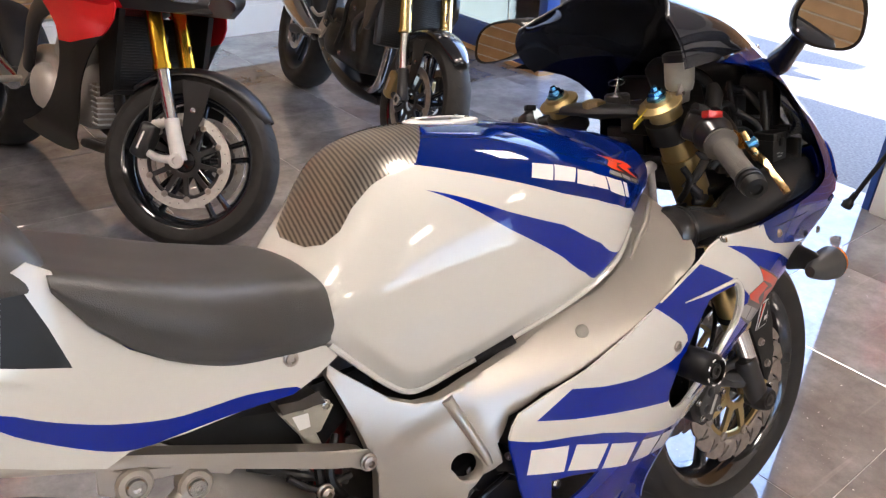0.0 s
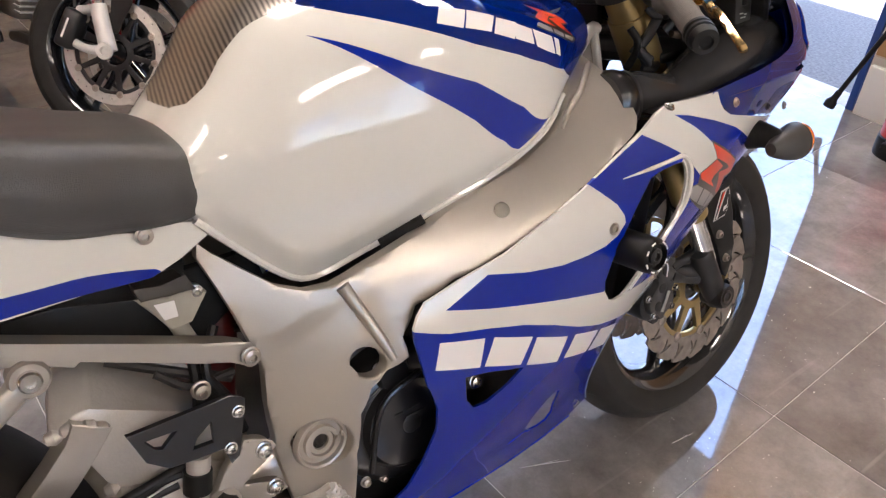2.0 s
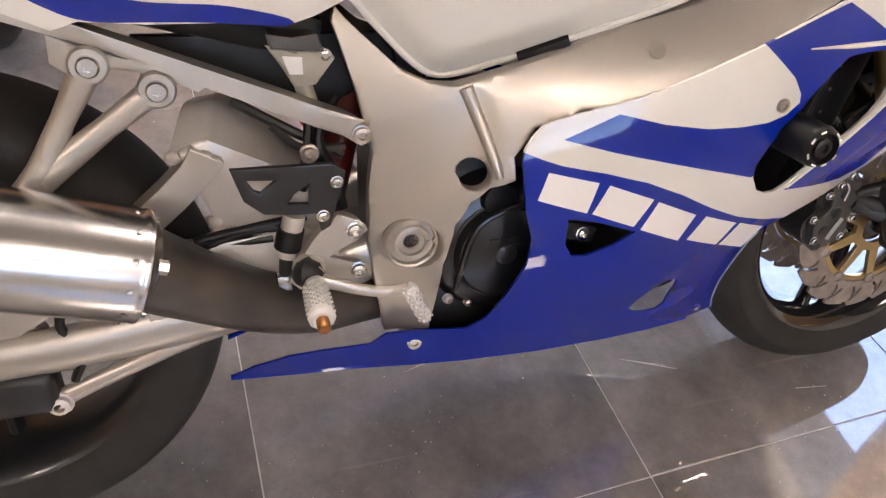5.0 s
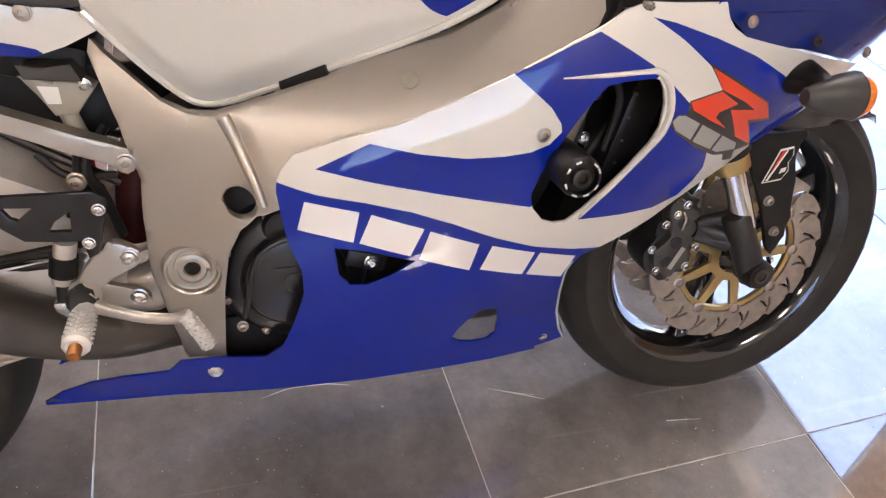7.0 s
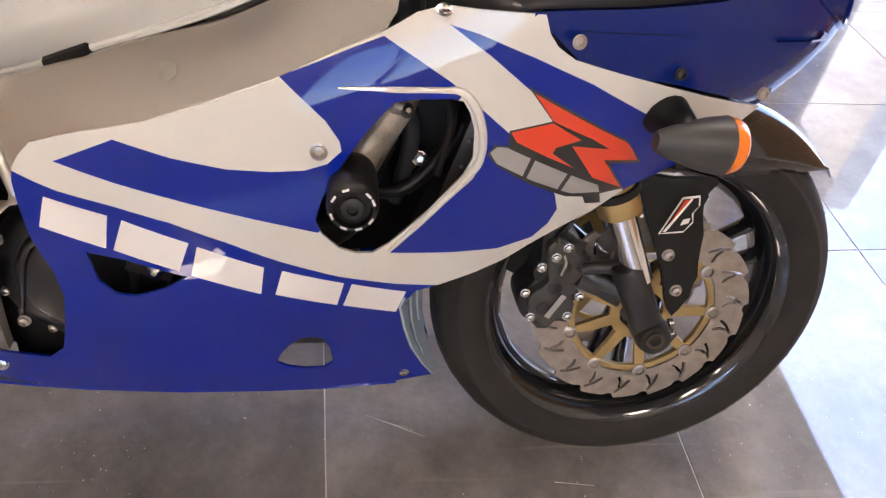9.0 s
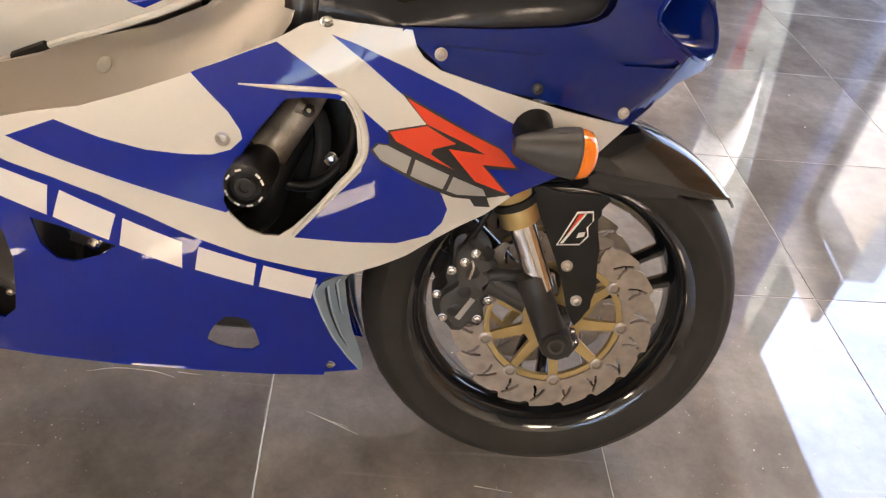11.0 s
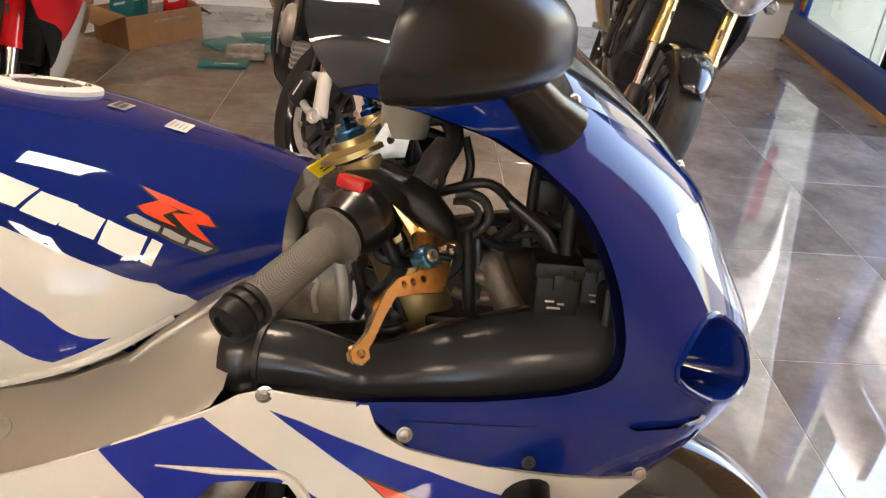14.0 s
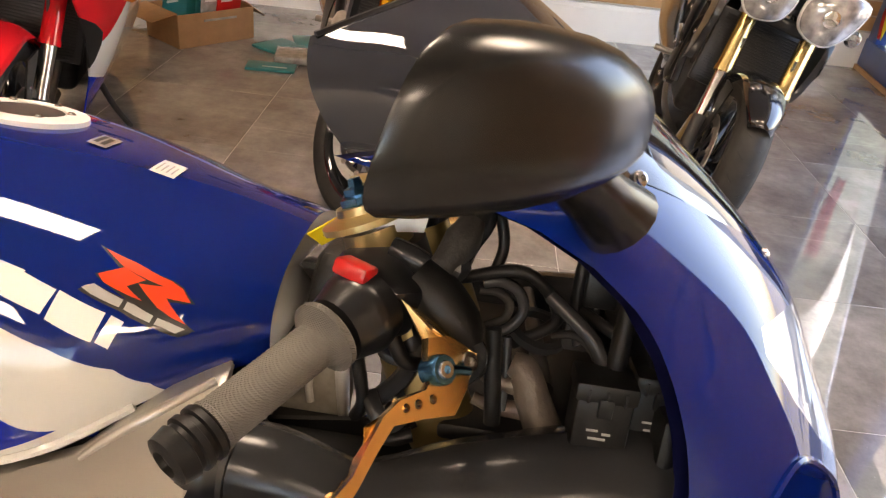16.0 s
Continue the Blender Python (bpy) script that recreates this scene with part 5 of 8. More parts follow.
# ---- front end ----
WX, WZ, WR = 0.695, 0.300, 0.300
def wheel(parent, R, width, rim_r, rim_mat, spokes, m, disc_r=None, hub_w=0.05, tread=True):
    """Wheel with tyre, rim, spokes and hub, about its own y axis."""
    w = part("wheel", lathe([(rim_r + 0.006, -width * 0.36), (rim_r + 0.008, -width * 0.42), (rim_r, -width * 0.40), (rim_r - 0.010, -width * 0.30), (rim_r - 0.022, -width * 0.14), (rim_r - 0.024, width * 0.14), (rim_r - 0.010, width * 0.30), (rim_r, width * 0.40), (rim_r + 0.008, width * 0.42), (rim_r + 0.006, width * 0.36), (rim_r - 0.006, width * 0.22), (rim_r - 0.014, 0), (rim_r - 0.006, -width * 0.22)], 72, "y", True), rim_mat, parent, "gloss black wheel rim", m)
    h = width / 2
    prof = [(rim_r + 0.004, -h * 0.80), (rim_r + 0.020, -h * 0.95), (rim_r + 0.045, -h), (R - 0.030, -h * 0.93), (R - 0.014, -h * 0.72), (R - 0.004, -h * 0.38), (R, 0)]
    prof = prof + [(r, -a) for r, a in reversed(prof[:-1])]
    part("tyre", lathe([(v.x, v.y) for v in catmull([(r, a, 0) for r, a in prof], 3)], 96, "y", True), M_RUBBER, w, "black road tyre with curved grooves")
    if tread:
        for k in range(26):
            a0 = 2 * math.pi * k / 26
            for s in (-1, 1):
                pts = []
                for j in range(6):
                    f = j / 5
                    yy = s * h * (0.12 + 0.75 * f)
                    r = R - 0.014 * (abs(yy) / (h * 0.72)) ** 2.1 - 0.0018
                    a = a0 + 0.16 * f * f + (0.12 if s > 0 else 0)
                    pts.append((r * math.cos(a), yy, r * math.sin(a)))
                o = part("tread_groove", tube(pts, [0.0004, 0.0022, 0.0026, 0.0022, 0.0012, 0.0003], 5, 2), M_BLACK, w)
    hub = part("hub", lathe([(0.018, -hub_w - 0.01), (0.030, -hub_w - 0.008), (0.036, -hub_w), (0.034, -hub_w * 0.5), (0.034, hub_w * 0.5), (0.036, hub_w), (0.030, hub_w + 0.008), (0.018, hub_w + 0.01)], 32, "y"), rim_mat, w)
    for k in range(spokes):
        a = 2 * math.pi * k / spokes + 0.45
        d, t = Vector((math.cos(a), 0, math.sin(a))), Vector((-math.sin(a), 0, math.cos(a)))
        for s in (-1, 1):
            part("spoke", tube([tuple(d * 0.026 + t * 0.006 * s), tuple(d * (rim_r * 0.5) + t * 0.020 * s), tuple(d * (rim_r - 0.012) + t * 0.030 * s)], [0.013, 0.010, 0.011], 10, 4, flat=1.4), rim_mat, w)
    return w


def brake_disc(parent, y, Ro, Ri, n, wavy=True, carrier=M_GOLD, face=M_DISC):
    """Slotted wave disc with a carrier and floating buttons."""
    waves = 2 * n

    def edge_r(a):
        """Petals that rise slowly and end in a round bite."""
        if not wavy:
            return Ro
        q = (a * waves / (2 * math.pi)) % 1.0
        bite = max(0.0, 1 - ((q - 0.12) / 0.17) ** 2)
        return Ro + 0.004 - 0.006 * q - 0.0095 * math.sqrt(bite)
    slots = []
    for i in range(waves if wavy else n):
        k_ = waves if wavy else n
        for r0, r1, ph, sh in ((0.765, 0.885, 0.28, 0.030), (0.80, 0.945, 0.66, -0.130)) if wavy else ((0.86, 0.875, 0.0, 0.02), (0.93, 0.945, 0.33, 0.02), (0.89, 0.905, 0.66, 0.02)):
            a = 2 * math.pi * (i + ph) / k_
            p, q = Vector((math.cos(a), math.sin(a))) * Ro * r0, Vector((math.cos(a + sh), math.sin(a + sh))) * Ro * r1
            d = (q - p).normalized()
            o = Vector((-d.y, d.x)) * 0.0024
            m_ = (p + q) / 2 + o * 0.9
            slots.append([p - o, p - d * 0.0022, p + o, m_ + o, q + o, q + d * 0.0022, q - o, m_ - o])
    outer = [Vector((math.cos(2 * math.pi * i / 306), math.sin(2 * math.pi * i / 306))) * edge_r(2 * math.pi * i / 306) for i in range(306)]
    inn = [Vector((Ri * math.cos(2 * math.pi * i / 60), Ri * math.sin(2 * math.pi * i / 60))) for i in range(60)]
    d = part("brake_disc", plate(outer, y - 0.0025, y + 0.0025, [inn] + slots, 0), face, parent, "slotted wave-edged brake disc")
    # carrier: ring, spokes and hub as one casting
    wins = []
    for i in range(n):
        a0, a1 = 2 * math.pi * (i + 0.10) / n, 2 * math.pi * (i + 0.90) / n
        r0, r1 = Ri * 0.44, Ri * 0.905
        arc = [Vector((r1 * math.cos(a0 + (a1 - a0) * k / 5), r1 * math.sin(a0 + (a1 - a0) * k / 5))) for k in range(6)]
        am = (a0 + a1) / 2
        arc += [Vector((r0 * math.cos(am + 0.16), r0 * math.sin(am + 0.16))), Vector((r0 * math.cos(am - 0.16), r0 * math.sin(am - 0.16)))]
        wins.append(arc)
    hubh = [Vector((Ri * 0.30 * math.cos(2 * math.pi * i / 30), Ri * 0.30 * math.sin(2 * math.pi * i / 30))) for i in range(30)]
    co = [Vector((Ri * 0.985 * math.cos(2 * math.pi * i / 72), Ri * 0.985 * math.sin(2 * math.pi * i / 72))) for i in range(72)]
    s = 1 if y > 0 else -1
    part("disc_carrier", plate(co, y + s * 0.001, y - s * 0.007, wins + [hubh], 0.001), carrier, d, "gold anodised disc carrier")
    for i in range(n):
        a = 2 * math.pi * i / n
        part("disc_button", lathe([(0.011, -0.006), (0.011, 0.004), (0.0075, 0.0055), (0.006, 0.003), (0, 0.003)], 16, "y", m=Matrix.Rotation(math.pi if y < 0 else 0, 4, "X")), M_DISC, d, "", Matrix.Translation((Ri * 0.99 * math.cos(a), y - 0.000, Ri * 0.99 * math.sin(a))))
    return d


fw = wheel(bike, WR, 0.120, 0.218, M_RIM, 3, Matrix.Translation((WX, 0, WZ)))
for y in (-0.066, 0.066):
    brake_disc(fw, y, 0.157, 0.108, 9)
part("axle", rod((0, -0.135, 0), (0, 0.135, 0), 0.012), M_STEEL, fw)

TOP, RING, FOOT = Vector((0.410, 0, 0.925)), Vector((0.602, 0, 0.503)), Vector((0.686, 0, 0.300))
for side in (-1, 1):
    y = side * 0.116
    v = lambda p, f=0.0: (p.x, y, p.z + f)
    leg = part("fork_leg", rod(v(TOP), v(RING), 0.027, 28), M_GOLD, bike, "gold upside-down fork leg")
    part("fork_sleeve", rod((0.4475, y, 0.8426), (0.520, y, 0.6833), 0.0305, 28), M_GOLD, leg)
    part("fork_ring", lathe([(0.022, -0.022), (0.0275, -0.020), (0.028, 0.014), (0.026, 0.018), (0.022, 0.020)], 32, "z"), M_GOLD, leg, "", Matrix.Translation(v(RING)) @ (TOP - RING).to_track_quat("Z", "Y").to_matrix().to_4x4())
    part("fork_seal", lathe([(0.022, -0.008), (0.0315, -0.006), (0.0315, 0.004), (0.022, 0.006)], 32, "z"), M_BLACK, leg, "", Matrix.Translation((0.597, y, 0.515)) @ (TOP - RING).to_track_quat("Z", "Y").to_matrix().to_4x4())
    part("fork_slider", rod(v(RING), (0.655, y, 0.385), 0.0185, 28), M_CHROME, leg, "polished fork slider")
    bm = tube([(0.6345, y, 0.4075), (0.6365, y, 0.4035), (0.660, y, 0.3555), (0.684, y, 0.3065), (0.693, y, 0.288), (0.697, y, 0.280)], [0.0195, 0.0228, 0.0225, 0.0225, 0.021, 0.014], 28, 1)
    lathe([(0.0125, -0.024), (0.022, -0.024), (0.0245, -0.018), (0.0245, 0.018), (0.021, 0.02), (0, 0.02)], 28, "y", at=(WX - 0.006, y, WZ + 0.002), bm=bm)
    box(0.024, 0.030, 0.034, 0.005, bm=bm, m=Matrix.Translation((0.708, y, 0.296)) @ Matrix.Rotation(0.45, 4, "Y"))
    tube([(0.640, y - side * 0.010, 0.352), (0.612, y - side * 0.018, 0.358), (0.580, y - side * 0.022, 0.372)], [0.016, 0.011, 0.014], 12, 4, bm=bm)
    tube([(0.636, y - side * 0.010, 0.396), (0.612, y - side * 0.018, 0.392), (0.584, y - side * 0.022, 0.386)], [0.013, 0.009, 0.010], 12, 4, bm=bm)
    foot = part("fork_foot", bm, M_SATINK, leg, "black cast fork foot")
    part("pinch_bolt", bolt((0.708, y + side * 0.010, 0.322), (1, 0, 0.3), 0.005, 0.006), M_STEEL, foot)
    part("pinch_bolt", bolt((0.714, y + side * 0.010, 0.304), (1, 0, 0.3), 0.005, 0.006), M_STEEL, foot)
    part("axle_collar", lathe([(0.0145, 0.002), (0.0205, 0.0), (0.0215, 0.004), (0.0215, 0.012)], 28, "y", m=Matrix.Scale(-side, 4, (0, 1, 0))), M_DARKMET, foot, "", pose(WX - 0.008, y + side * 0.027, WZ + 0.004))
    part("axle_cap", lathe([(0.0125, 0.001), (0.0125, 0.008 * side), (0.009, 0.008 * side), (0.008, -0.012 * side), (0, -0.012 * side)], 20, "y"), M_PIPE, leg, "rusty hollow axle end", Matrix.Translation((WX - 0.008, y + side * 0.020, WZ + 0.004)))
    # caliper
    cal = part("brake_caliper", plate(smooth_poly(CALIPER, 3), side * 0.092, side * 0.040, (), 0.006), M_SATINK, bike, "black six-piston brake caliper")
    part("caliper_body", plate(smooth_poly(grow(CALIPER, -0.014), 3), side * 0.106, side * 0.090, (), 0.006), M_GREYP, cal, "dark cast caliper body")
    for x, z in ((0.536, 0.330), (0.548, 0.362), (0.556, 0.394)):
        part("piston_cover", lathe([(0.0, -0.004), (0.008, -0.004), (0.010, -0.003), (0.010, 0.004)], 20, "y", m=Matrix.Scale(-side, 4, (0, 1, 0)), at=(0, 0, 0)), M_SATINK, cal, "", pose(x, side * 0.104, z))
    part("bleed_pipe", tube([(0.548, side * 0.098, 0.420), (0.556, side * 0.108, 0.405), (0.552, side * 0.110, 0.385)], 0.0025, 8, 4), M_STEEL, cal)
    for x, z in ((0.557, 0.424), (0.543, 0.409), (0.584, 0.350), (0.509, 0.354), (0.521, 0.316), (0.526, 0.394), (0.572, 0.318)):
        part("caliper_bolt", bolt((x, side * 0.1045, z), (0, side, 0), 0.0055, 0.005), M_STEEL, cal)
    part("caliper_mark", box(0.008, 0.001, 0.040, 0.0, (0.552, side * 0.1085, 0.335), m=Matrix.Rotation(0.5, 4, "Y")), M_SILVERD, cal)
    part("caliper_arm", tube([(0.575, side * 0.085, 0.385), (0.605, side * 0.095, 0.372), (0.640, side * 0.105, 0.362)], [0.014, 0.013, 0.016], 10, 3), M_SATINK, cal)
    part("brake_hose", tube([(0.545, side * 0.090, 0.395), (0.540, side * 0.097, 0.430), (0.560, side * 0.100, 0.470), (0.575, side * 0.09, 0.54), (0.52, side * 0.07, 0.70)], 0.0045, 8, 5), M_BLACK, cal)
    part("banjo", rod((0.540, side * 0.090, 0.400), (0.540, side * 0.104, 0.400), 0.008), M_STEEL, cal)

# mudguard over the front tyre with a flat stay plate each side
bm = bmesh.new()
g = []
for i in range(25):
    a = radians(39 + 92 * i / 24)
    row = []
    wtip = 1 - 0.65 * max(0, (11 - i) / 11) ** 2.2
    for j in range(13):
        b = (j / 6 - 1)
        low = min(0.318, max(0.226, (0.215 + 0.012 * i / 24) / max(math.sin(a), 0.3))) if i < 15 else 0.236
        yy = 0.076 * (1 if b > 0 else -1) * abs(b) ** 0.75 * wtip
        r = 0.322 - (0.322 - low) * abs(b) ** 3.2
        row.append(bm.verts.new((WX + r * math.cos(a), yy, WZ + r * math.sin(a))))
    g.append(row)
for A, B in zip(g, g[1:]):
    for j in range(12):
        bm.faces.new((A[j], A[j + 1], B[j + 1], B[j]))
guard = part("front_mudguard", bm, M_RIM, bike, "gloss black front mudguard", sharp=70)
mod = guard.modifiers.new("skin", "SOLIDIFY")
mod.thickness = 0.003
for side in (-1, 1):
    pl = part("mudguard_stay", plate(smooth_poly(FORK_PLATE, 3), side * 0.120, side * 0.112, (), 0.002), M_BLACK, guard, "black mudguard stay plate")
    for x, z in ((0.708, 0.371), (0.685, 0.425)):
        part("stay_bolt", bolt((x, side * 0.120, z), (0, side, 0), 0.0068, 0.006), M_DISC, guard)
# tyre maker's mark as a plain slanted shape
mark = [(0.664, 0.456), (0.684, 0.508), (0.706, 0.511), (0.709, 0.498), (0.703, 0.487), (0.706, 0.473), (0.696, 0.459)]
st = part("sticker", plate(mark, -0.1215, -0.1225, (), 0), M_DECAL, guard, "white outlined sticker")
part("sticker_field", plate(grow(mark, -0.0028), -0.1228, -0.1232, (), 0), M_BLACK, st)
part("sticker_patch", plate([(0.674, 0.470), (0.687, 0.505), (0.696, 0.506)], -0.1235, -0.1239, (), 0), M_RED, st, "red sticker patch")
part("sticker_stroke", plate([(0.668, 0.460), (0.672, 0.460), (0.697, 0.506), (0.695, 0.508)], -0.1236, -0.1240, (), 0), M_DECAL, st)
part("sticker_stroke", plate([(0.689, 0.470), (0.699, 0.473), (0.700, 0.480), (0.691, 0.478)], -0.1236, -0.1240, (), 0), M_DECAL, st)

# ---- handlebars and cockpit ----
yoke = part("top_yoke", tube([(0.412, -0.116, 0.918), (0.400, -0.05, 0.918), (0.396, 0, 0.918), (0.400, 0.05, 0.918), (0.412, 0.116, 0.918)], [0.030, 0.026, 0.034, 0.026, 0.030], 16, 5, flat=0.4), M_SATINK, bike, "black top yoke")
for side in (-1, 1):
    y = side * 0.114
    ax = (TOP - RING).to_track_quat("Z", "Y").to_matrix().to_4x4()
    n = part("fork_cap", lathe([(0.026, 0), (0.036, 0.002), (0.036, 0.007), (0.022, 0.012), (0.021, 0.018)], 30, "z"), M_GOLD, yoke, "gold fork cap", Matrix.Translation((0.405, y, 0.925)) @ ax)
    part("adjuster_nut", lathe([(0.0165, 0.012), (0.0165, 0.024), (0.012, 0.026), (0.011, 0.031), (0.006, 0.032), (0.005, 0.038), (0, 0.038)], 6, "z"), M_BLUEA, yoke, "blue anodised preload nut", Matrix.Translation((0.405, y, 0.925)) @ ax)
part("stem_nut", lathe([(0.020, 0), (0.020, 0.010), (0.012, 0.014), (0, 0.014)], 6, "z"), M_GOLD, yoke, "", pose(0.385, 0.01, 0.925))
part("ignition_switch", lathe([(0.022, -0.02), (0.022, 0.014), (0.018, 0.018), (0, 0.018)], 24, "z"), M_SATINK, yoke, "", pose(0.432, 0, 0.925))
key = part("key", box(0.010, 0.003, 0.030, 0.001), M_STEEL, yoke, "steel key", pose(0.430, -0.005, 0.955, 0, 20, 0))
part("key_ring", tube([(0.014 * math.cos(a * 0.628), 0.0, 0.014 * math.sin(a * 0.628)) for a in range(11)], 0.0012, 6, 1), M_STEEL, key, "", pose(-0.012, -0.006, 0.004, 70, 0, 0))
tx, tc = Vector((0.77, -0.20, 0.60)).normalized(), Vector((0.379, -0.102, 0.916))
tn = Vector((0.16, -0.92, -0.70))
tn = (tn - tx * tn.dot(tx)).normalized()
tz = tx.cross(tn)
part("tag_string", tube([tuple(key.matrix_basis.inverted() @ Vector(p)) for p in ((0.391, -0.088, 0.939), (0.400, -0.040, 0.938), (0.418, -0.016, 0.955), (0.428, -0.006, 0.958))], 0.0009, 6, 4), M_STEEL, key)
TAG = key.matrix_basis.inverted() @ Matrix(((tx.x, tn.x, tz.x, tc.x), (tx.y, tn.y, tz.y, tc.y), (tx.z, tn.z, tz.z, tc.z), (0, 0, 0, 1)))
tag = part("key_tag", plate([(-0.025, -0.009), (0.021, -0.009), (0.025, -0.004), (0.025, 0.005), (0.021, 0.009), (-0.025, 0.009)], -0.0008, 0.0008, (), 0), M_YELLOW, key, "yellow paper key tag", TAG)
for x, z, w in ((-0.006, 0.004, 0.020), (-0.002, 0.0, 0.028), (0.002, -0.004, 0.022)):
    part("tag_line", box(w, 0.0022, 0.0013, 0, (x, 0, z)), M_BLACKD, key, "", TAG)

for side in (-1, 1):
    S = lambda p: (p[0], p[1] * -side, p[2])
    A, B = Vector(S((0.402, -0.224, 0.876))), Vector(S((0.353, -0.302, 0.841)))
    D = (B - A).normalized()
    q = D.to_track_quat("Z", "Y").to_matrix().to_4x4()
    bar = part("handlebar", rod(S((0.440, -0.150, 0.900)), tuple(B), 0.0115), M_SATINK, bike, "black clip-on handlebar")
    L = (B - A).length
    prof = [(0.012, 0), (0.0255, 0.001), (0.026, 0.006), (0.019, 0.010), (0.0158, 0.014)]
    prof += [(0.0158 + (0.0005 if i % 2 else 0), 0.016 + (L - 0.020) * i / 40) for i in range(41)] + [(0.0172, L - 0.003), (0.0172, L), (0.012, L)]
    part("grip", lathe(prof, 28, "z"), M_GRIP, bar, "worn grey rubber grip", Matrix.Translation(A) @ q)
    part("bar_end", lathe([(0.012, 0), (0.0185, 0.002), (0.0185, 0.006), (0.016, 0.007), (0.016, 0.010), (0.0185, 0.011), (0.0185, 0.015), (0.016, 0.016), (0.016, 0.019), (0.0178, 0.020), (0.016, 0.030), (0.009, 0.032), (0.008, 0.028), (0, 0.028)], 28, "z"), M_BLACK, bar, "ribbed black bar end", Matrix.Translation(B) @ q)
    pod = part("switch_pod", tube([S((0.424, -0.190, 0.890)), S((0.416, -0.203, 0.884)), S((0.405, -0.220, 0.877))], [0.028, 0.031, 0.024], 18, 4), M_GLOSSK, bar, "black switch pod")
    part("kill_switch", box(0.026, 0.020, 0.012, 0.003, m=Matrix.Rotation(0.7 * side, 4, "Z")), M_REDP if side < 0 else M_BLACK, pod, "red stop switch" if side < 0 else "", pose(*S((0.412, -0.204, 0.916)), 0, 12, 20))
    part("clamp", lathe([(0.029, -0.02), (0.036, -0.018), (0.036, 0.018), (0.029, 0.02)], 28, "z"), M_SATINK, bar, "", Matrix.Translation((0.425, side * 0.115, 0.892)) @ (TOP - RING).to_track_quat("Z", "Y").to_matrix().to_4x4())
    if side > 0:
        part("lever_perch", tube([S((0.445, -0.165, 0.905)), S((0.470, -0.172, 0.895)), S((0.488, -0.188, 0.875))], [0.020, 0.022, 0.016], 14, 4), M_BLACK, bar, "black lever perch")
    if side > 0:
        part("clutch_lever", tube([S((0.490, -0.198, 0.872)), S((0.474, -0.224, 0.860)), S((0.446, -0.262, 0.838)), S((0.434, -0.306, 0.809))], [0.014, 0.011, 0.007, 0.006], 12, 5, flat=0.55), M_GOLDB, bar, "gold anodised folding lever")
# the brake lever is a flat forged blade with three drilled holes
tip, e1, e2 = Vector((0.432, -0.313, 0.806)), Vector((0.4198, 0.7889, 0.4487)), Vector((0.6275, 0.105, -0.7715))
e3 = e2.cross(e1)
blade = Matrix(((e1.x, e3.x, e2.x, tip.x), (e1.y, e3.y, e2.y, tip.y), (e1.z, e3.z, e2.z, tip.z), (0, 0, 0, 1)))
disk = lambda x, z, r: [(x + r * math.cos(a * 0.5236), z + r * math.sin(a * 0.5236)) for a in range(12)]
lev = part("brake_lever", plate(LEVER, -0.0045, 0.0045, [disk(0.0952, 0.0027, 0.0034), disk(0.0843, -0.0034, 0.0034), disk(0.0753, -0.0086, 0.0032), disk(0.0032, -0.0023, 0.004)], 0.0036, 0.012), M_GOLDB, bike, "gold anodised folding brake lever", blade)
for x, z, r, h, m_ in ((0.1117, -0.0074, 0.0105, 0.0115, M_BLUEA), (0.1117, -0.0074, 0.0065, 0.0135, M_STEEL), (0.1334, 0.0054, 0.0075, 0.010, M_STEEL)):
    part("adjuster" if m_ is M_BLUEA else "lever_pivot", lathe([(0.0, -0.004), (r, -0.004), (r, h - 0.002), (r - 0.001, h), (r * 0.45, h), (r * 0.4, h - 0.002), (0, h - 0.002)], 22, "y", at=(x, 0, z)), m_, lev, "blue anodised lever adjuster" if m_ is M_BLUEA else "")
part("adjuster_arm", tube([(0.1117, 0.009, -0.0074), (0.1117 + 0.010, 0.0095, -0.0074 + 0.009), (0.1117 + 0.016, 0.010, -0.0074 + 0.016)], [0.004, 0.0035, 0.003], 8, 3), M_BLUEA, lev)
res = part("fluid_reservoir", lathe([(0.0, -0.025), (0.020, -0.025), (0.023, -0.015), (0.024, 0.020), (0.0, 0.020)], 24, "z"), M_MILKY, bike, "milky brake fluid reservoir", pose(0.448, -0.118, 0.972))
part("reservoir_cap", lathe([(0.026, 0.0), (0.027, 0.012), (0.020, 0.016), (0, 0.016)], 24, "z"), M_BLACK, res, "black cap", pose(0, 0, 0.020))
part("reservoir_bracket", plate([(0.410, 0.925), (0.450, 0.930), (0.455, 0.955), (0.430, 0.960)], -0.135, -0.131, ([(0.436 + 0.004 * math.cos(a), 0.945 + 0.004 * math.sin(a)) for a in (0, 1.05, 2.1, 3.14, 4.2, 5.2)],), 0), M_DISC, res, "", Matrix.Translation((-0.448, 0.118, -0.972)))

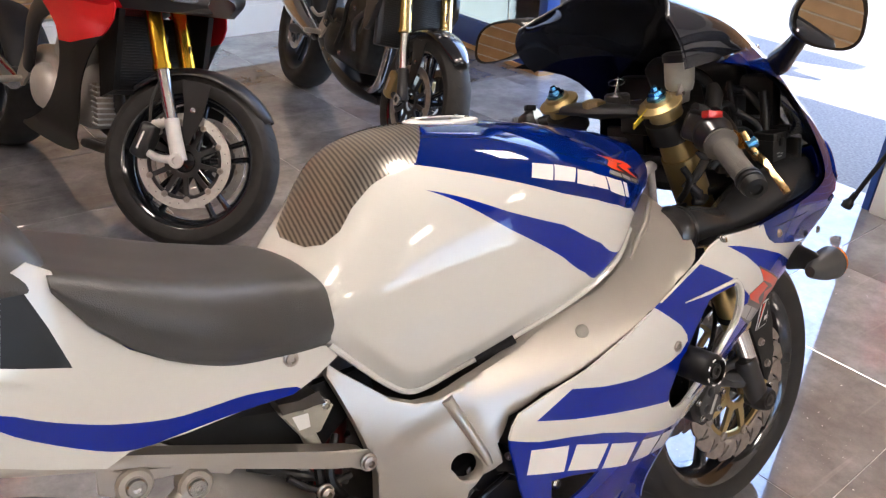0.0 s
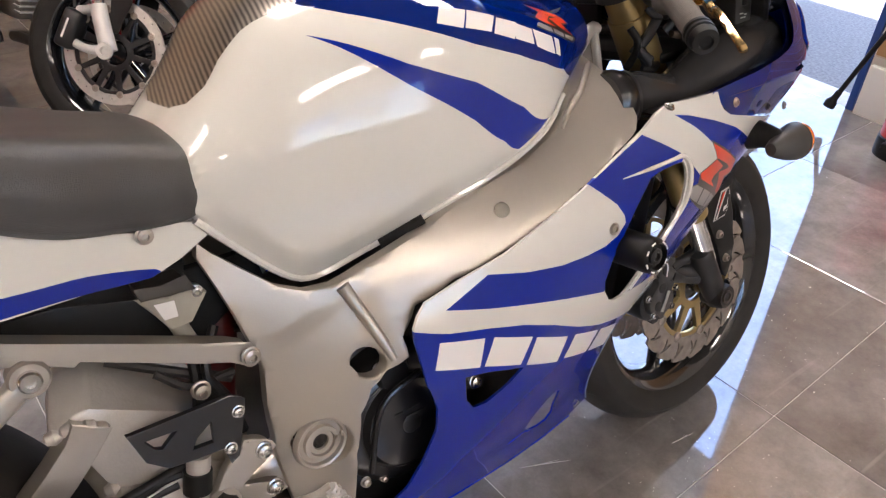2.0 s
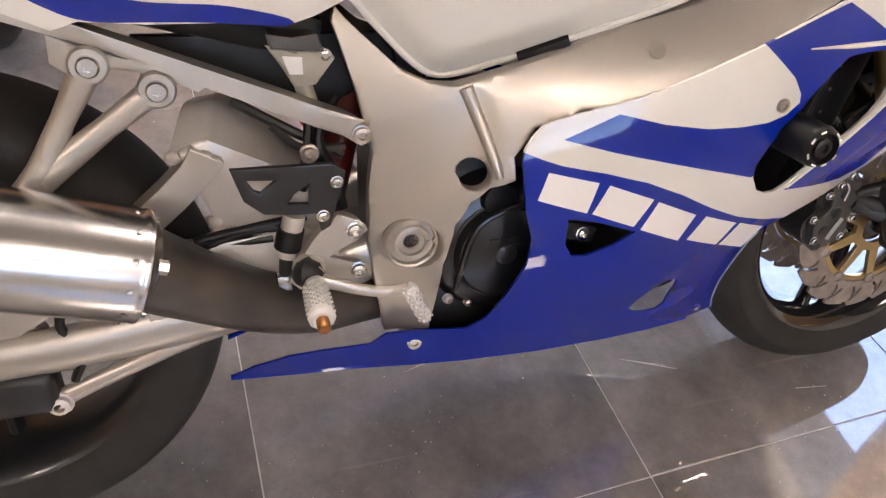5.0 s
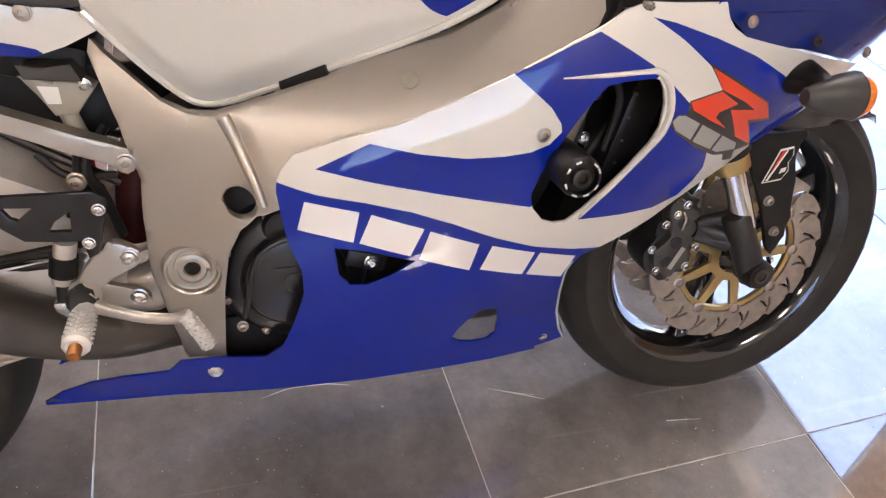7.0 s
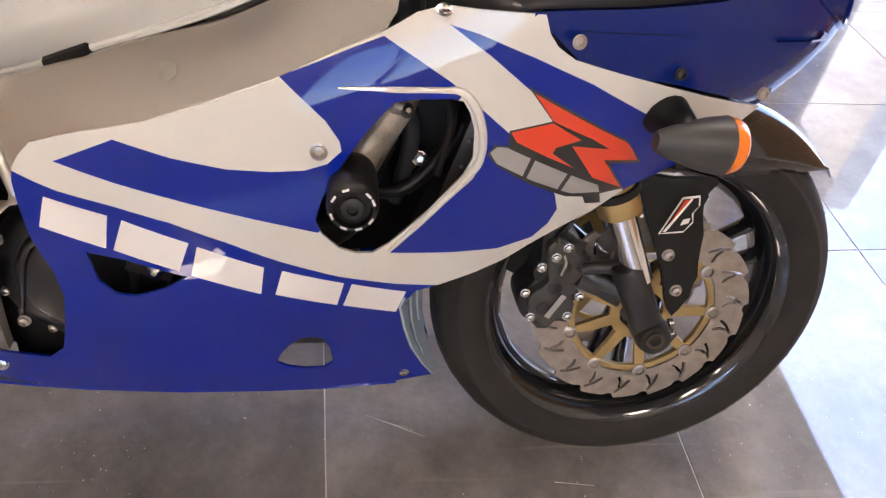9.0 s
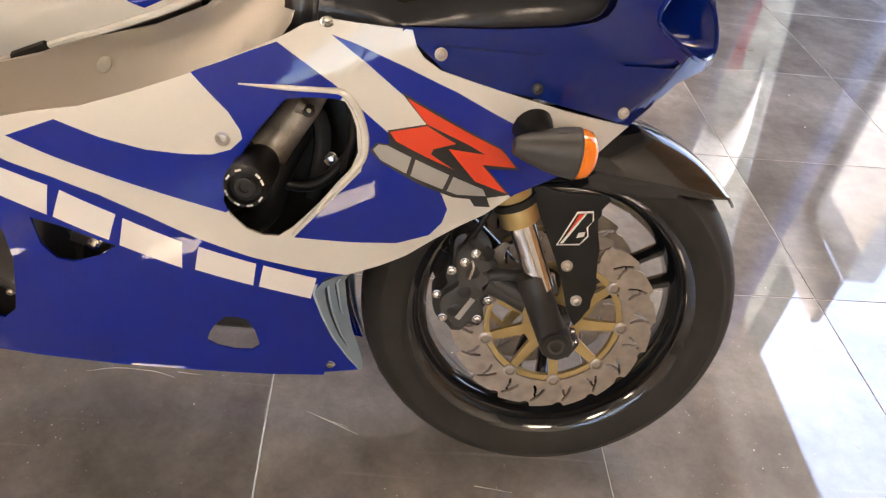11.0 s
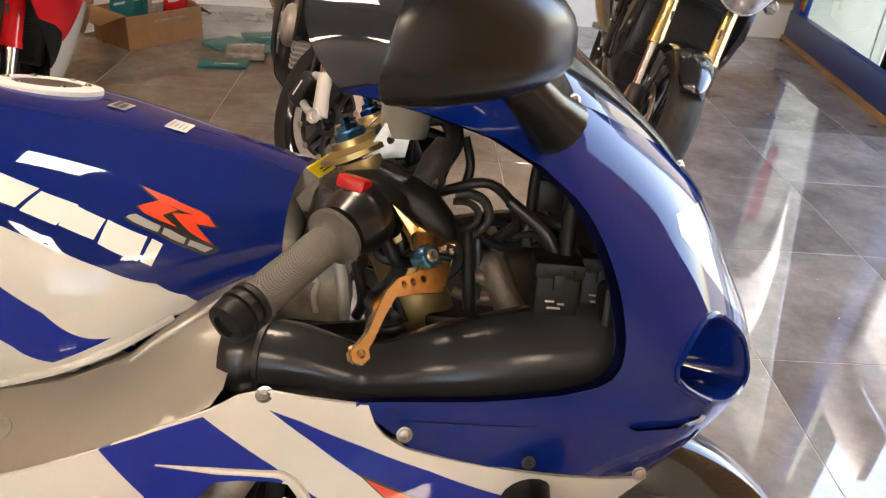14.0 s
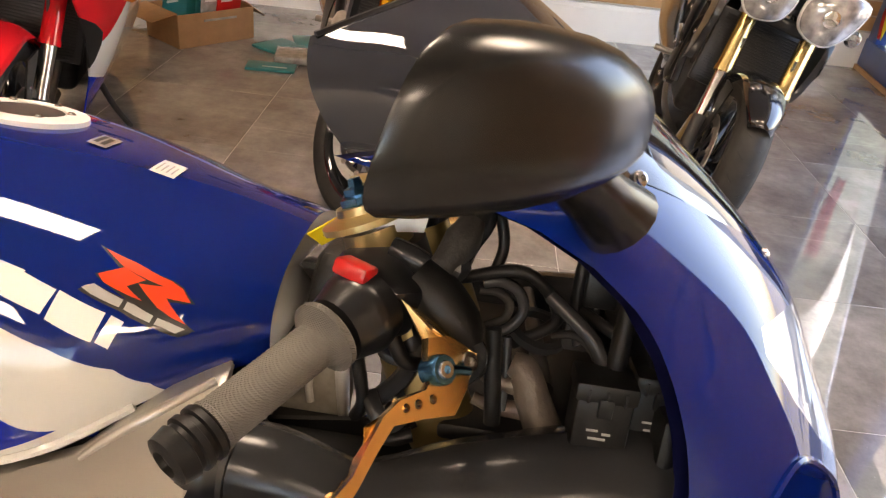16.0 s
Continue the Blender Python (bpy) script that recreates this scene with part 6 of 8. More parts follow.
# headstock casting between the spar and the fork; brown web colour paints the shade between ribs
part("headstock", plate(smooth_poly([(0.300, 0.748), (0.327, 0.778), (0.360, 0.810), (0.384, 0.832), (0.398, 0.826), (0.402, 0.800), (0.400, 0.745), (0.360, 0.730), (0.320, 0.735)], 2), -0.098, -0.080, (), 0.004), M_BRACK, bike, "cast headstock web, coloured brown for the shade between its ribs")
flipped(bpy.data.objects["headstock"])
for pts, r in (([(0.300, -0.108, 0.752), (0.327, -0.106, 0.779), (0.357, -0.105, 0.808), (0.384, -0.104, 0.832), (0.396, -0.103, 0.829)], 0.0085), ([(0.388, -0.104, 0.829), (0.393, -0.104, 0.800), (0.397, -0.104, 0.770), (0.400, -0.104, 0.748)], [0.007, 0.0065, 0.006, 0.005]), ([(0.352, -0.101, 0.785), (0.360, -0.101, 0.793), (0.369, -0.101, 0.789), (0.366, -0.101, 0.775), (0.369, -0.101, 0.757)], 0.0035)):
    flipped(part("headstock_rib", tube(pts, r, 10, 4), M_ALUR, bike))
part("headstock_web", box(0.05, 0.12, 0.16, 0.012, (0.365, 0, 0.80), 2, m=Matrix.Rotation(0.2, 4, "Y")), M_DARKMET, bike, "cast aluminium steering head")
part("airbox", box(0.16, 0.15, 0.08, 0.02, (0.30, 0, 0.76), 3), M_BLACK, bike, "black airbox lid")
bm = bmesh.new()
g = []
for i in range(13):
    x = 0.34 + 0.36 * i / 12
    yo = -fair(min(x, 0.60), 0.74)[1] - 0.004 if x < 0.60 else 0.252 - 0.30 * (x - 0.60)
    g.append([bm.verts.new((x, -yy, 0.735 + 0.012 * k / 3)) for k, yy in enumerate((yo, yo * 0.8, yo * 0.6, 0.10))])
for A, B in zip(g, g[1:]):
    for k in range(3):
        bm.faces.new((A[k], A[k + 1], B[k + 1], B[k]))
flipped(part("inner_cowl_panel", bm, M_BLACK, bike, "black inner cowl panel"))
part("inner_panel", plate([(0.300, 0.742), (0.420, 0.760), (0.640, 0.760), (0.640, 0.66), (0.46, 0.64), (0.30, 0.69)], -0.125, -0.118, (), 0.0), M_BLACK, bike, "black inner fairing panel")
# cables and dark cockpit parts
for pts, r in ((((0.480, -0.140, 0.900), (0.530, -0.150, 0.915), (0.560, -0.140, 0.880), (0.530, -0.130, 0.850)), 0.005),
               (((0.430, -0.170, 0.880), (0.450, -0.180, 0.845), (0.470, -0.160, 0.840)), 0.006), (((0.430, -0.09, 0.90), (0.44, -0.13, 0.83), (0.46, -0.14, 0.77)), 0.007)):
    part("cable", tube(pts, r, 10, 6), M_BLACK, bike, "black cable")
for pts, r in ((((0.440, -0.155, 0.870), (0.455, -0.165, 0.850), (0.450, -0.155, 0.820), (0.43, -0.14, 0.79)), 0.008),
               (((0.475, -0.175, 0.880), (0.500, -0.180, 0.865), (0.505, -0.165, 0.840), (0.485, -0.15, 0.815)), 0.0065), (((0.55, -0.15, 0.90), (0.585, -0.165, 0.875), (0.60, -0.17, 0.845)), 0.006), (((0.60, -0.13, 0.93), (0.63, -0.15, 0.89), (0.64, -0.16, 0.85)), 0.008),
               (((0.42, -0.10, 0.935), (0.45, -0.115, 0.955), (0.49, -0.10, 0.945), (0.50, -0.06, 0.93)), 0.005)):
    part("cable", tube(pts, r, 10, 6), M_TUBE, bike, "black cable")
part("boot", tube([(0.468, -0.168, 0.915), (0.480, -0.160, 0.935), (0.486, -0.152, 0.950)], [0.010, 0.014, 0.009], 14, 4), M_RUBBER, bike, "rubber hose boot")
part("switch_housing", box(0.058, 0.050, 0.046, 0.010, m=Matrix.Translation((0.424, -0.178, 0.893)) @ Matrix.Rotation(-0.98, 4, "Z") @ Matrix.Rotation(0.35, 4, "Y")), M_GLOSSK, bike, "black switch housing")
part("instrument_pod", box(0.05, 0.20, 0.08, 0.018, (0, 0, 0), 3, m=Matrix.Translation((0.635, -0.01, 0.945)) @ Matrix.Rotation(-0.5, 4, "Y")), M_BLACK, bike, "black instrument pod")
for x, y, z, sx in ((0.594, -0.188, 0.832, 0.040), (0.636, -0.168, 0.834, 0.036)):
    f = part("fuse_box", box(sx, 0.036, 0.048, 0.004, (x, y, z)), M_BLACK, bike, "scuffed black fuse box")
    part("fuse_lid", box(sx + 0.004, 0.040, 0.014, 0.003, (x, y, z + 0.022)), M_BLACK, f)
    for k in range(3):
        part("lid_rib", box(0.002, 0.042, 0.010, 0.0005, (x + (k - 1) * sx * 0.32, y, z + 0.020)), M_BLACK, f)
    for dx, dz, w in ((-0.006, -0.006, 0.008), (0.004, -0.008, 0.006), (-0.002, -0.012, 0.012)):
        part("fuse_scuff", box(w, 0.0006, 0.0016, 0, (x + dx, y - 0.0184, z + dz)), M_SILVERD, f)
    part("fuse_latch", box(0.010, 0.005, 0.014, 0.001, (x, y - 0.019, z + 0.012)), M_BLACK, f)
cast = part("stay_casting", tube([(0.530, -0.150, 0.842), (0.540, -0.152, 0.838), (0.550, -0.155, 0.818), (0.562, -0.158, 0.795), (0.570, -0.160, 0.782)], [0.009, 0.013, 0.014, 0.015, 0.016], 14, 4), M_STAIN, bike, "brown stained cast fairing stay")
part("stay_arm", tube([(0.508, -0.148, 0.832), (0.520, -0.150, 0.826), (0.538, -0.152, 0.826)], [0.006, 0.007, 0.009], 10, 3), M_STAIN, cast)
part("stay_arm", tube([(0.505, -0.148, 0.808), (0.522, -0.150, 0.804), (0.548, -0.154, 0.806)], [0.005, 0.006, 0.008], 10, 3), M_STAIN, cast)
part("stay_bolt", bolt((0.566, -0.172, 0.790), (0.2, -0.8, 0.5), 0.008, 0.008), M_DARKMET, cast)
# brake master cylinder, its boot and hoses
mcyl = part("master_cylinder", tube([(0.450, -0.168, 0.905), (0.466, -0.172, 0.895), (0.484, -0.176, 0.876), (0.492, -0.180, 0.862)], [0.017, 0.021, 0.020, 0.015], 16, 4), M_BLACK, bike, "black brake master cylinder")
part("banjo", lathe([(0.012, -0.004), (0.013, 0.0), (0.013, 0.010), (0.009, 0.014), (0, 0.015)], 6, "z"), M_SATINK, mcyl, "", pose(0.474, -0.160, 0.912, 20, 20, 0))
part("reservoir_elbow", tube([(0.430, -0.160, 0.922), (0.444, -0.162, 0.918), (0.460, -0.162, 0.910)], [0.009, 0.010, 0.010], 12, 3), M_TUBE, mcyl)
part("lever_perch_plate", plate([(0.452, 0.894), (0.470, 0.884), (0.488, 0.872), (0.498, 0.868), (0.496, 0.852), (0.478, 0.852), (0.466, 0.866)], -0.206, -0.196, (), 0.003), M_GOLDB, bike, "gold anodised lever perch")
part("clamp_tab", plate([(0.432, 0.872), (0.446, 0.880), (0.452, 0.862), (0.440, 0.852)], -0.172, -0.166, (), 0.002), M_GOLD, bike, "gold clamp tab")
for pts, r, m_ in ((((0.478, -0.158, 0.912), (0.484, -0.150, 0.930), (0.494, -0.140, 0.950), (0.486, -0.120, 0.968), (0.462, -0.112, 0.966)), 0.0095, M_TUBE),
                   (((0.500, -0.142, 0.900), (0.514, -0.140, 0.902), (0.528, -0.138, 0.895), (0.533, -0.138, 0.880), (0.524, -0.140, 0.866), (0.508, -0.142, 0.860)), 0.0048, M_TUBE),
                   (((0.498, -0.142, 0.894), (0.512, -0.142, 0.894), (0.522, -0.140, 0.886), (0.520, -0.140, 0.874), (0.506, -0.142, 0.866)), 0.0035, M_RUBBER),
                   (((0.505, -0.120, 0.952), (0.512, -0.122, 0.925), (0.506, -0.130, 0.900)), 0.0045, M_BLACK),
                   (((0.512, -0.155, 0.870), (0.516, -0.158, 0.840), (0.520, -0.160, 0.812), (0.522, -0.160, 0.795)), 0.0065, M_BLACK),
                   (((0.524, -0.148, 0.862), (0.527, -0.152, 0.835), (0.528, -0.156, 0.805)), 0.0035, M_TUBE),
                   (((0.430, -0.165, 0.855), (0.436, -0.172, 0.845), (0.452, -0.172, 0.842), (0.462, -0.166, 0.850)), 0.0058, M_TUBE),
                   (((0.412, -0.150, 0.830), (0.418, -0.158, 0.812), (0.420, -0.150, 0.790), (0.414, -0.140, 0.772)), 0.0055, M_BLACK),
                   (((0.424, -0.150, 0.800), (0.434, -0.160, 0.786), (0.444, -0.156, 0.776), (0.452, -0.150, 0.782)), 0.0075, M_TUBE),
                   (((0.432, -0.154, 0.770), (0.446, -0.160, 0.768), (0.462, -0.156, 0.772)), 0.0060, M_BLACK),
                   (((0.578, -0.120, 0.945), (0.574, -0.126, 0.915), (0.574, -0.130, 0.880), (0.580, -0.140, 0.860)), 0.0055, M_BLACK),
                   (((0.588, -0.110, 0.940), (0.590, -0.125, 0.905), (0.586, -0.135, 0.870)), 0.0045, M_TUBE),
                   (((0.606, -0.165, 0.925), (0.604, -0.170, 0.895), (0.603, -0.172, 0.856)), 0.0075, M_BLACK),
                   (((0.560, -0.13, 0.862), (0.575, -0.14, 0.868), (0.588, -0.15, 0.862), (0.596, -0.155, 0.850)), 0.0035, M_TUBE)):
    part("cockpit_hose", tube(pts, r, 10, 6), m_, bike, "black cockpit hose")
for a, b_, r in (((0.575, -0.118, 0.935), (0.612, -0.130, 0.925), 0.006), ((0.575, -0.125, 0.885), (0.606, -0.165, 0.880), 0.005), ((0.56, 0.15, 0.80), (0.565, -0.10, 0.80), 0.008)):
    part("fairing_stay", rod(a, b_, r, 12), M_SATINK, bike, "black tubular fairing stay")
part("relay", box(0.026, 0.018, 0.030, 0.003, (0.590, -0.128, 0.905), 2), M_BLACK, bike, "black relay")
part("relay", box(0.022, 0.016, 0.024, 0.003, (0.578, -0.128, 0.865), 2), M_SATINK, bike, "black relay")
part("instrument_ring", lathe([(0.020, 0), (0.024, 0.002), (0.024, 0.008), (0.018, 0.009), (0.018, 0.002)], 28, "z", closed=True), M_SATINK, bike, "black rubber grommet", pose(0.548, -0.120, 0.856, 20, 10, 0))
part("cowl_shelf", box(0.24, 0.30, 0.016, 0.006, (0.60, 0, 0.775), 2), M_BLACK, bike, "black inner cowl shelf")
for side in (-1, 1):
    S = lambda p: (p[0], p[1] * -side, p[2])
    t_ = part("intake_tube", tube([S((0.316, -0.196, 0.750)), S((0.365, -0.199, 0.749)), S((0.425, -0.202, 0.737)), S((0.461, -0.202, 0.742)), S((0.508, -0.200, 0.753)), S((0.580, -0.193, 0.766)), S((0.655, -0.180, 0.774))], [0.034, 0.034, 0.030, 0.035, 0.043, 0.048, 0.050], 24, 6, flat=1.0), M_TUBE, bike, "black moulded intake tube")
    part("tube_collar", tube([S((0.308, -0.194, 0.750)), S((0.318, -0.195, 0.750)), S((0.328, -0.196, 0.750)), S((0.338, -0.197, 0.750))], [0.038, 0.042, 0.042, 0.037], 24, 3), M_GLOSSK, t_, "rubber collar")
    part("collar_clip", tube([S((0.341, -0.197, 0.750)), S((0.346, -0.198, 0.750))], [0.0375, 0.0375], 24, 1), M_SATINK, t_)
for p in ((0.471, -0.281, 0.728), (0.687, -0.224, 0.673)):
    part("fairing_screw", bolt(p, (0.15, -1, 0.1), 0.0055, 0.003), M_DISC, bike)
part("fairing_screw", bolt((0.578, -0.262, 0.699), (0.15, -1, 0.1), 0.005, 0.003), M_SATINK, bike)
part("fairing_screw", bolt((0.353, -0.264, 0.745), (0, -0.6, 0.8), 0.006, 0.003), M_STEEL, bike)
part("fairing_screw", bolt((-0.026, -0.218, 0.579), (0, -1, 0), 0.006, 0.003), M_SATINK, bike)
part("fairing_screw", bolt((0.246, fair(0.246, 0.611)[1], 0.611), (0, -1, 0), 0.0068, 0.003), M_DISC, bike)
part("fairing_screw", bolt((0.358, fair(0.358, 0.195)[1], 0.195), (0, -1, -0.3), 0.006, 0.004), M_STEEL, bike)
part("fairing_screw", bolt((-0.142, fair(-0.142, 0.272)[1], 0.272), (0, -1, 0.2), 0.008, 0.004), M_STEEL, bike)

# crash protector and indicator
for side in (-1, 1):
    S = lambda p: (p[0], p[1] * -side, p[2])
    prot = part("crash_protector", lathe([(0.016, 0.14), (0.018, 0.05), (0.023, 0.042), (0.0245, 0.03), (0.0245, -0.030), (0.023, -0.037), (0.018, -0.041), (0.0165, -0.034), (0.0, -0.034)], 36, "y", m=Matrix.Scale(-side, 4, (0, 1, 0))), M_BLACK, bike, "black nylon crash protector", pose(0.278, side * 0.268, 0.573))
    part("protector_bolt", lathe([(0.011, 0), (0.011, 0.005), (0.009, 0.006), (0.006, 0.006), (0.005, 0.002), (0, 0.002)], 24, "y", m=Matrix.Scale(side, 4, (0, 1, 0))), M_DARKMET, prot, "", pose(0, side * 0.034, 0))
    for k in (0.4, 0.8, 1.9, 2.6, 3.5, 4.3, 5.0, 5.7):
        part("protector_mark", box(0.0065, 0.001, 0.0022, 0, m=Matrix.Rotation(-k + 1.57, 4, "Y")), M_DECAL, prot, "", pose(0.0203 * math.cos(k), side * 0.0398, 0.0203 * math.sin(k)))
    d = (Vector(S((0.640, -0.276, 0.636))) - Vector(S((0.552, -0.280, 0.640)))).normalized()
    ind = part("indicator", lathe([(0.0, 0.002), (0.0085, 0.003), (0.0115, 0.008), (0.0160, 0.022), (0.0208, 0.038), (0.0250, 0.056), (0.0268, 0.070), (0.0268, 0.074)], 24, "z"), M_GREYP, bike, "dark grey indicator with orange lens", Matrix.Translation(S((0.556, -0.284, 0.641))) @ d.to_track_quat("Z", "Y").to_matrix().to_4x4() @ Matrix.Diagonal((0.98, 1.06, 0.96, 1)))
    part("indicator_lens", lathe([(0.0265, 0.0742), (0.0262, 0.081), (0.0240, 0.089), (0.0175, 0.095), (0, 0.098)], 24, "z"), M_ORANGE, ind, "ribbed orange lens")
    part("indicator_stalk", tube([S((0.580, -0.232, 0.652)), S((0.584, -0.255, 0.650)), S((0.590, -0.280, 0.642))], [0.024, 0.018, 0.014], 16, 3), M_BLACK, ind, "", ind.matrix_basis.inverted())
    part("lens_divider", lathe([(0.0267, 0.0725), (0.0274, 0.0735), (0.0274, 0.0752), (0.0264, 0.0760)], 24, "z"), M_GREYP, ind)
    for k in range(5):
        part("lens_rib", tube([((0.0262 - 0.0004 * k * k) * math.cos(a), (0.0262 - 0.0004 * k * k) * math.sin(a), 0.0785 + 0.0026 * k) for a in (i * 0.5236 for i in range(13))], 0.0006, 5, 1), M_ORANGE, ind)

# ---- engine and rear end ----
eng = part("engine", box(0.46, 0.22, 0.30, 0.03, (0.06, 0.0, 0.41), 3), M_DARKMET, bike, "black engine block")
part("sump", box(0.29, 0.24, 0.13, 0.02, (0.005, 0.0, 0.272), 2), M_BLACK, eng, "black engine sump")
part("radiator", box(0.05, 0.34, 0.26, 0.01, (0.40, 0, 0.53), 2, m=Matrix.Rotation(0.3, 4, "Y")), M_SATINK, bike, "black radiator")
cov = part("clutch_cover", lathe([(0.0, -0.030), (0.045, -0.030), (0.060, -0.026), (0.066, -0.016), (0.082, -0.012), (0.092, -0.006), (0.096, 0.004), (0.096, 0.05)], 48, "y"), M_GLOSSK, eng, "black clutch cover", pose(-0.030, -0.140, 0.405))
part("cover_mark", box(0.030, 0.001, 0.008, 0, (-0.022, -0.1705, 0.415)), M_SATINK, eng)
for k in range(8):
    a = 0.3 + k * math.pi / 4
    part("cover_bolt", bolt((-0.030 + 0.088 * math.cos(a), -0.147, 0.405 + 0.088 * math.sin(a)), (0, -1, 0), 0.0050, 0.006), M_DISC, cov, "", Matrix.Translation((0.030, 0.140, -0.405)))
for k, (x, z) in enumerate(((0.052, 0.470), (0.058, 0.345), (-0.100, 0.340), (-0.118, 0.430))):
    part("cover_bolt", bolt((x, -0.152, z), (0, -1, 0), 0.006, 0.006), M_DISC, eng)
part("cover_ring", lathe([(0.0655, -0.0170), (0.0675, -0.0185), (0.0700, -0.0170), (0.0690, -0.0150)], 48, "y", closed=True), M_SATINK, cov)
part("cover_boss", lathe([(0.0, -0.0315), (0.012, -0.0315), (0.014, -0.030)], 24, "y"), M_SATINK, cov)
for k in range(3):
    part("cover_print", box(0.011, 0.001, 0.004, 0, (-0.018 + 0.013 * k, -0.031, 0.022)), M_SATINK, cov)
part("cover_rib", tube([(-0.095, -0.165, 0.36), (-0.07, -0.172, 0.45), (-0.01, -0.172, 0.475)], 0.004, 8, 4), M_GLOSSK, eng)
part("oil_filler", lathe([(0.022, 0.01), (0.024, -0.006), (0.020, -0.012), (0.0, -0.012)], 20, "y"), M_GLOSSK, eng, "", pose(-0.040, -0.150, 0.478))
part("coolant_hose", tube([(0.30, -0.12, 0.64), (0.31, -0.15, 0.60), (0.29, -0.17, 0.55), (0.27, -0.15, 0.48), (0.22, -0.13, 0.44)], 0.020, 14, 5), M_BLACK, bike, "black coolant hose")
for pts, r, m_ in ((((0.24, -0.155, 0.70), (0.30, -0.165, 0.66), (0.34, -0.15, 0.60), (0.33, -0.13, 0.50)), 0.012, M_TUBE), (((0.22, -0.16, 0.60), (0.28, -0.175, 0.54), (0.34, -0.16, 0.53), (0.40, -0.15, 0.60)), 0.008, M_BLACK),
                   (((0.36, -0.17, 0.66), (0.38, -0.18, 0.62), (0.37, -0.17, 0.55)), 0.005, M_RUBBER)):
    part("vent_hose", tube(pts, r, 10, 5), m_, bike, "black hose behind the vent")
for k in range(7):
    part("radiator_fin", box(0.004, 0.30, 0.004, 0, (0.372 + 0.006 * k, -0.02, 0.44 + 0.03 * k)), M_DISC, bike)
part("inner_shroud", plate([(0.185, 0.73), (0.43, 0.73), (0.45, 0.60), (0.40, 0.42), (0.24, 0.42), (0.185, 0.52)], -0.108, -0.102, (), 0), M_BLACK, bike, "black inner shroud behind the vent")
br = part("mount_bracket", tube([(0.340, -0.172, 0.660), (0.324, -0.188, 0.638), (0.304, -0.198, 0.610), (0.284, -0.208, 0.580)], [0.014, 0.019, 0.021, 0.023], 14, 4, flat=0.8), M_BRACK, bike, "stained aluminium mounting bracket")
part("bracket_lug", tube([(0.318, -0.205, 0.640), (0.334, -0.208, 0.634)], [0.010, 0.007], 12, 1), M_BRACK, br)
part("bracket_bolt", bolt((0.330, -0.212, 0.636), (0.2, -1, 0.3), 0.006, 0.005), M_DARKMET, br)
part("vent_bolt", bolt((0.352, -0.150, 0.560), (0, -1, 0.2), 0.007, 0.006), M_STEEL, bike)
vb = part("lower_vent_bracket", box(0.050, 0.006, 0.022, 0.002, (0.058, -0.180, 0.432), m=Matrix.Rotation(0.3, 4, "Y")), M_SATINK, bike, "black bracket behind the lower vent")
part("vent_bolt", bolt((0.064, -0.184, 0.430), (0, -1, 0.2), 0.0075, 0.007), M_STEEL, vb)

bar = part("subframe", plate(SUB_RAIL, -0.137, -0.112, (), 0.005), M_ALU, bike, "aluminium rear subframe rail")
flipped(bar)
flipped(part("subframe_flange", plate(SUB_FLANGE, -0.128, -0.118, (), 0.003), M_ALU, bike))
part("frame_bolt", bolt((-0.204, -0.140, 0.568), r=0.0095, h=0.006), M_DISC, bike)
bm = tube([(-0.470, -0.126, 0.658), (-0.505, -0.127, 0.602), (-0.545, -0.128, 0.535), (-0.60, -0.13, 0.49)], [0.015, 0.012, 0.017, 0.014], 16, 4, flat=0.7)
tube([(-0.411, -0.126, 0.630), (-0.465, -0.127, 0.593), (-0.545, -0.128, 0.535)], [0.014, 0.0125, 0.016], 16, 4, bm=bm, flat=0.7)
for x, z in ((-0.411, 0.630), (-0.470, 0.658)):
    lathe([(0.0, 0.012), (0.019, 0.012), (0.0195, -0.006), (0.017, -0.009), (0.0, -0.009)], 28, "y", at=(x, -0.126, z), bm=bm)
hang = part("footpeg_hanger", bm, M_ALU, bike, "aluminium pillion peg hanger")
for x, z in ((-0.411, 0.630), (-0.470, 0.658)):
    part("hanger_bolt", lathe([(0.011, 0.002), (0.011, -0.005), (0.009, -0.007), (0.005, -0.007), (0.0045, -0.003), (0, -0.003)], 24, "y"), M_STEEL, hang, "", pose(x, -0.135, z))
part("inner_fender", plate(INNER_FENDER, -0.075, -0.06, (), 0.003), M_BLACK, bike, "black inner rear fender")
part("undertray", box(0.34, 0.16, 0.05, 0.01, (-0.40, 0.0, 0.70), m=Matrix.Rotation(0.25, 4, "Y")), M_BLACK, bike, "black undertray")
rs = part("rear_reservoir", plate([(-0.293, 0.660), (-0.2384, 0.6543), (-0.2253, 0.6461), (-0.2479, 0.6181), (-0.2714, 0.6171), (-0.2827, 0.6378)], -0.112, -0.080, (), 0.004), M_MILKY, bike, "milky rear brake fluid reservoir")
part("reservoir_lid", plate([(-0.2950, 0.6735), (-0.2463, 0.6720), (-0.2370, 0.6550), (-0.2940, 0.6600)], -0.116, -0.076, (), 0.003), M_PIPE, rs, "brown stained lid")
part("reservoir_window", plate([(-0.282, 0.652), (-0.262, 0.650), (-0.262, 0.632), (-0.276, 0.632)], -0.1135, -0.112, (), 0.0005), M_SKIRT, rs, "pale fluid window")
part("reservoir_neck", rod((-0.262, -0.096, 0.62), (-0.252, -0.096, 0.585), 0.010), M_MILKY, rs)
part("reservoir_hose", tube([(-0.255, -0.10, 0.59), (-0.262, -0.115, 0.54), (-0.275, -0.125, 0.50)], 0.007, 8, 4), M_BLACK, rs)
part("reservoir_screw", bolt((-0.236, -0.108, 0.650), r=0.006), M_STEEL, rs)
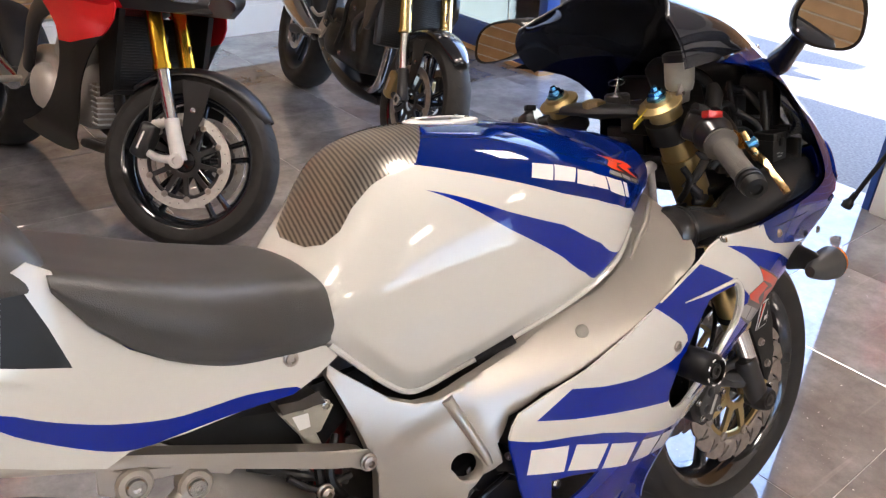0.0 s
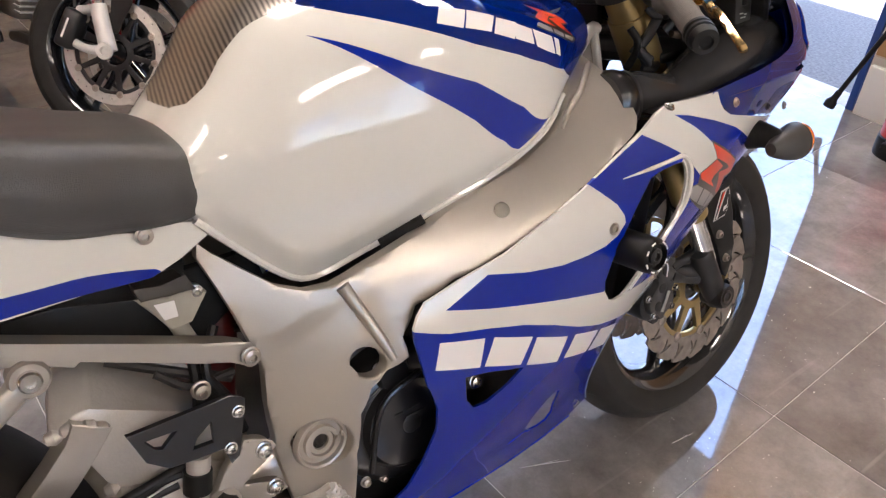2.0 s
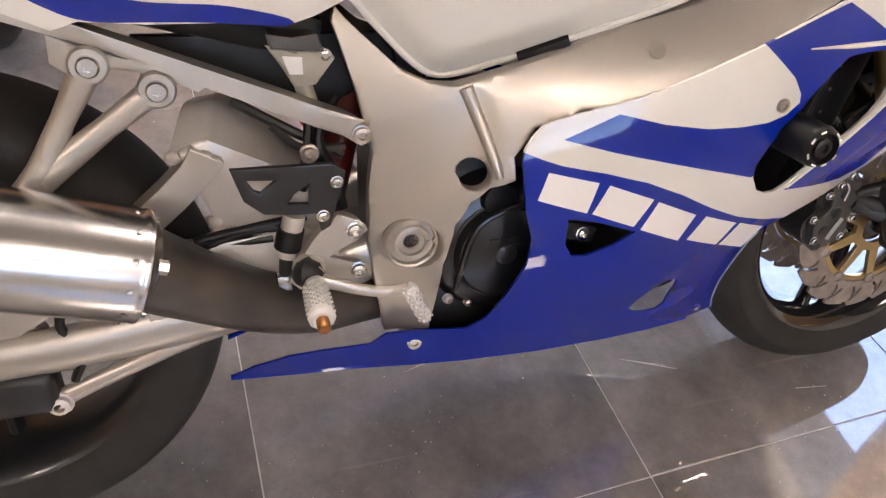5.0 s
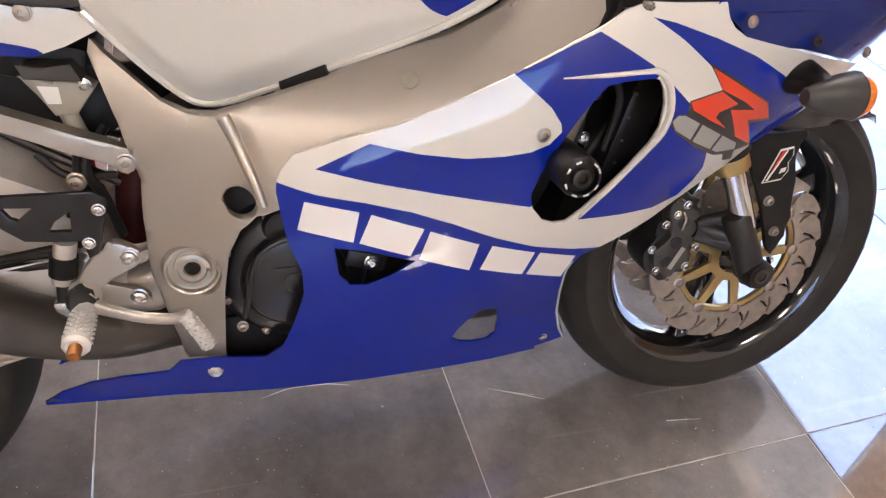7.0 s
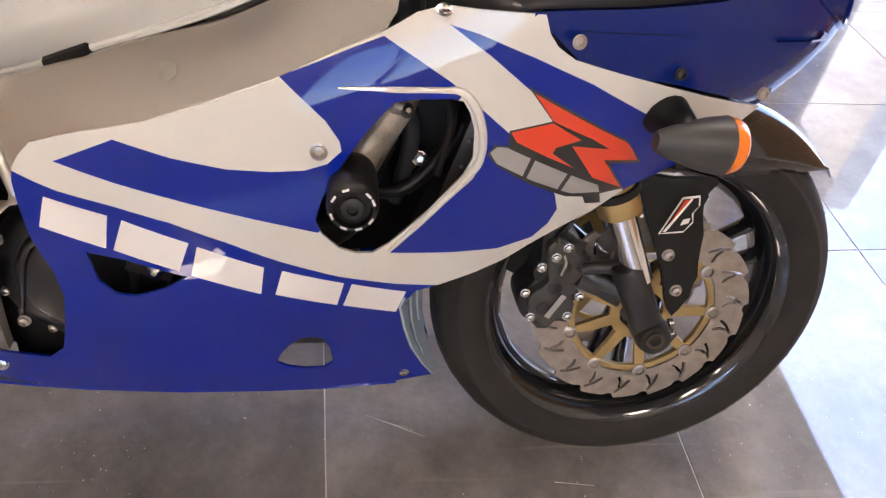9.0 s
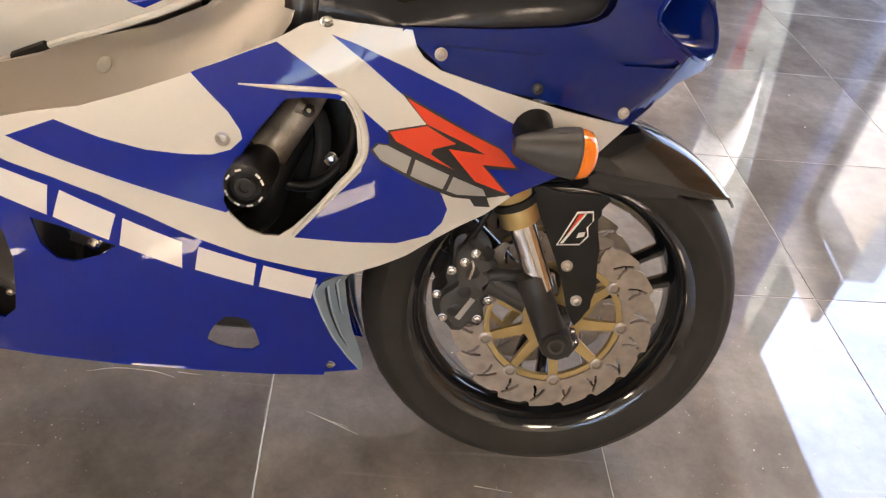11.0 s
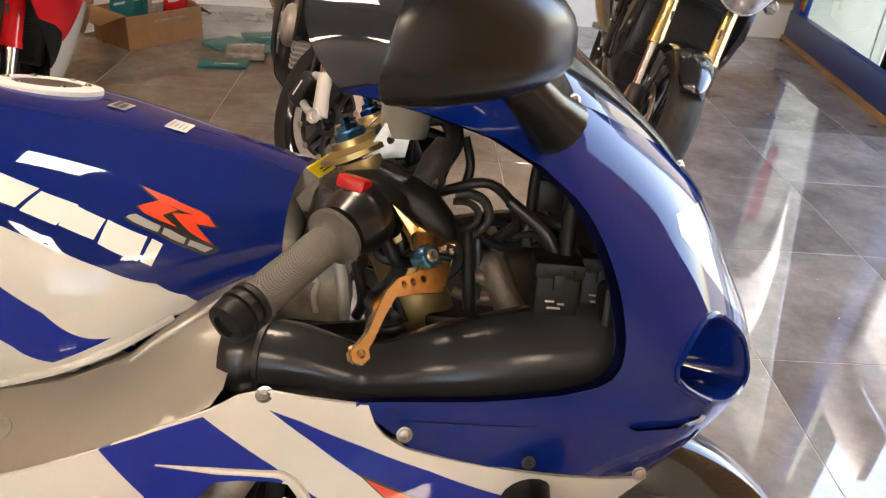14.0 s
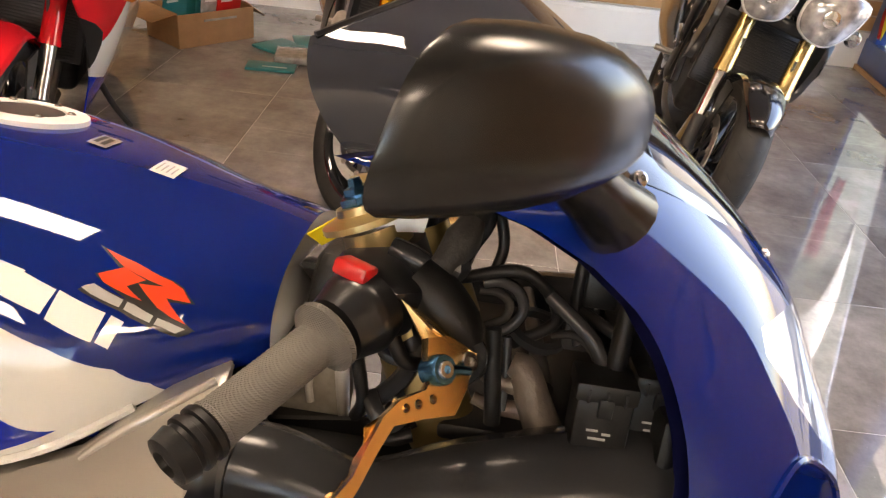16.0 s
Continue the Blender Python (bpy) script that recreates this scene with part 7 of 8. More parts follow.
# swingarm: a folded box gusset with a flat curved brace welded to it
GA, GB, GC, GD, GE, GF, GG, GH, GI = [Vector(p) for p in ((-0.393, -0.05, 0.588), (-0.357, -0.05, 0.593), (-0.250, -0.05, 0.500), (-0.370, -0.10, 0.560), (-0.250, -0.10, 0.497), (-0.413, -0.095, 0.546), (-0.390, -0.10, 0.509), (-0.363, -0.105, 0.433), (-0.250, -0.105, 0.430))]
bm = bmesh.new()
ring = [bm.verts.new(p) for p in (GA, GB, GC, GE, GI, GH, GG, GF)]
vd = bm.verts.new(GD)
back = [bm.verts.new((v.co.x + 0.01, 0.0, v.co.z - 0.01)) for v in ring]
A_, B_, C_, E_, I_, H_, G_, F_ = ring
for f in ((A_, B_, vd, F_), (B_, C_, E_, vd), (vd, E_, I_, H_, G_, F_)):
    bm.faces.new(f)
for k in range(8):
    bm.faces.new((ring[k], ring[(k + 1) % 8], back[(k + 1) % 8], back[k]))
bm.faces.new(back)
bmesh.ops.recalc_face_normals(bm, faces=bm.faces)
bmesh.ops.bevel(bm, geom=list(bm.edges), offset=0.005, segments=2, affect="EDGES", profile=0.6)
sw = part("swingarm", bm, M_ALUR, bike, "welded aluminium swingarm")
part("swingarm_beam", plate(SWING_BEAM, -0.118, -0.07, (), 0.008), M_ALUR, sw)
mid = catmull([(-0.374, 0.545, 0), (-0.388, 0.524, 0), (-0.416, 0.497, 0), (-0.446, 0.472, 0), (-0.482, 0.445, 0), (-0.54, 0.405, 0), (-0.62, 0.355, 0), (-0.69, 0.325, 0)], 1)
up, lo = [], []
for k, p in enumerate(mid):
    q, r = mid[max(k - 1, 0)], mid[min(k + 1, len(mid) - 1)]
    d = Vector((r[0] - q[0], r[1] - q[1])).normalized()
    up.append((p[0] + d.y * 0.0185, p[1] - d.x * 0.0185))
    lo.append((p[0] - d.y * 0.0185, p[1] + d.x * 0.0185))
part("swingarm_brace", plate(up + lo[::-1], -0.112, -0.082, (), 0.003), M_ALU, sw, "flat curved aluminium brace")
for p in ((-0.408, -0.094, 0.541), (-0.392, -0.100, 0.546), (-0.376, -0.102, 0.541), (-0.366, -0.102, 0.534)):
    part("weld", lathe([(0, -0.011), (0.006, -0.008), (0.009, 0), (0.006, 0.008), (0, 0.011)], 14, "x", at=p), M_ALUR, sw, "lumpy weld")
beam = part("swingarm_rail", tube([(-0.16, -0.10, 0.40), (-0.33, -0.10, 0.345), (-0.50, -0.105, 0.320), (-0.69, -0.110, 0.312)], [0.035, 0.034, 0.030, 0.030], 14, 4, flat=0.6), M_ALU, sw)
flipped(beam).parent = sw
part("torque_arm", tube([(-0.30, -0.104, 0.325), (-0.41, -0.105, 0.303), (-0.548, -0.105, 0.255), (-0.583, -0.105, 0.240)], [0.009, 0.010, 0.012, 0.014], 12, 4, flat=0.7), M_ALU, sw, "thin aluminium torque arm")
part("torque_bolt", bolt((-0.583, -0.112, 0.240), r=0.013, h=0.01), M_ALUR, sw)
part("shock", rod((-0.19, -0.02, 0.60), (-0.235, -0.02, 0.42), 0.024), M_SHOCK, bike, "red rear shock spring")
rwh = wheel(bike, 0.315, 0.185, 0.218, M_GLOSSK, 3, Matrix.Translation((-0.690, 0, 0.315)), hub_w=0.07, tread=False)
brake_disc(rwh, -0.085, 0.110, 0.075, 6, True, M_SATINK)
for k in range(11):
    x = -0.362 + 0.0082 * k
    part("weld", lathe([(0, -0.0055), (0.005, -0.004), (0.0068, 0), (0.005, 0.004), (0, 0.0055)], 10, "x", at=(x, -0.106, 0.437 + 0.0016 * k + 0.002 * (k % 2))), M_ALUR, sw)
for x, z, r in ((-0.366, 0.447, 0.013), (-0.352, 0.443, 0.012), (-0.373, 0.458, 0.009)):
    part("weld", lathe([(0, -r), (r * 0.6, -r * 0.8), (r * 0.9, 0), (r * 0.6, r * 0.8), (0, r)], 14, "x", at=(x, -0.101, z)), M_ALUR, sw, "lumpy weld")
# the catch of light on the beam's upper edge, drawn as a paler strip
part("swingarm_lip", plate([(-0.463, 0.402), (-0.37, 0.440), (-0.28, 0.450), (-0.28, 0.443), (-0.37, 0.431), (-0.463, 0.392)], -0.123, -0.112, (), 0.002), M_SILVERP, sw, "pale strip painting the lit upper edge of the beam")
part("swingarm_hose", tube([(-0.47, -0.126, 0.415), (-0.40, -0.124, 0.446), (-0.33, -0.124, 0.458), (-0.27, -0.124, 0.466)], 0.0055, 10, 5), M_BLACK, sw, "black hose along the swingarm")
part("hose_clip", box(0.026, 0.012, 0.022, 0.003, (-0.412, -0.128, 0.442), m=None), M_BRACK, sw, "stained hose clip")
for k in range(16):
    x = -0.345 + 0.0105 * k
    part("chain_link", rod((x - 0.004, -0.030 - 0.004 * (k % 2), 0.612 - 0.35 * (x + 0.345)), (x + 0.010, -0.030 - 0.004 * (k % 2), 0.607 - 0.35 * (x + 0.345)), 0.0055, 8), M_DARKMET, sw)
part("red_loom", tube([(-0.262, -0.085, 0.575), (-0.252, -0.090, 0.555), (-0.256, -0.092, 0.535)], 0.007, 10, 3), M_REDP, sw, "red wire")
part("rear_caliper", box(0.09, 0.05, 0.06, 0.012, (-0.625, -0.10, 0.262), 3), M_SATINK, bike, "black rear caliper")
hose = part("rear_brake_hose", tube([(-0.56, -0.11, 0.27), (-0.545, -0.115, 0.31), (-0.56, -0.11, 0.36), (-0.50, -0.112, 0.42), (-0.40, -0.115, 0.435), (-0.31, -0.12, 0.44)], 0.006, 8, 5), M_BLACK, bike, "black rear brake hose")

# exhaust
c0, c1 = Vector((-0.452, -0.165, 0.447)), Vector((-0.840, -0.215, 0.597))
ax = (c1 - c0).to_track_quat("Z", "Y").to_matrix().to_4x4()
L = (c1 - c0).length
can = part("silencer", lathe([(0.044, 0.001), (0.060, 0.0), (0.0628, 0.002), (0.0632, 0.004), (0.0632, 0.007), (0.0622, 0.0085), (0.0625, 0.012), (0.0625, L * 0.5), (0.0625, L - 0.02), (0.0645, L - 0.018), (0.0645, L - 0.004), (0.058, L), (0.03, L)], 56, "z"), M_CAN, bike, "brushed steel oval silencer", Matrix.Translation(c0) @ ax)
for k in range(12):
    a = 2 * math.pi * k / 12
    part("rivet", lathe([(0.004, 0), (0.0032, 0.002), (0, 0.003)], 10, "x"), M_STEEL, can, "", Matrix.Rotation(a, 4, "Z") @ Matrix.Translation((0.0622, 0, 0.018)))
for k in range(3):
    a = 2 * math.pi * k / 3 + 2.6
    part("flange_bolt", lathe([(0.008, 0), (0.008, -0.010), (0.005, -0.012), (0, -0.012)], 6, "z"), M_STEEL, can, "", Matrix.Translation((0.056 * math.cos(a), 0.056 * math.sin(a), -0.004)))
part("exhaust_pipe", tube([tuple(c0 + (c1 - c0) * 0.02), (-0.40, -0.150, 0.405), (-0.33, -0.135, 0.362), (-0.26, -0.115, 0.335), (-0.18, -0.08, 0.315), (-0.05, -0.04, 0.29), (0.2, 0.0, 0.27)], [0.048, 0.042, 0.038, 0.037, 0.034, 0.03, 0.03], 26, 6), M_PIPE, bike, "blackened exhaust link pipe")
part("pipe_flange", lathe([(0.044, -0.010), (0.0495, -0.008), (0.0495, 0.0), (0.044, 0.002)], 40, "z"), M_PIPE, can)

# footrest, pedal and heel guard
fb = part("footrest_bracket", plate(smooth_poly(FOOT_BRACKET, 2), -0.154, -0.140, (), 0.003), M_ALU, bike, "aluminium footrest bracket")
for x, z in ((-0.218, 0.456), (-0.215, 0.402)):
    part("bracket_bolt", bolt((x, -0.153, z), r=0.0085, h=0.007), M_STEEL, fb)
hg = part("heel_guard", plate(HEEL_GUARD, -0.163, -0.156, (grow(HEEL_HOLE_A, -0.005), grow(HEEL_HOLE_B, -0.005)), 0.0015), M_GLOSSK, fb, "black heel guard")
for x, z in ((-0.238, 0.524), (-0.255, 0.484)):
    part("guard_bolt", bolt((x, -0.163, z), r=0.006, h=0.005), M_STEEL, hg)
peg = part("footpeg", lathe([(0.009, 0.004), (0.0125, 0.0), (0.0125, -0.010), (0.0135, -0.012), (0.0145, -0.058), (0.0155, -0.062), (0.0155, -0.066), (0.011, -0.070), (0.0, -0.070)], 10, "y"), M_SILVERP, fb, "knurled bright alloy footpeg", pose(-0.272, -0.178, 0.405, 4, 0, -1))
stud = bmesh.new()
for k in range(11):
    for q in range(14):
        a = q * 0.4488 + (k % 2) * 0.2244
        box(0.0030, 0.0030, 0.0036, 0.0, bm=stud, m=Matrix.Rotation(a, 4, "Y") @ Matrix.Translation((0.0138 + 0.0001 * k, -0.0145 - 0.0041 * k, 0)) @ Matrix.Rotation(0.785, 4, "X"))
part("peg_studs", stud, M_SILVERP, peg)
part("peg_knuckle", tube([(-0.286, -0.158, 0.402), (-0.276, -0.164, 0.412), (-0.266, -0.170, 0.404)], [0.012, 0.020, 0.012], 14, 3), M_DARKMET, fb, "dark peg knuckle")
part("peg_tip", lathe([(0.0075, -0.069), (0.0075, -0.084), (0.006, -0.086), (0, -0.086)], 12, "y"), M_COPPER, peg, "copper peg tip")
part("peg_mount", tube([(-0.274, -0.150, 0.412), (-0.274, -0.172, 0.410)], [0.020, 0.016], 14, 1), M_ALUR, fb)
ped = part("brake_pedal", tube([(-0.278, -0.164, 0.408), (-0.262, -0.168, 0.402), (-0.215, -0.176, 0.386), (-0.180, -0.182, 0.382), (-0.160, -0.188, 0.388)], [0.013, 0.009, 0.0075, 0.0075, 0.009], 12, 5, flat=0.7), M_ALU, bike, "aluminium brake pedal")
t0, t1 = Vector((-0.163, -0.190, 0.392)), Vector((-0.140, -0.192, 0.342))
tip_m = Matrix.Translation(t0) @ (t1 - t0).to_track_quat("Z", "Y").to_matrix().to_4x4()
part("pedal_tip", lathe([(0.0, 0.0), (0.0075, 0.0), (0.0078, 0.003), (0.0078, 0.053), (0.006, 0.056), (0, 0.056)], 14, "z"), M_SILVERP, ped, "knurled bright pedal tip", tip_m)
stud = bmesh.new()
for k in range(9):
    for q in range(7):
        a = q * 0.898 + (k % 2) * 0.449
        box(0.0034, 0.0030, 0.0034, 0.0, bm=stud, m=Matrix.Rotation(a, 4, "Z") @ Matrix.Translation((0.0082, 0, 0.006 + 0.0058 * k)) @ Matrix.Rotation(0.785, 4, "X"))
part("tip_studs", stud, M_SILVERP, ped, "", tip_m)
mc = part("rear_master_cylinder", rod((-0.285, -0.140, 0.478), (-0.298, -0.140, 0.425), 0.013), M_ALUR, bike, "rear brake master cylinder")
part("pushrod", rod((-0.298, -0.140, 0.425), (-0.302, -0.142, 0.395), 0.008), M_DARKMET, mc)
for pts, r, m_ in ((((-0.225, -0.10, 0.60), (-0.25, -0.12, 0.56), (-0.235, -0.125, 0.52), (-0.225, -0.12, 0.47)), 0.006, M_BLACK), (((-0.30, -0.11, 0.575), (-0.27, -0.12, 0.55), (-0.22, -0.115, 0.545)), 0.005, M_RUBBER),
                   (((-0.34, -0.09, 0.60), (-0.28, -0.10, 0.565), (-0.22, -0.10, 0.53)), 0.006, M_DARKMET), (((-0.40, -0.118, 0.435), (-0.33, -0.125, 0.455), (-0.28, -0.13, 0.455)), 0.005, M_BLACK)):
    part("brake_line", tube(pts, r, 8, 5), m_, bike, "black brake line")
part("banjo_bolt", bolt((-0.262, -0.125, 0.545), (0, -1, 0), 0.009, 0.010), M_DISC, bike)
part("switch_body", box(0.030, 0.022, 0.034, 0.004, (-0.252, -0.112, 0.515), 2), M_DARKMET, bike, "dark brake light switch")
part("pushrod_boot", rod((-0.290, -0.140, 0.46), (-0.296, -0.14, 0.435), 0.016), M_BLACK, mc)
part("pushrod_clevis", box(0.018, 0.018, 0.022, 0.003, (-0.303, -0.143, 0.392)), M_STEEL, mc)
# side stand on the far side
part("side_stand", tube([(-0.05, 0.12, 0.28), (-0.10, 0.20, 0.14), (-0.13, 0.262, 0.072)], [0.014, 0.012, 0.012], 12, 3), M_SATINK, bike, "black side stand")

# ---- the other motorcycles in the showroom ----
def half_body(rows, name, material, parent, label="", n=24, m=14, sharp=60):
    bm = half_loft(rows, n, m)
    bmesh.ops.holes_fill(bm, edges=[e for e in bm.edges if e.is_boundary])
    return part(name, bm, material, parent, label, sharp=sharp)


def front_end(b, fork_mat, y, top, foot, slider=M_STEEL, carrier=M_SATINK, spokes=5, radial=True, turn=0.0, face=M_DISC, guard=M_RIM, guard_r=0.324, grabber=M_SATINK, grabber_label="black radial brake caliper"):
    """Front wheel, fork, brakes and mudguard of a machine standing in its own frame."""
    w = wheel(b, 0.300, 0.118, 0.218, M_RIM, spokes, Matrix.Translation((0.70, 0, 0.30)))
    for s in (-1, 1):
        d = brake_disc(w, s * 0.068, 0.158, 0.128, 10, False, carrier, face)
        T, F = Vector((top[0], s * y, top[1])), Vector((foot[0], s * y, foot[1]))
        M_ = T + (F - T) * 0.62
        leg = part("fork_leg", rod(tuple(T), tuple(M_), 0.027, 24), fork_mat, b, "gold upside-down fork leg")
        part("fork_ring", rod(tuple(M_ - (F - T) * 0.02), tuple(M_ + (F - T) * 0.01), 0.030, 24), fork_mat, leg)
        part("fork_slider", rod(tuple(M_), tuple(F), 0.021, 20), slider, leg, "bright fork slider")
        bm = tube([tuple(M_ + (F - M_) * 0.70), tuple(F), (0.70, s * y, 0.30)], [0.024, 0.024, 0.026], 16, 3)
        tube([(0.652, s * y, 0.415), (0.62, s * (y - 0.01), 0.405), (0.580, s * (y - 0.02), 0.395)], 0.0135, 10, 3, bm=bm)
        tube([(0.70, s * y, 0.305), (0.63, s * (y - 0.01), 0.29), (0.575, s * (y - 0.02), 0.30)], 0.0135, 10, 3, bm=bm)
        part("fork_foot", bm, M_SILVERP if radial else M_SATINK, leg, "silver cast fork foot" if radial else "")
        part("axle_nut", lathe([(0.024, -0.005), (0.026, 0), (0.024, 0.006), (0.012, 0.006), (0.011, -0.003), (0, -0.003)], 24, "y", m=Matrix.Scale(s, 4, (0, 1, 0))), M_SILVERP if radial else M_STEEL, leg, "", pose(0.70, s * (y + 0.026), 0.30))
        c = part("brake_caliper", box(0.055, 0.070, 0.12, 0.014, (0.565, s * 0.080, 0.335), 3, m=Matrix.Rotation(0.2, 4, "Y")), grabber, b, grabber_label)
        part("caliper_mark", box(0.006, 0.001, 0.06, 0, (0.562, s * 0.1158, 0.335), m=Matrix.Rotation(0.2, 4, "Y")), M_DECAL, c)
        part("brake_hose", tube([(0.57, s * 0.095, 0.40), (0.565, s * 0.105, 0.47), (0.575, s * 0.10, 0.56), (0.56, s * 0.09, 0.68)], 0.0045, 8, 4), M_GREYP, c)
    bm = bmesh.new()
    g = []
    for i in range(19):
        a = radians((46 if guard is M_RIM else 40) + (82 if guard is M_RIM else 100) * i / 18)
        wt = 1 - 0.5 * max(0, (7 - i) / 7) ** 1.6
        g.append([bm.verts.new((0.70 + (guard_r - 0.030 * abs(j / 5 - 1) ** 2.5) * math.cos(a), 0.074 * (j / 5 - 1) * wt, 0.30 + (guard_r - 0.030 * abs(j / 5 - 1) ** 2.5) * math.sin(a))) for j in range(11)])
    for A, B in zip(g, g[1:]):
        for j in range(10):
            bm.faces.new((A[j], A[j + 1], B[j + 1], B[j]))
    mg = part("front_mudguard", bm, guard, b, "black front mudguard", sharp=70)
    mg.modifiers.new("skin", "SOLIDIFY").thickness = 0.003
    for s in (-1, 1):
        part("mudguard_stay", plate([(0.64, 0.56), (0.74, 0.56), (0.735, 0.45), (0.71, 0.36), (0.685, 0.36), (0.67, 0.47)], s * 0.092, s * 0.086, (), 0.002), M_BLACK, mg)
        part("stay_bolt", bolt((0.70, s * 0.092, 0.47), (0, s, 0), 0.007), M_STEEL, mg)
    steer = Matrix.Translation((0.58, 0, 0.55)) @ Matrix.Rotation(radians(turn), 4, Vector((-0.41, 0, 0.91))) @ Matrix.Translation((-0.58, 0, -0.55))
    for ob in b.children:
        ob.matrix_basis = steer @ ob.matrix_basis
    return w


def rear_end(b, width=0.185, can=True, seat_z=0.82):
    w = wheel(b, 0.315, width, 0.218, M_GLOSSK, 5, Matrix.Translation((-0.71, 0, 0.315)), hub_w=0.07, tread=False)
    brake_disc(w, -0.085, 0.110, 0.080, 6, False, M_SATINK)
    for s in (-1, 1):
        part("swingarm", tube([(-0.13, s * 0.09, 0.42), (-0.40, s * 0.105, 0.37), (-0.71, s * 0.115, 0.315)], [0.035, 0.032, 0.026], 14, 4, flat=0.6), M_SATINK, b, "black swingarm arm")
    if can:
        part("silencer", tube([(-0.28, -0.14, 0.36), (-0.40, -0.16, 0.40), (-0.52, -0.175, 0.45), (-0.80, -0.19, 0.56)], [0.030, 0.045, 0.058, 0.060], 24, 4), M_CAN, b, "brushed silencer")
    part("footrest_bracket", plate([(-0.20, 0.50), (-0.16, 0.42), (-0.22, 0.36), (-0.26, 0.40)], -0.145, -0.132, (), 0.003), M_ALU, b)
    part("footpeg", rod((-0.22, -0.14, 0.39), (-0.22, -0.23, 0.385), 0.013), M_ALU, b)


def stand(b, y=0.27):
    part("side_stand", tube([(-0.05, 0.12, 0.29), (-0.09, 0.20, 0.15), (-0.12, y, 0.062)], [0.013, 0.012, 0.012], 12, 3), M_SATINK, b, "black side stand")


def bars(b, x, y, z, fwd=0.0):
    for s in (-1, 1):
        h = part("handlebar", tube([(x, s * 0.05, z), (x - 0.02, s * y * 0.6, z + 0.01), (x - 0.06, s * y, z - 0.005)], 0.011, 10, 4), M_SATINK, b, "black handlebar")
        part("grip", tube([(x - 0.035, s * y * 0.72, z + 0.007), (x - 0.06, s * y, z - 0.005)], 0.017, 14, 1), M_RUBBER, h)
        part("lever", tube([(x + 0.02, s * y * 0.62, z), (x + 0.03, s * y * 0.8, z - 0.01), (x + 0.01, s * y * 1.02, z - 0.02)], 0.006, 8, 3), M_SATINK, h)
        part("mirror_stalk", tube([(x - 0.01, s * y * 0.6, z + 0.01), (x, s * y * 0.75, z + 0.12), (x - 0.02, s * y * 0.95, z + 0.18)], 0.006, 8, 3), M_BLACK, h)
        part("mirror", box(0.03, 0.13, 0.07, 0.012, (x - 0.02, s * y * 1.08, z + 0.20), 3), M_SATINK, h)


def motor(b, M_case=M_DARKMET, pipes=4):
    e = part("engine", box(0.44, 0.26, 0.24, 0.035, (0.05, 0, 0.42), 3), M_case, b, "cast engine block")
    part("cylinder_bank", box(0.20, 0.30, 0.22, 0.02, (0.16, 0, 0.60), 2, m=Matrix.Rotation(0.4, 4, "Y")), M_case, e)
    part("clutch_cover", lathe([(0.0, -0.03), (0.05, -0.03), (0.075, -0.02), (0.085, -0.005), (0.085, 0.04)], 36, "y"), M_case, e, "", pose(-0.03, -0.145, 0.40))
    part("generator_cover", lathe([(0.0, 0.03), (0.05, 0.03), (0.07, 0.02), (0.078, 0.005), (0.078, -0.04)], 36, "y"), M_case, e, "", pose(0.06, 0.145, 0.40))
    for k in range(pipes):
        y = (k - (pipes - 1) / 2) * 0.062
        part("header_pipe", tube([(0.26, y, 0.62), (0.36, y, 0.55), (0.38, y * 0.9, 0.42), (0.30, y * 0.6, 0.25), (0.05, y * 0.3, 0.20)], 0.019, 12, 5), M_STEEL if pipes == 3 else M_PIPE, e, "steel header pipe")
    part("radiator", box(0.035, 0.34, 0.26, 0.008, (0.42, 0, 0.60), 2, m=Matrix.Rotation(-0.25, 4, "Y")), M_SATINK, b, "black radiator")
    for k in range(25):
        part("radiator_fin", box(0.003, 0.30, 0.0025, 0, (0.4415 - 0.0023 * (k - 12), 0, 0.60 + 0.0092 * (k - 12))), M_BLACK, b)
    part("frame_spar", tube([(0.36, -0.10, 0.86), (0.20, -0.19, 0.76), (-0.02, -0.18, 0.66), (-0.15, -0.15, 0.45)], [0.04, 0.045, 0.045, 0.04], 14, 4, flat=0.45), M_SATINK, b, "black frame spar")
    part("frame_spar", tube([(0.36, 0.10, 0.86), (0.20, 0.19, 0.76), (-0.02, 0.18, 0.66), (-0.15, 0.15, 0.45)], [0.04, 0.045, 0.045, 0.04], 14, 4, flat=0.45), M_SATINK, b, "black frame spar")
    return e


TANK_B = [(-0.22, 0.11, 0.74, 0.13, 0.77, 0.11, 0.82, 0.0, 0.83), (-0.05, 0.16, 0.72, 0.19, 0.80, 0.15, 0.93, 0.0, 0.96), (0.15, 0.18, 0.75, 0.20, 0.83, 0.15, 0.93, 0.0, 0.95), (0.30, 0.13, 0.80, 0.14, 0.85, 0.11, 0.89, 0.0, 0.91)]
SEAT_B = [(-0.52, 0.13, 0.86, 0.15, 0.88, 0.10, 0.91, 0.0, 0.915), (-0.38, 0.14, 0.78, 0.16, 0.82, 0.11, 0.85, 0.0, 0.855), (-0.21, 0.11, 0.75, 0.13, 0.78, 0.09, 0.82, 0.0, 0.825)]
TAIL_B = [(-0.92, 0.04, 0.93, 0.06, 0.95, 0.04, 0.975, 0.0, 0.98), (-0.70, 0.09, 0.87, 0.12, 0.92, 0.09, 0.965, 0.0, 0.97), (-0.48, 0.13, 0.78, 0.16, 0.84, 0.12, 0.89, 0.0, 0.895), (-0.25, 0.12, 0.72, 0.14, 0.74, 0.12, 0.76, 0.0, 0.77)]

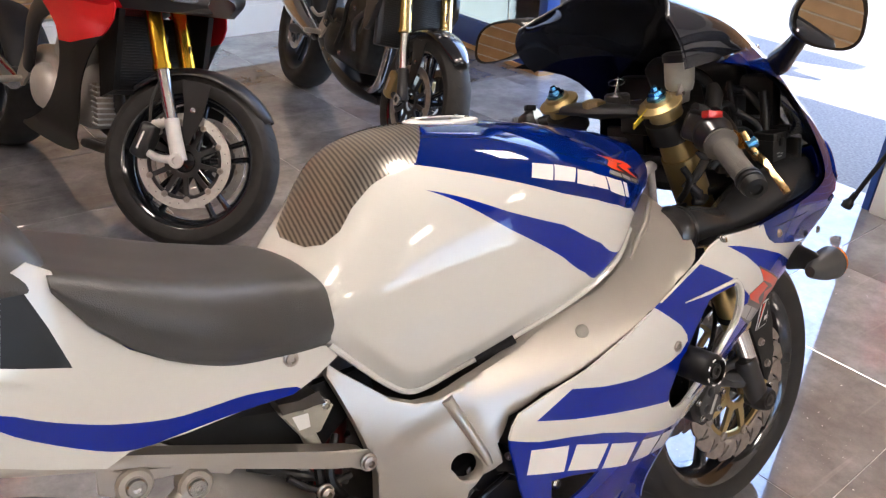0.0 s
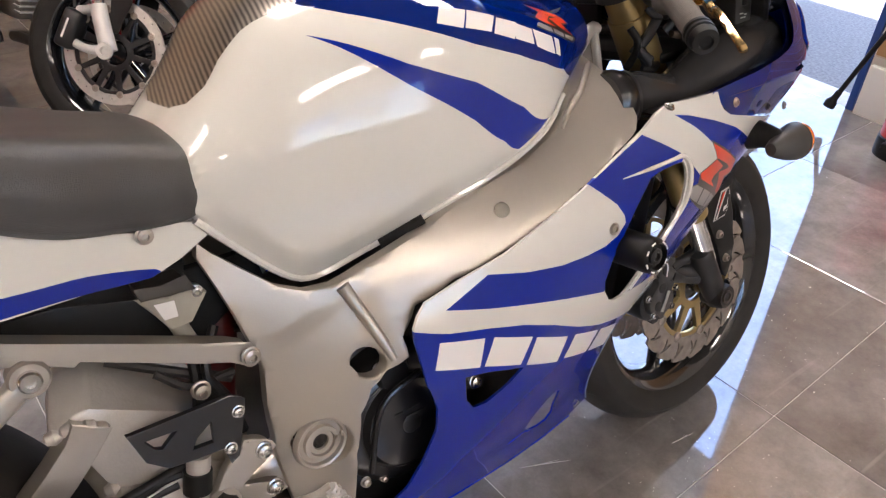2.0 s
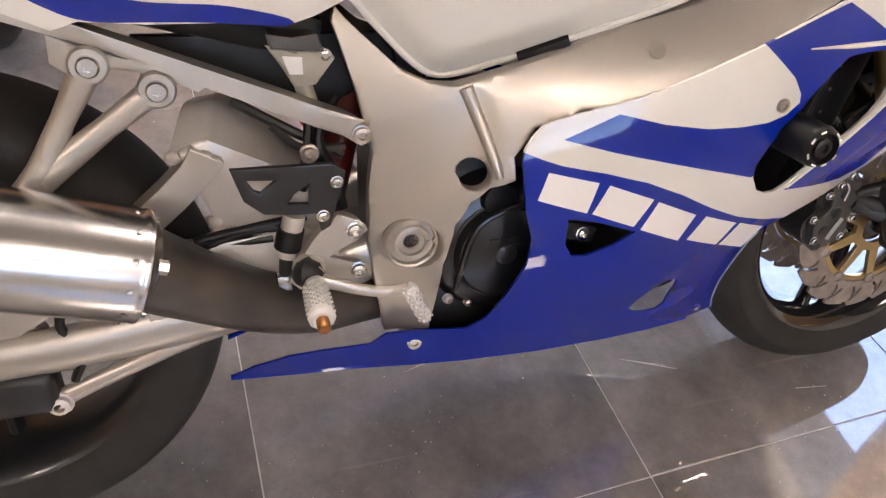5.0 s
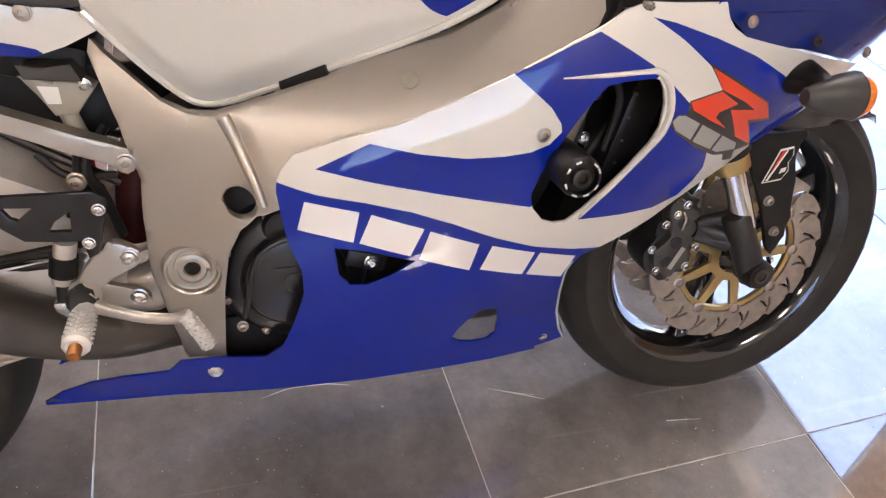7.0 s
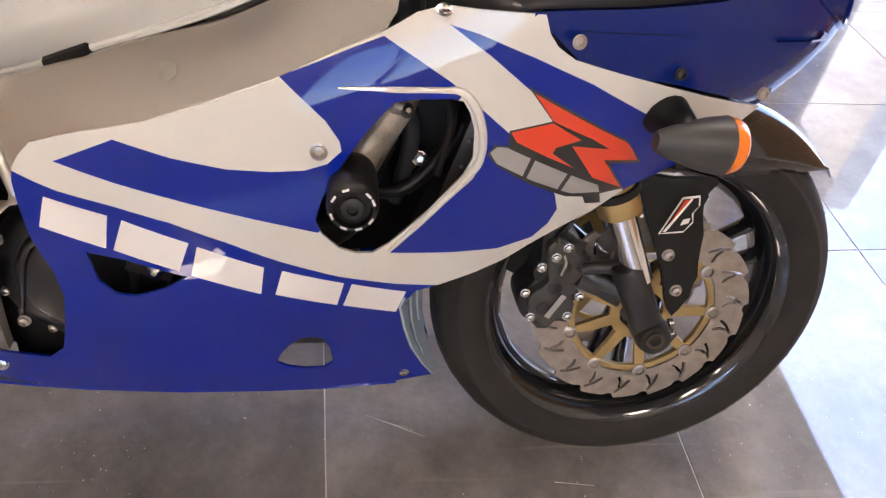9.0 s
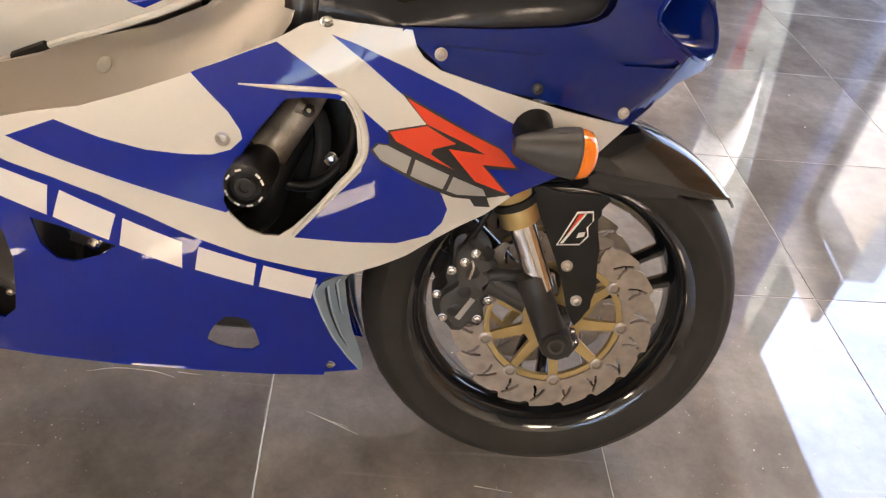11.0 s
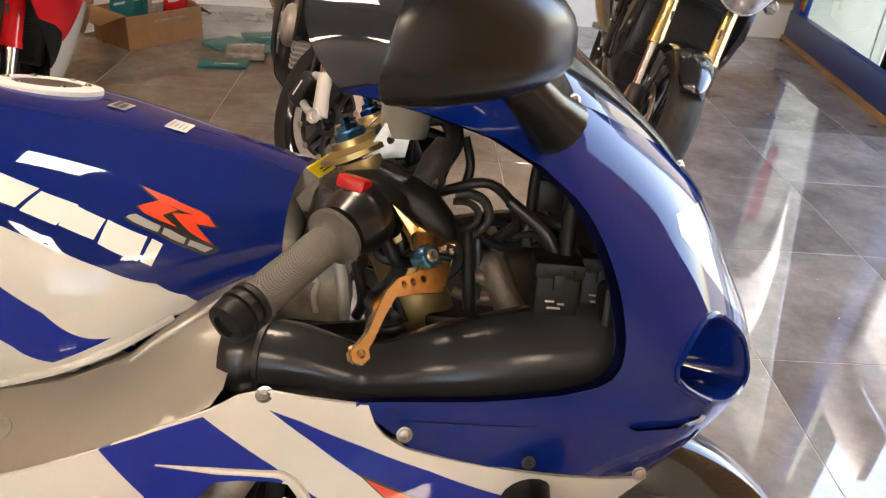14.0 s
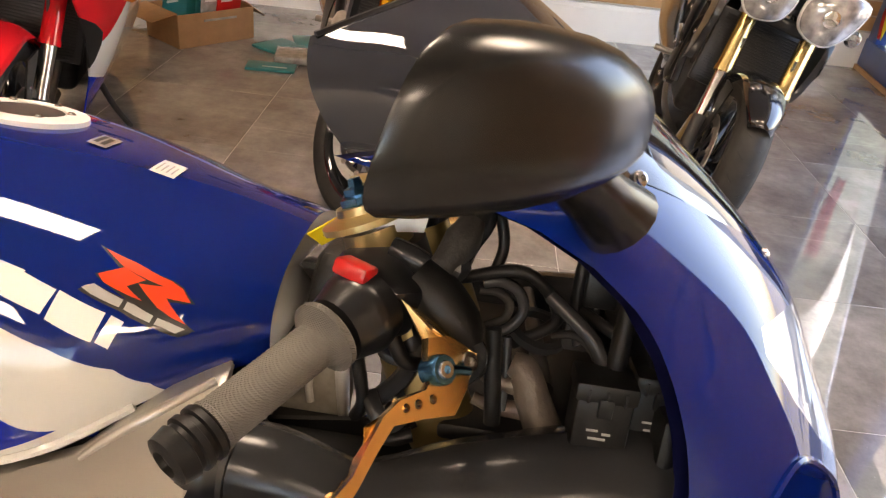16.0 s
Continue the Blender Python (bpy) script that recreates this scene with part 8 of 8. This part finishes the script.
# red and black sports bike with gold forks
red = thing("sports_motorcycle", Matrix.Translation((-0.07, 2.455, 0)) @ Matrix.Rotation(radians(-75.4), 4, "Z") @ Matrix.Rotation(radians(-12), 4, "X"), "red and black sports motorcycle with gold front forks", "motorcycle", "motorcycles in the showroom")
front_end(red, M_GOLDF, 0.105, (0.42, 0.93), (0.672, 0.36), turn=34, face=M_DISCB, guard=M_SATINK, guard_r=0.314)
rear_end(red)
motor(red, M_ALUR)
stand(red)
bars(red, 0.40, 0.33, 0.96)
half_body(TANK_B, "fuel_tank", M_REDB, red, "red fuel tank")
half_body(SEAT_B, "seat", M_SEAT, red, "black seat")
half_body(TAIL_B, "tail_fairing", M_REDB, red, "red tail fairing")
NOSE_B = [(0.30, 0.22, 0.74, 0.25, 0.80, 0.20, 0.90, 0.0, 0.95), (0.50, 0.21, 0.76, 0.24, 0.84, 0.17, 0.98, 0.0, 1.04), (0.68, 0.14, 0.78, 0.18, 0.84, 0.12, 0.93, 0.0, 0.96), (0.80, 0.03, 0.80, 0.05, 0.82, 0.04, 0.84, 0.0, 0.85)]
NOSE_CUT = (0.56, 0.187, 0.767, 0.22, 0.84, 0.153, 0.963, 0.0, 1.013)
half_body(NOSE_B[:2] + [NOSE_CUT], "upper_fairing", M_REDB, red, "red upper fairing")
half_body([NOSE_CUT] + NOSE_B[2:], "nose_cone", M_GLOSSK, red, "gloss black nose cone", 14)
for s in (-1, 1):
    side = part("side_fairing", panel(smooth_poly([(0.30, 0.86), (0.50, 0.82), (0.55, 0.73), (0.46, 0.62), (0.40, 0.50), (0.36, 0.36), (0.24, 0.23), (0.02, 0.19), (-0.20, 0.22), (0.02, 0.30), (0.18, 0.40), (0.27, 0.54), (0.24, 0.66), (0.10, 0.76)], 3), lambda x, z: (x, s * (0.17 + 0.07 * math.sin((z - 0.15) * 3.6) - 0.10 * max(0, x - 0.36) - 0.5 * max(0, 0.30 - z)), z), 0.025, (), [(1, [(0.0, 0.92), (0.60, 0.92), (0.60, 0.70), (0.34, 0.62), (0.0, 0.60)])], 0.005, (0, -s, 0)), [M_BLACK, M_REDB], red, "black lower fairing with red top")
    part("radiator_cowl", panel([(0.38, 0.78), (0.52, 0.76), (0.50, 0.50), (0.42, 0.46)], lambda x, z: (x, s * 0.175, z), 0.05, (), (), 0.02, (0, -s, 0)), M_BLACK, red)
part("cooler", box(0.03, 0.26, 0.15, 0.004, (0.36, -0.03, 0.42), m=Matrix.Rotation(-0.15, 4, "Y")), M_DISC, red, "finned oil cooler")
for k in range(8):
    part("cooler_fin", box(0.040, 0.27, 0.005, 0, (0.36 + 0.003 * (3.5 - k), -0.03, 0.355 + 0.018 * k)), M_SILVERP, red)
part("headlight", box(0.03, 0.14, 0.06, 0.014, (0.765, -0.09, 0.85), 3), M_LENS, red, "clear headlight")
part("indicator", rod((0.55, -0.24, 0.80), (0.56, -0.31, 0.80), 0.010), M_GREYP, red)

def lamp_shell(s, steps, cap=True):
    """A lamp of rounded five-sided outline, pointing along x."""
    out = smooth_poly([(0.082 * s, 0.062), (0.070 * s, -0.030), (0.020 * s, -0.078), (-0.060 * s, -0.055), (-0.074 * s, 0.020), (-0.020 * s, 0.068)], 5)
    bm = bmesh.new()
    loops = [[bm.verts.new((x, p[0] * f, p[1] * f)) for p in out] for x, f in steps]
    n = len(out)
    for A, B in zip(loops, loops[1:]):
        for j in range(n):
            bm.faces.new((A[j], A[(j + 1) % n], B[(j + 1) % n], B[j]))
    if cap:
        bm.faces.new(loops[0])
        bm.faces.new(loops[-1])
    bmesh.ops.recalc_face_normals(bm, faces=bm.faces)
    return bm


# black naked bike with twin headlights, facing the room
naked = thing("naked_motorcycle", Matrix.Translation((1.25, 2.67, 0)) @ Matrix.Rotation(radians(-97), 4, "Z") @ Matrix.Rotation(radians(-14.5), 4, "X"), "black naked motorcycle with twin angular headlights", "motorcycle", "motorcycles in the showroom")
front_end(naked, M_GOLDP, 0.105, (0.43, 0.90), (0.672, 0.36), radial=False, turn=2, grabber=M_GOLD, grabber_label="gold radial brake caliper")
rear_end(naked, 0.18)
motor(naked, M_DARKMET, 3)
stand(naked)
bars(naked, 0.40, 0.38, 1.03)
half_body(TANK_B, "fuel_tank", M_GLOSSK, naked, "black fuel tank")
half_body(SEAT_B, "seat", M_SEAT, naked, "black seat")
half_body(TAIL_B, "tail_fairing", M_GLOSSK, naked, "black tail fairing")
for s in (-1, 1):
    hl = part("headlight", lamp_shell(s, ((-0.082, 0.48), (-0.055, 0.82), (0.0, 1.10), (0.010, 1.07), (0.024, 0.77), (0.030, 0.33))), M_LAMPR, naked, "clear angular headlight in a chrome rim", Matrix.Translation((0.57, s * 0.098, 0.835)))
    part("headlight_rim", lamp_shell(s, ((-0.012, 1.09), (-0.006, 1.15), (0.006, 1.14), (0.010, 1.07)), False), M_SILVERP, hl)
    part("headlight_bulb", lathe([(0.0, 0.022), (0.022, 0.030), (0.026, 0.034), (0.020, 0.036), (0, 0.034)], 20, "x"), M_CHROME, hl)
    part("indicator", tube([(0.50, s * 0.11, 0.80), (0.51, s * 0.20, 0.80)], 0.007, 8, 1), M_BLACK, naked)
    part("indicator_lens", lathe([(0.0, -0.02), (0.022, -0.012), (0.026, 0.0), (0.018, 0.018), (0, 0.022)], 16, "x"), M_ORANGE if s < 0 else M_LENS, naked, "", pose(0.515, s * 0.215, 0.80))
    part("fork_clamp", tube([(0.50, s * 0.105, 0.74), (0.49, s * 0.105, 0.79)], 0.036, 18, 1), M_ALU, naked, "silver fork clamp")
part("lower_yoke", box(0.06, 0.24, 0.04, 0.012, (0.49, 0, 0.755), 3), M_SATINK, naked, "black lower yoke")
part("flyscreen", half_loft([(0.46, 0.10, 0.95, 0.11, 0.98, 0.08, 1.04, 0.0, 1.07), (0.60, 0.06, 0.93, 0.07, 0.95, 0.05, 0.97, 0.0, 0.98)], 10, 10), M_GLOSSK, naked, "gloss black flyscreen")
part("belly_pan", half_loft([(-0.42, 0.10, 0.43, 0.11, 0.40, 0.08, 0.36, 0.0, 0.35), (-0.10, 0.125, 0.315, 0.135, 0.275, 0.09, 0.225, 0.0, 0.215), (0.14, 0.10, 0.25, 0.10, 0.21, 0.06, 0.175, 0.0, 0.17), (0.31, 0.014, 0.205, 0.014, 0.195, 0.01, 0.18, 0.0, 0.175)], 18, 10), M_GLOSSK, naked, "gloss black pointed belly pan")
for s in (-1, 1):
    part("radiator_scoop", plate(smooth_poly([(0.33, 0.80), (0.42, 0.78), (0.47, 0.70), (0.44, 0.58), (0.38, 0.52), (0.36, 0.62)], 3), s * 0.205, s * 0.180, (), 0.006), M_GLOSSK, naked, "gloss black radiator scoop")
    part("tank_scoop", plate(smooth_poly([(0.24, 0.90), (0.38, 0.88), (0.42, 0.80), (0.38, 0.72), (0.30, 0.76)], 3), s * 0.200, s * 0.165, (), 0.008), M_SILVERP, naked, "silver air scoop beside the tank")
    for pts, r, m_ in ((((0.20, 0.150, 0.66), (0.12, 0.175, 0.60), (0.10, 0.170, 0.48), (0.02, 0.155, 0.36)), 0.011, M_BLACK), (((0.30, 0.150, 0.60), (0.24, 0.180, 0.52), (0.26, 0.170, 0.40)), 0.014, M_TUBE), (((-0.05, 0.16, 0.62), (-0.10, 0.175, 0.52), (-0.02, 0.165, 0.46)), 0.008, M_DARKMET), (((0.06, 0.16, 0.70), (0.16, 0.172, 0.72), (0.30, 0.160, 0.70)), 0.010, M_STEEL), (((-0.20, 0.13, 0.50), (-0.30, 0.14, 0.46), (-0.38, 0.15, 0.48)), 0.009, M_ALUR)):
        part("engine_hose", tube([(x, s * y, z) for x, y, z in pts], r, 10, 4), m_, naked, "hose beside the engine")
    for x, z in ((0.04, 0.30), (0.13, 0.36), (-0.10, 0.46), (-0.06, 0.33), (0.02, 0.49), (0.20, 0.58), (0.12, 0.68), (-0.16, 0.60)):
        part("engine_bolt", bolt((x, s * 0.176, z), (0, s, 0), 0.010, 0.008), M_STEEL, naked)
    for k in range(5):
        part("cylinder_fin", box(0.20, 0.012, 0.007, 0.001, (0.17 + 0.010 * k, s * 0.156, 0.54 + 0.030 * k), m=Matrix.Rotation(0.4, 4, "Y") @ Matrix.Translation((-0.16, 0, 0.06))), M_SATINK, naked)
part("number_plate", box(0.006, 0.20, 0.16, 0.003, (-0.98, 0, 0.62), m=Matrix.Rotation(0.3, 4, "Y")), M_DECAL, naked)

# red, white and blue sports bike
tri = thing("race_replica_motorcycle", Matrix.Translation((-1.13, 2.06, 0)) @ Matrix.Rotation(radians(-73), 4, "Z") @ Matrix.Rotation(radians(-12), 4, "X"), "red white and blue faired sports motorcycle on its stand", "motorcycle", "motorcycles in the showroom")
front_end(tri, M_REDB, 0.105, (0.43, 0.90), (0.672, 0.36), radial=False, guard=M_REDB)
rear_end(tri, 0.18)
motor(tri)
stand(tri)
bars(tri, 0.40, 0.32, 0.90)
half_body(TANK_B, "fuel_tank", M_REDB, tri, "red fuel tank")
half_body(SEAT_B, "seat", M_SEAT, tri, "black seat")
half_body(TAIL_B, "tail_fairing", M_WHITE, tri, "white tail fairing")
half_body(NOSE_B, "upper_fairing", M_REDB, tri, "red upper fairing")
part("headlight", box(0.04, 0.22, 0.07, 0.02, (0.745, 0, 0.89), 3), M_LENS, tri, "clear headlight")
for s in (-1, 1):
    part("side_fairing", panel(smooth_poly([(0.16, 0.86), (0.50, 0.86), (0.62, 0.78), (0.56, 0.62), (0.48, 0.46), (0.40, 0.32), (0.24, 0.20), (-0.06, 0.17), (-0.30, 0.21), (-0.22, 0.36), (-0.06, 0.56), (0.06, 0.74)], 4), lambda x, z: (x, s * ((0.13 + 0.14 * math.sin(min(1.57, max(0.0, z - 0.14) * 2.6))) * (1 - 0.45 * max(0.0, (x - 0.30) / 0.32) ** 2) - 0.10 * max(0.0, z - 0.72)), z), 0.02, (),
         [(2, smooth_poly([(-0.5, 0.05), (0.7, 0.05), (0.60, 0.44), (0.36, 0.42), (0.10, 0.34), (-0.5, 0.28)], 4)), (1, smooth_poly([(0.10, 0.95), (0.75, 0.95), (0.75, 0.55), (0.50, 0.56), (0.40, 0.64), (0.30, 0.76)], 4)), (2, smooth_poly([(-0.02, 0.80), (0.20, 0.92), (0.30, 0.80), (0.14, 0.72), (-0.10, 0.56)], 4)), (3, smooth_poly([(0.48, 0.60), (0.62, 0.66), (0.60, 0.52), (0.50, 0.48)], 3))], 0.005, (0, -s, 0)), [M_WHITE, M_REDB, M_BLUE, M_BLACK], tri, "white blue and red side fairing")
    ind = part("indicator", tube([(0.50, s * 0.19, 0.74), (0.505, s * 0.235, 0.742)], 0.009, 8, 1), M_BLACK, tri)
    part("indicator_lens", tube([(0.51, s * 0.235, 0.742), (0.51, s * 0.26, 0.742), (0.51, s * 0.295, 0.742), (0.51, s * 0.305, 0.742)], [0.020, 0.026, 0.026, 0.016], 16, 2), M_ORANGE, ind, "orange indicator lens")

# ---- small things ----
strap = thing("cloth_strip", pose(0, 0, 0), "red and yellow cloth strip hanging on the blue corner post", "flag")
for name, dy, w, material, lab in (("red_band", 0.0, 0.026, M_REDB, "red cloth band"), ("yellow_band", -0.036, 0.014, M_YELLOW, "yellow cloth edge")):
    g = []
    bm = bmesh.new()
    for k in range(15):
        z = 0.25 + 1.05 * k / 14
        sway = 0.010 * math.sin(k * 0.9) - 0.03 * (1 - k / 14)
        g.append([bm.verts.new((2.868 + 0.010 * math.sin(k * 1.3 + j) + 0.35 * sway, 4.66 + dy + sway + w * (j - 1), z)) for j in range(3)])
    for A, B in zip(g, g[1:]):
        for j in range(2):
            bm.faces.new((A[j], A[j + 1], B[j + 1], B[j]))
    part(name, bm, material, strap, lab).modifiers.new("cloth", "SOLIDIFY").thickness = 0.003
part("hook", rod((2.862, 4.655, 1.302), (2.896, 4.70, 1.305), 0.004), M_STEEL, strap, "small steel hook")
carton = thing("cardboard_box", Matrix.Translation((-1.119, 3.55, 0)) @ Matrix.Rotation(radians(55), 4, "Z"), "open brown cardboard box of teal packets on the floor", "box")
bm = bmesh.new()
for sx, sy, sz, x, y, z in ((0.46, 0.004, 0.17, 0, -0.15, 0.087), (0.46, 0.004, 0.17, 0, 0.15, 0.087), (0.004, 0.30, 0.17, -0.23, 0, 0.087), (0.004, 0.30, 0.17, 0.23, 0, 0.087), (0.46, 0.30, 0.004, 0, 0, 0.003)):
    box(sx, sy, sz, 0.001, (x, y, z), 1, bm)
part("carton_body", bm, M_CARD, carton)
for m in (pose(-0.30, 0.0, 0.165, 0, -10, 0), pose(0.29, 0.05, 0.14, 0, 35, 0)):
    part("flap", box(0.15, 0.29, 0.004, 0.001), M_CARD, carton, "", m)
part("tape", box(0.20, 0.0012, 0.012, 0, (0.02, -0.1532, 0.13)), M_CLEAR, carton)
for i, (x, y, tilt, turn, material) in enumerate(((-0.13, 0.05, 12, 6, M_TEAL), (-0.02, 0.09, 16, -4, M_TEAL), (0.08, 0.06, 8, 3, M_TEAL), (0.17, 0.09, 20, 24, M_TEAL), (0.06, -0.02, 10, -2, M_CLEAR), (0.14, -0.04, 14, 0, M_REDP))):
    pk = thing("packet", carton.matrix_basis @ pose(x, y, 0.10, tilt, 0, turn), "teal cardboard accessory packet standing in the box" if material is M_TEAL else "blister packet standing in the box", "packet", "accessory packets")
    part("card", box(0.15, 0.008, 0.18, 0.002, (0, 0, 0.04)), material, pk)
    part("print_bar", box(0.07, 0.001, 0.014, 0, (-0.02, -0.0055, 0.10)), M_DECAL, pk)
for x, y, turn, sx, sy in ((-0.62, 3.18, 8, 0.24, 0.12), (-0.62, 3.50, -30, 0.34, 0.22), (-0.50, 3.72, 20, 0.30, 0.20)):
    pk = thing("packet", pose(x, y, 0, 0, 0, turn), "flat teal packet lying on the tiles", "packet", "accessory packets")
    part("card", box(sx, sy, 0.014, 0.003, (0, 0, 0.009)), M_TEAL, pk)
    part("print_bar", box(sx * 0.5, 0.012, 0.001, 0, (0.02, -0.02, 0.0168)), M_DECAL, pk)
pk = thing("packet", pose(-0.55, 3.36, 0, 0, 0, 12), "clear blister packet on top of a teal one", "packet", "accessory packets")
part("blister", box(0.20, 0.20, 0.04, 0.012, (0, 0, 0.024), 3), M_CLEAR, pk)

ext = thing("fire_extinguisher", pose(2.37, 0.315, 0), "red fire extinguisher with a printed label and black hose", "fire extinguisher")
part("cylinder", lathe([(0.0, 0.03), (0.075, 0.03), (0.082, 0.05), (0.082, 0.40), (0.078, 0.435), (0.062, 0.475), (0.035, 0.495), (0.02, 0.50), (0.02, 0.52), (0, 0.52)], 36, "z"), M_REDP, ext, "red steel cylinder")
part("base", lathe([(0.0, 0.0), (0.084, 0.0), (0.086, 0.01), (0.086, 0.07), (0.080, 0.075)], 36, "z"), M_BLACK, ext, "black plastic base")
part("valve", box(0.05, 0.04, 0.05, 0.008, (0, 0, 0.545)), M_SATINK, ext)
part("handle", tube([(-0.01, 0, 0.57), (0.06, 0, 0.60), (0.12, 0, 0.60)], 0.008, 8, 3, flat=1.5), M_SATINK, ext)
part("print_band", lathe([(0.0824, 0.352), (0.0826, 0.354), (0.0826, 0.398), (0.0824, 0.400)], 36, "z"), M_CREAM, ext, "cream printed band")
for k, (a, z, w, h) in enumerate(((2.9, 0.376, 0.045, 0.016), (2.75, 0.30, 0.030, 0.030), (3.25, 0.315, 0.034, 0.006), (3.25, 0.300, 0.034, 0.006), (3.25, 0.285, 0.026, 0.006), (2.75, 0.24, 0.036, 0.022), (3.2, 0.245, 0.040, 0.007), (3.2, 0.228, 0.034, 0.007), (3.0, 0.175, 0.075, 0.012), (3.0, 0.155, 0.060, 0.006), (3.8, 0.30, 0.03, 0.02), (3.8, 0.25, 0.04, 0.008), (3.8, 0.22, 0.04, 0.008))):
    part("print_bar", box(0.001, w, h, 0, (0.0828, 0, 0)), M_REDP if k == 0 else M_CREAM, ext, "", Matrix.Rotation(a, 4, "Z") @ Matrix.Translation((0, 0, z)))
hose = part("hose", tube([(0.02, 0.0, 0.545), (0.05, -0.05, 0.60), (0.06, 0.02, 0.625), (0.055, 0.10, 0.575), (0.05, 0.185, 0.44), (0.045, 0.25, 0.26), (0.035, 0.29, 0.13)], 0.0095, 12, 6), M_BLACK, ext, "black rubber discharge hose")
part("nozzle", tube([(0.035, 0.29, 0.135), (0.031, 0.298, 0.105), (0.029, 0.303, 0.09), (0.027, 0.308, 0.07)], [0.012, 0.013, 0.022, 0.022], 14, 2), M_BLACK, hose)
part("foot_clip", box(0.05, 0.03, 0.03, 0.006, (-0.10, 0.01, 0.06)), M_BLACK, ext)
cloth = thing("cloth", pose(2.86, 4.35, 0), "red and yellow cloth hanging by the blue post", "cloth")
for k, (material, w) in enumerate(((M_REDP, 0.05), (M_YELLOW, 0.02), (M_BLACK, 0.02))):
    part("cloth_strip", tube([(0.0, 0.03 * k, 1.2), (-0.01, 0.03 * k + 0.005, 0.9), (0.005, 0.03 * k, 0.62)], [w, w * 0.9, w * 0.6], 10, 4, flat=0.3), material, cloth)

# ---- floor tiles, each its own piece ----
TILE, TILE_A, TILE_O = 0.606, radians(2.6), (0.858, -0.163)
tm = bpy.data.meshes.new("tile")
bm = box(TILE - 0.0024, TILE - 0.0024, 0.012, 0.0008, seg=1)
bm.to_mesh(tm)
bm.free()
tm.materials.append(M_TILE)
ca, sa = math.cos(TILE_A), math.sin(TILE_A)
for i in range(-9, 5):
    for j in range(-6, 10):
        u, v = (i + 0.5) * TILE, (j + 0.5) * TILE
        x, y = TILE_O[0] + u * ca - v * sa, TILE_O[1] + u * sa + v * ca
        if ROOM_L - 0.3 < x < side_x(y) + 0.12 and ROOM_N - 0.3 < y < back_y(x) + 0.3:
            o = new("tile", tm)
            o.parent = floor
            o.matrix_basis = Matrix.Translation((x, y, -0.006)) @ Matrix.Rotation(TILE_A, 4, "Z")

# scuffs left on the tiles
for pts, r, material in ((((-0.011, 0.109), (0.024, 0.107), (0.063, 0.097)), 0.0022, M_DECAL), (((0.065, 0.110), (0.112, 0.107)), 0.0015, M_DECAL), (((0.309, 0.044), (0.355, 0.024), (0.408, 0.0)), 0.0028, M_GROUT),
                         (((0.613, -0.087), (0.678, -0.095)), 0.0016, M_DECAL), (((-0.096, 0.096), (-0.047, 0.109), (0.019, 0.109)), 0.0014, M_DECAL), (((0.34, 0.03), (0.39, 0.014)), 0.0012, M_DECAL)):
    pts = [(p[0], p[1], 0.0) for p in pts]
    part("scuff", tube(pts, [0.0004] + [r] * (len(pts) - 2) + [0.0004] if len(pts) > 2 else [r, 0.0003], 8, 4, flat=0.25), material, floor, "pale scuff mark")
rnd = random.Random(4)
bm = bmesh.new()
spots = [(rnd.uniform(-0.5, 1.3), rnd.uniform(-0.6, 0.35), rnd.uniform(0.04, 0.16)) for k in range(26)]
for k in range(520):
    if k % 3:
        cx, cy, sp = spots[rnd.randrange(len(spots))]
        x, y = rnd.gauss(cx, sp), rnd.gauss(cy, sp)
    else:
        x, y = rnd.uniform(-0.6, 2.2), rnd.uniform(-0.6, 1.6)
    s = rnd.uniform(0.0005, 0.0012) if k % 9 else rnd.uniform(0.0013, 0.0022)
    box(s * rnd.uniform(0.7, 2.2), s, s * 0.6, 0.0, (0, 0, 0), bm=bm, m=Matrix.Translation((x, y, s * 0.3)) @ Matrix.Rotation(rnd.uniform(0, 3), 4, "Z"))
tagged(part("dust_specks", bm, M_DECAL), "pale dust and grit specks scattered on the tiles", "dust", kind="stuff")
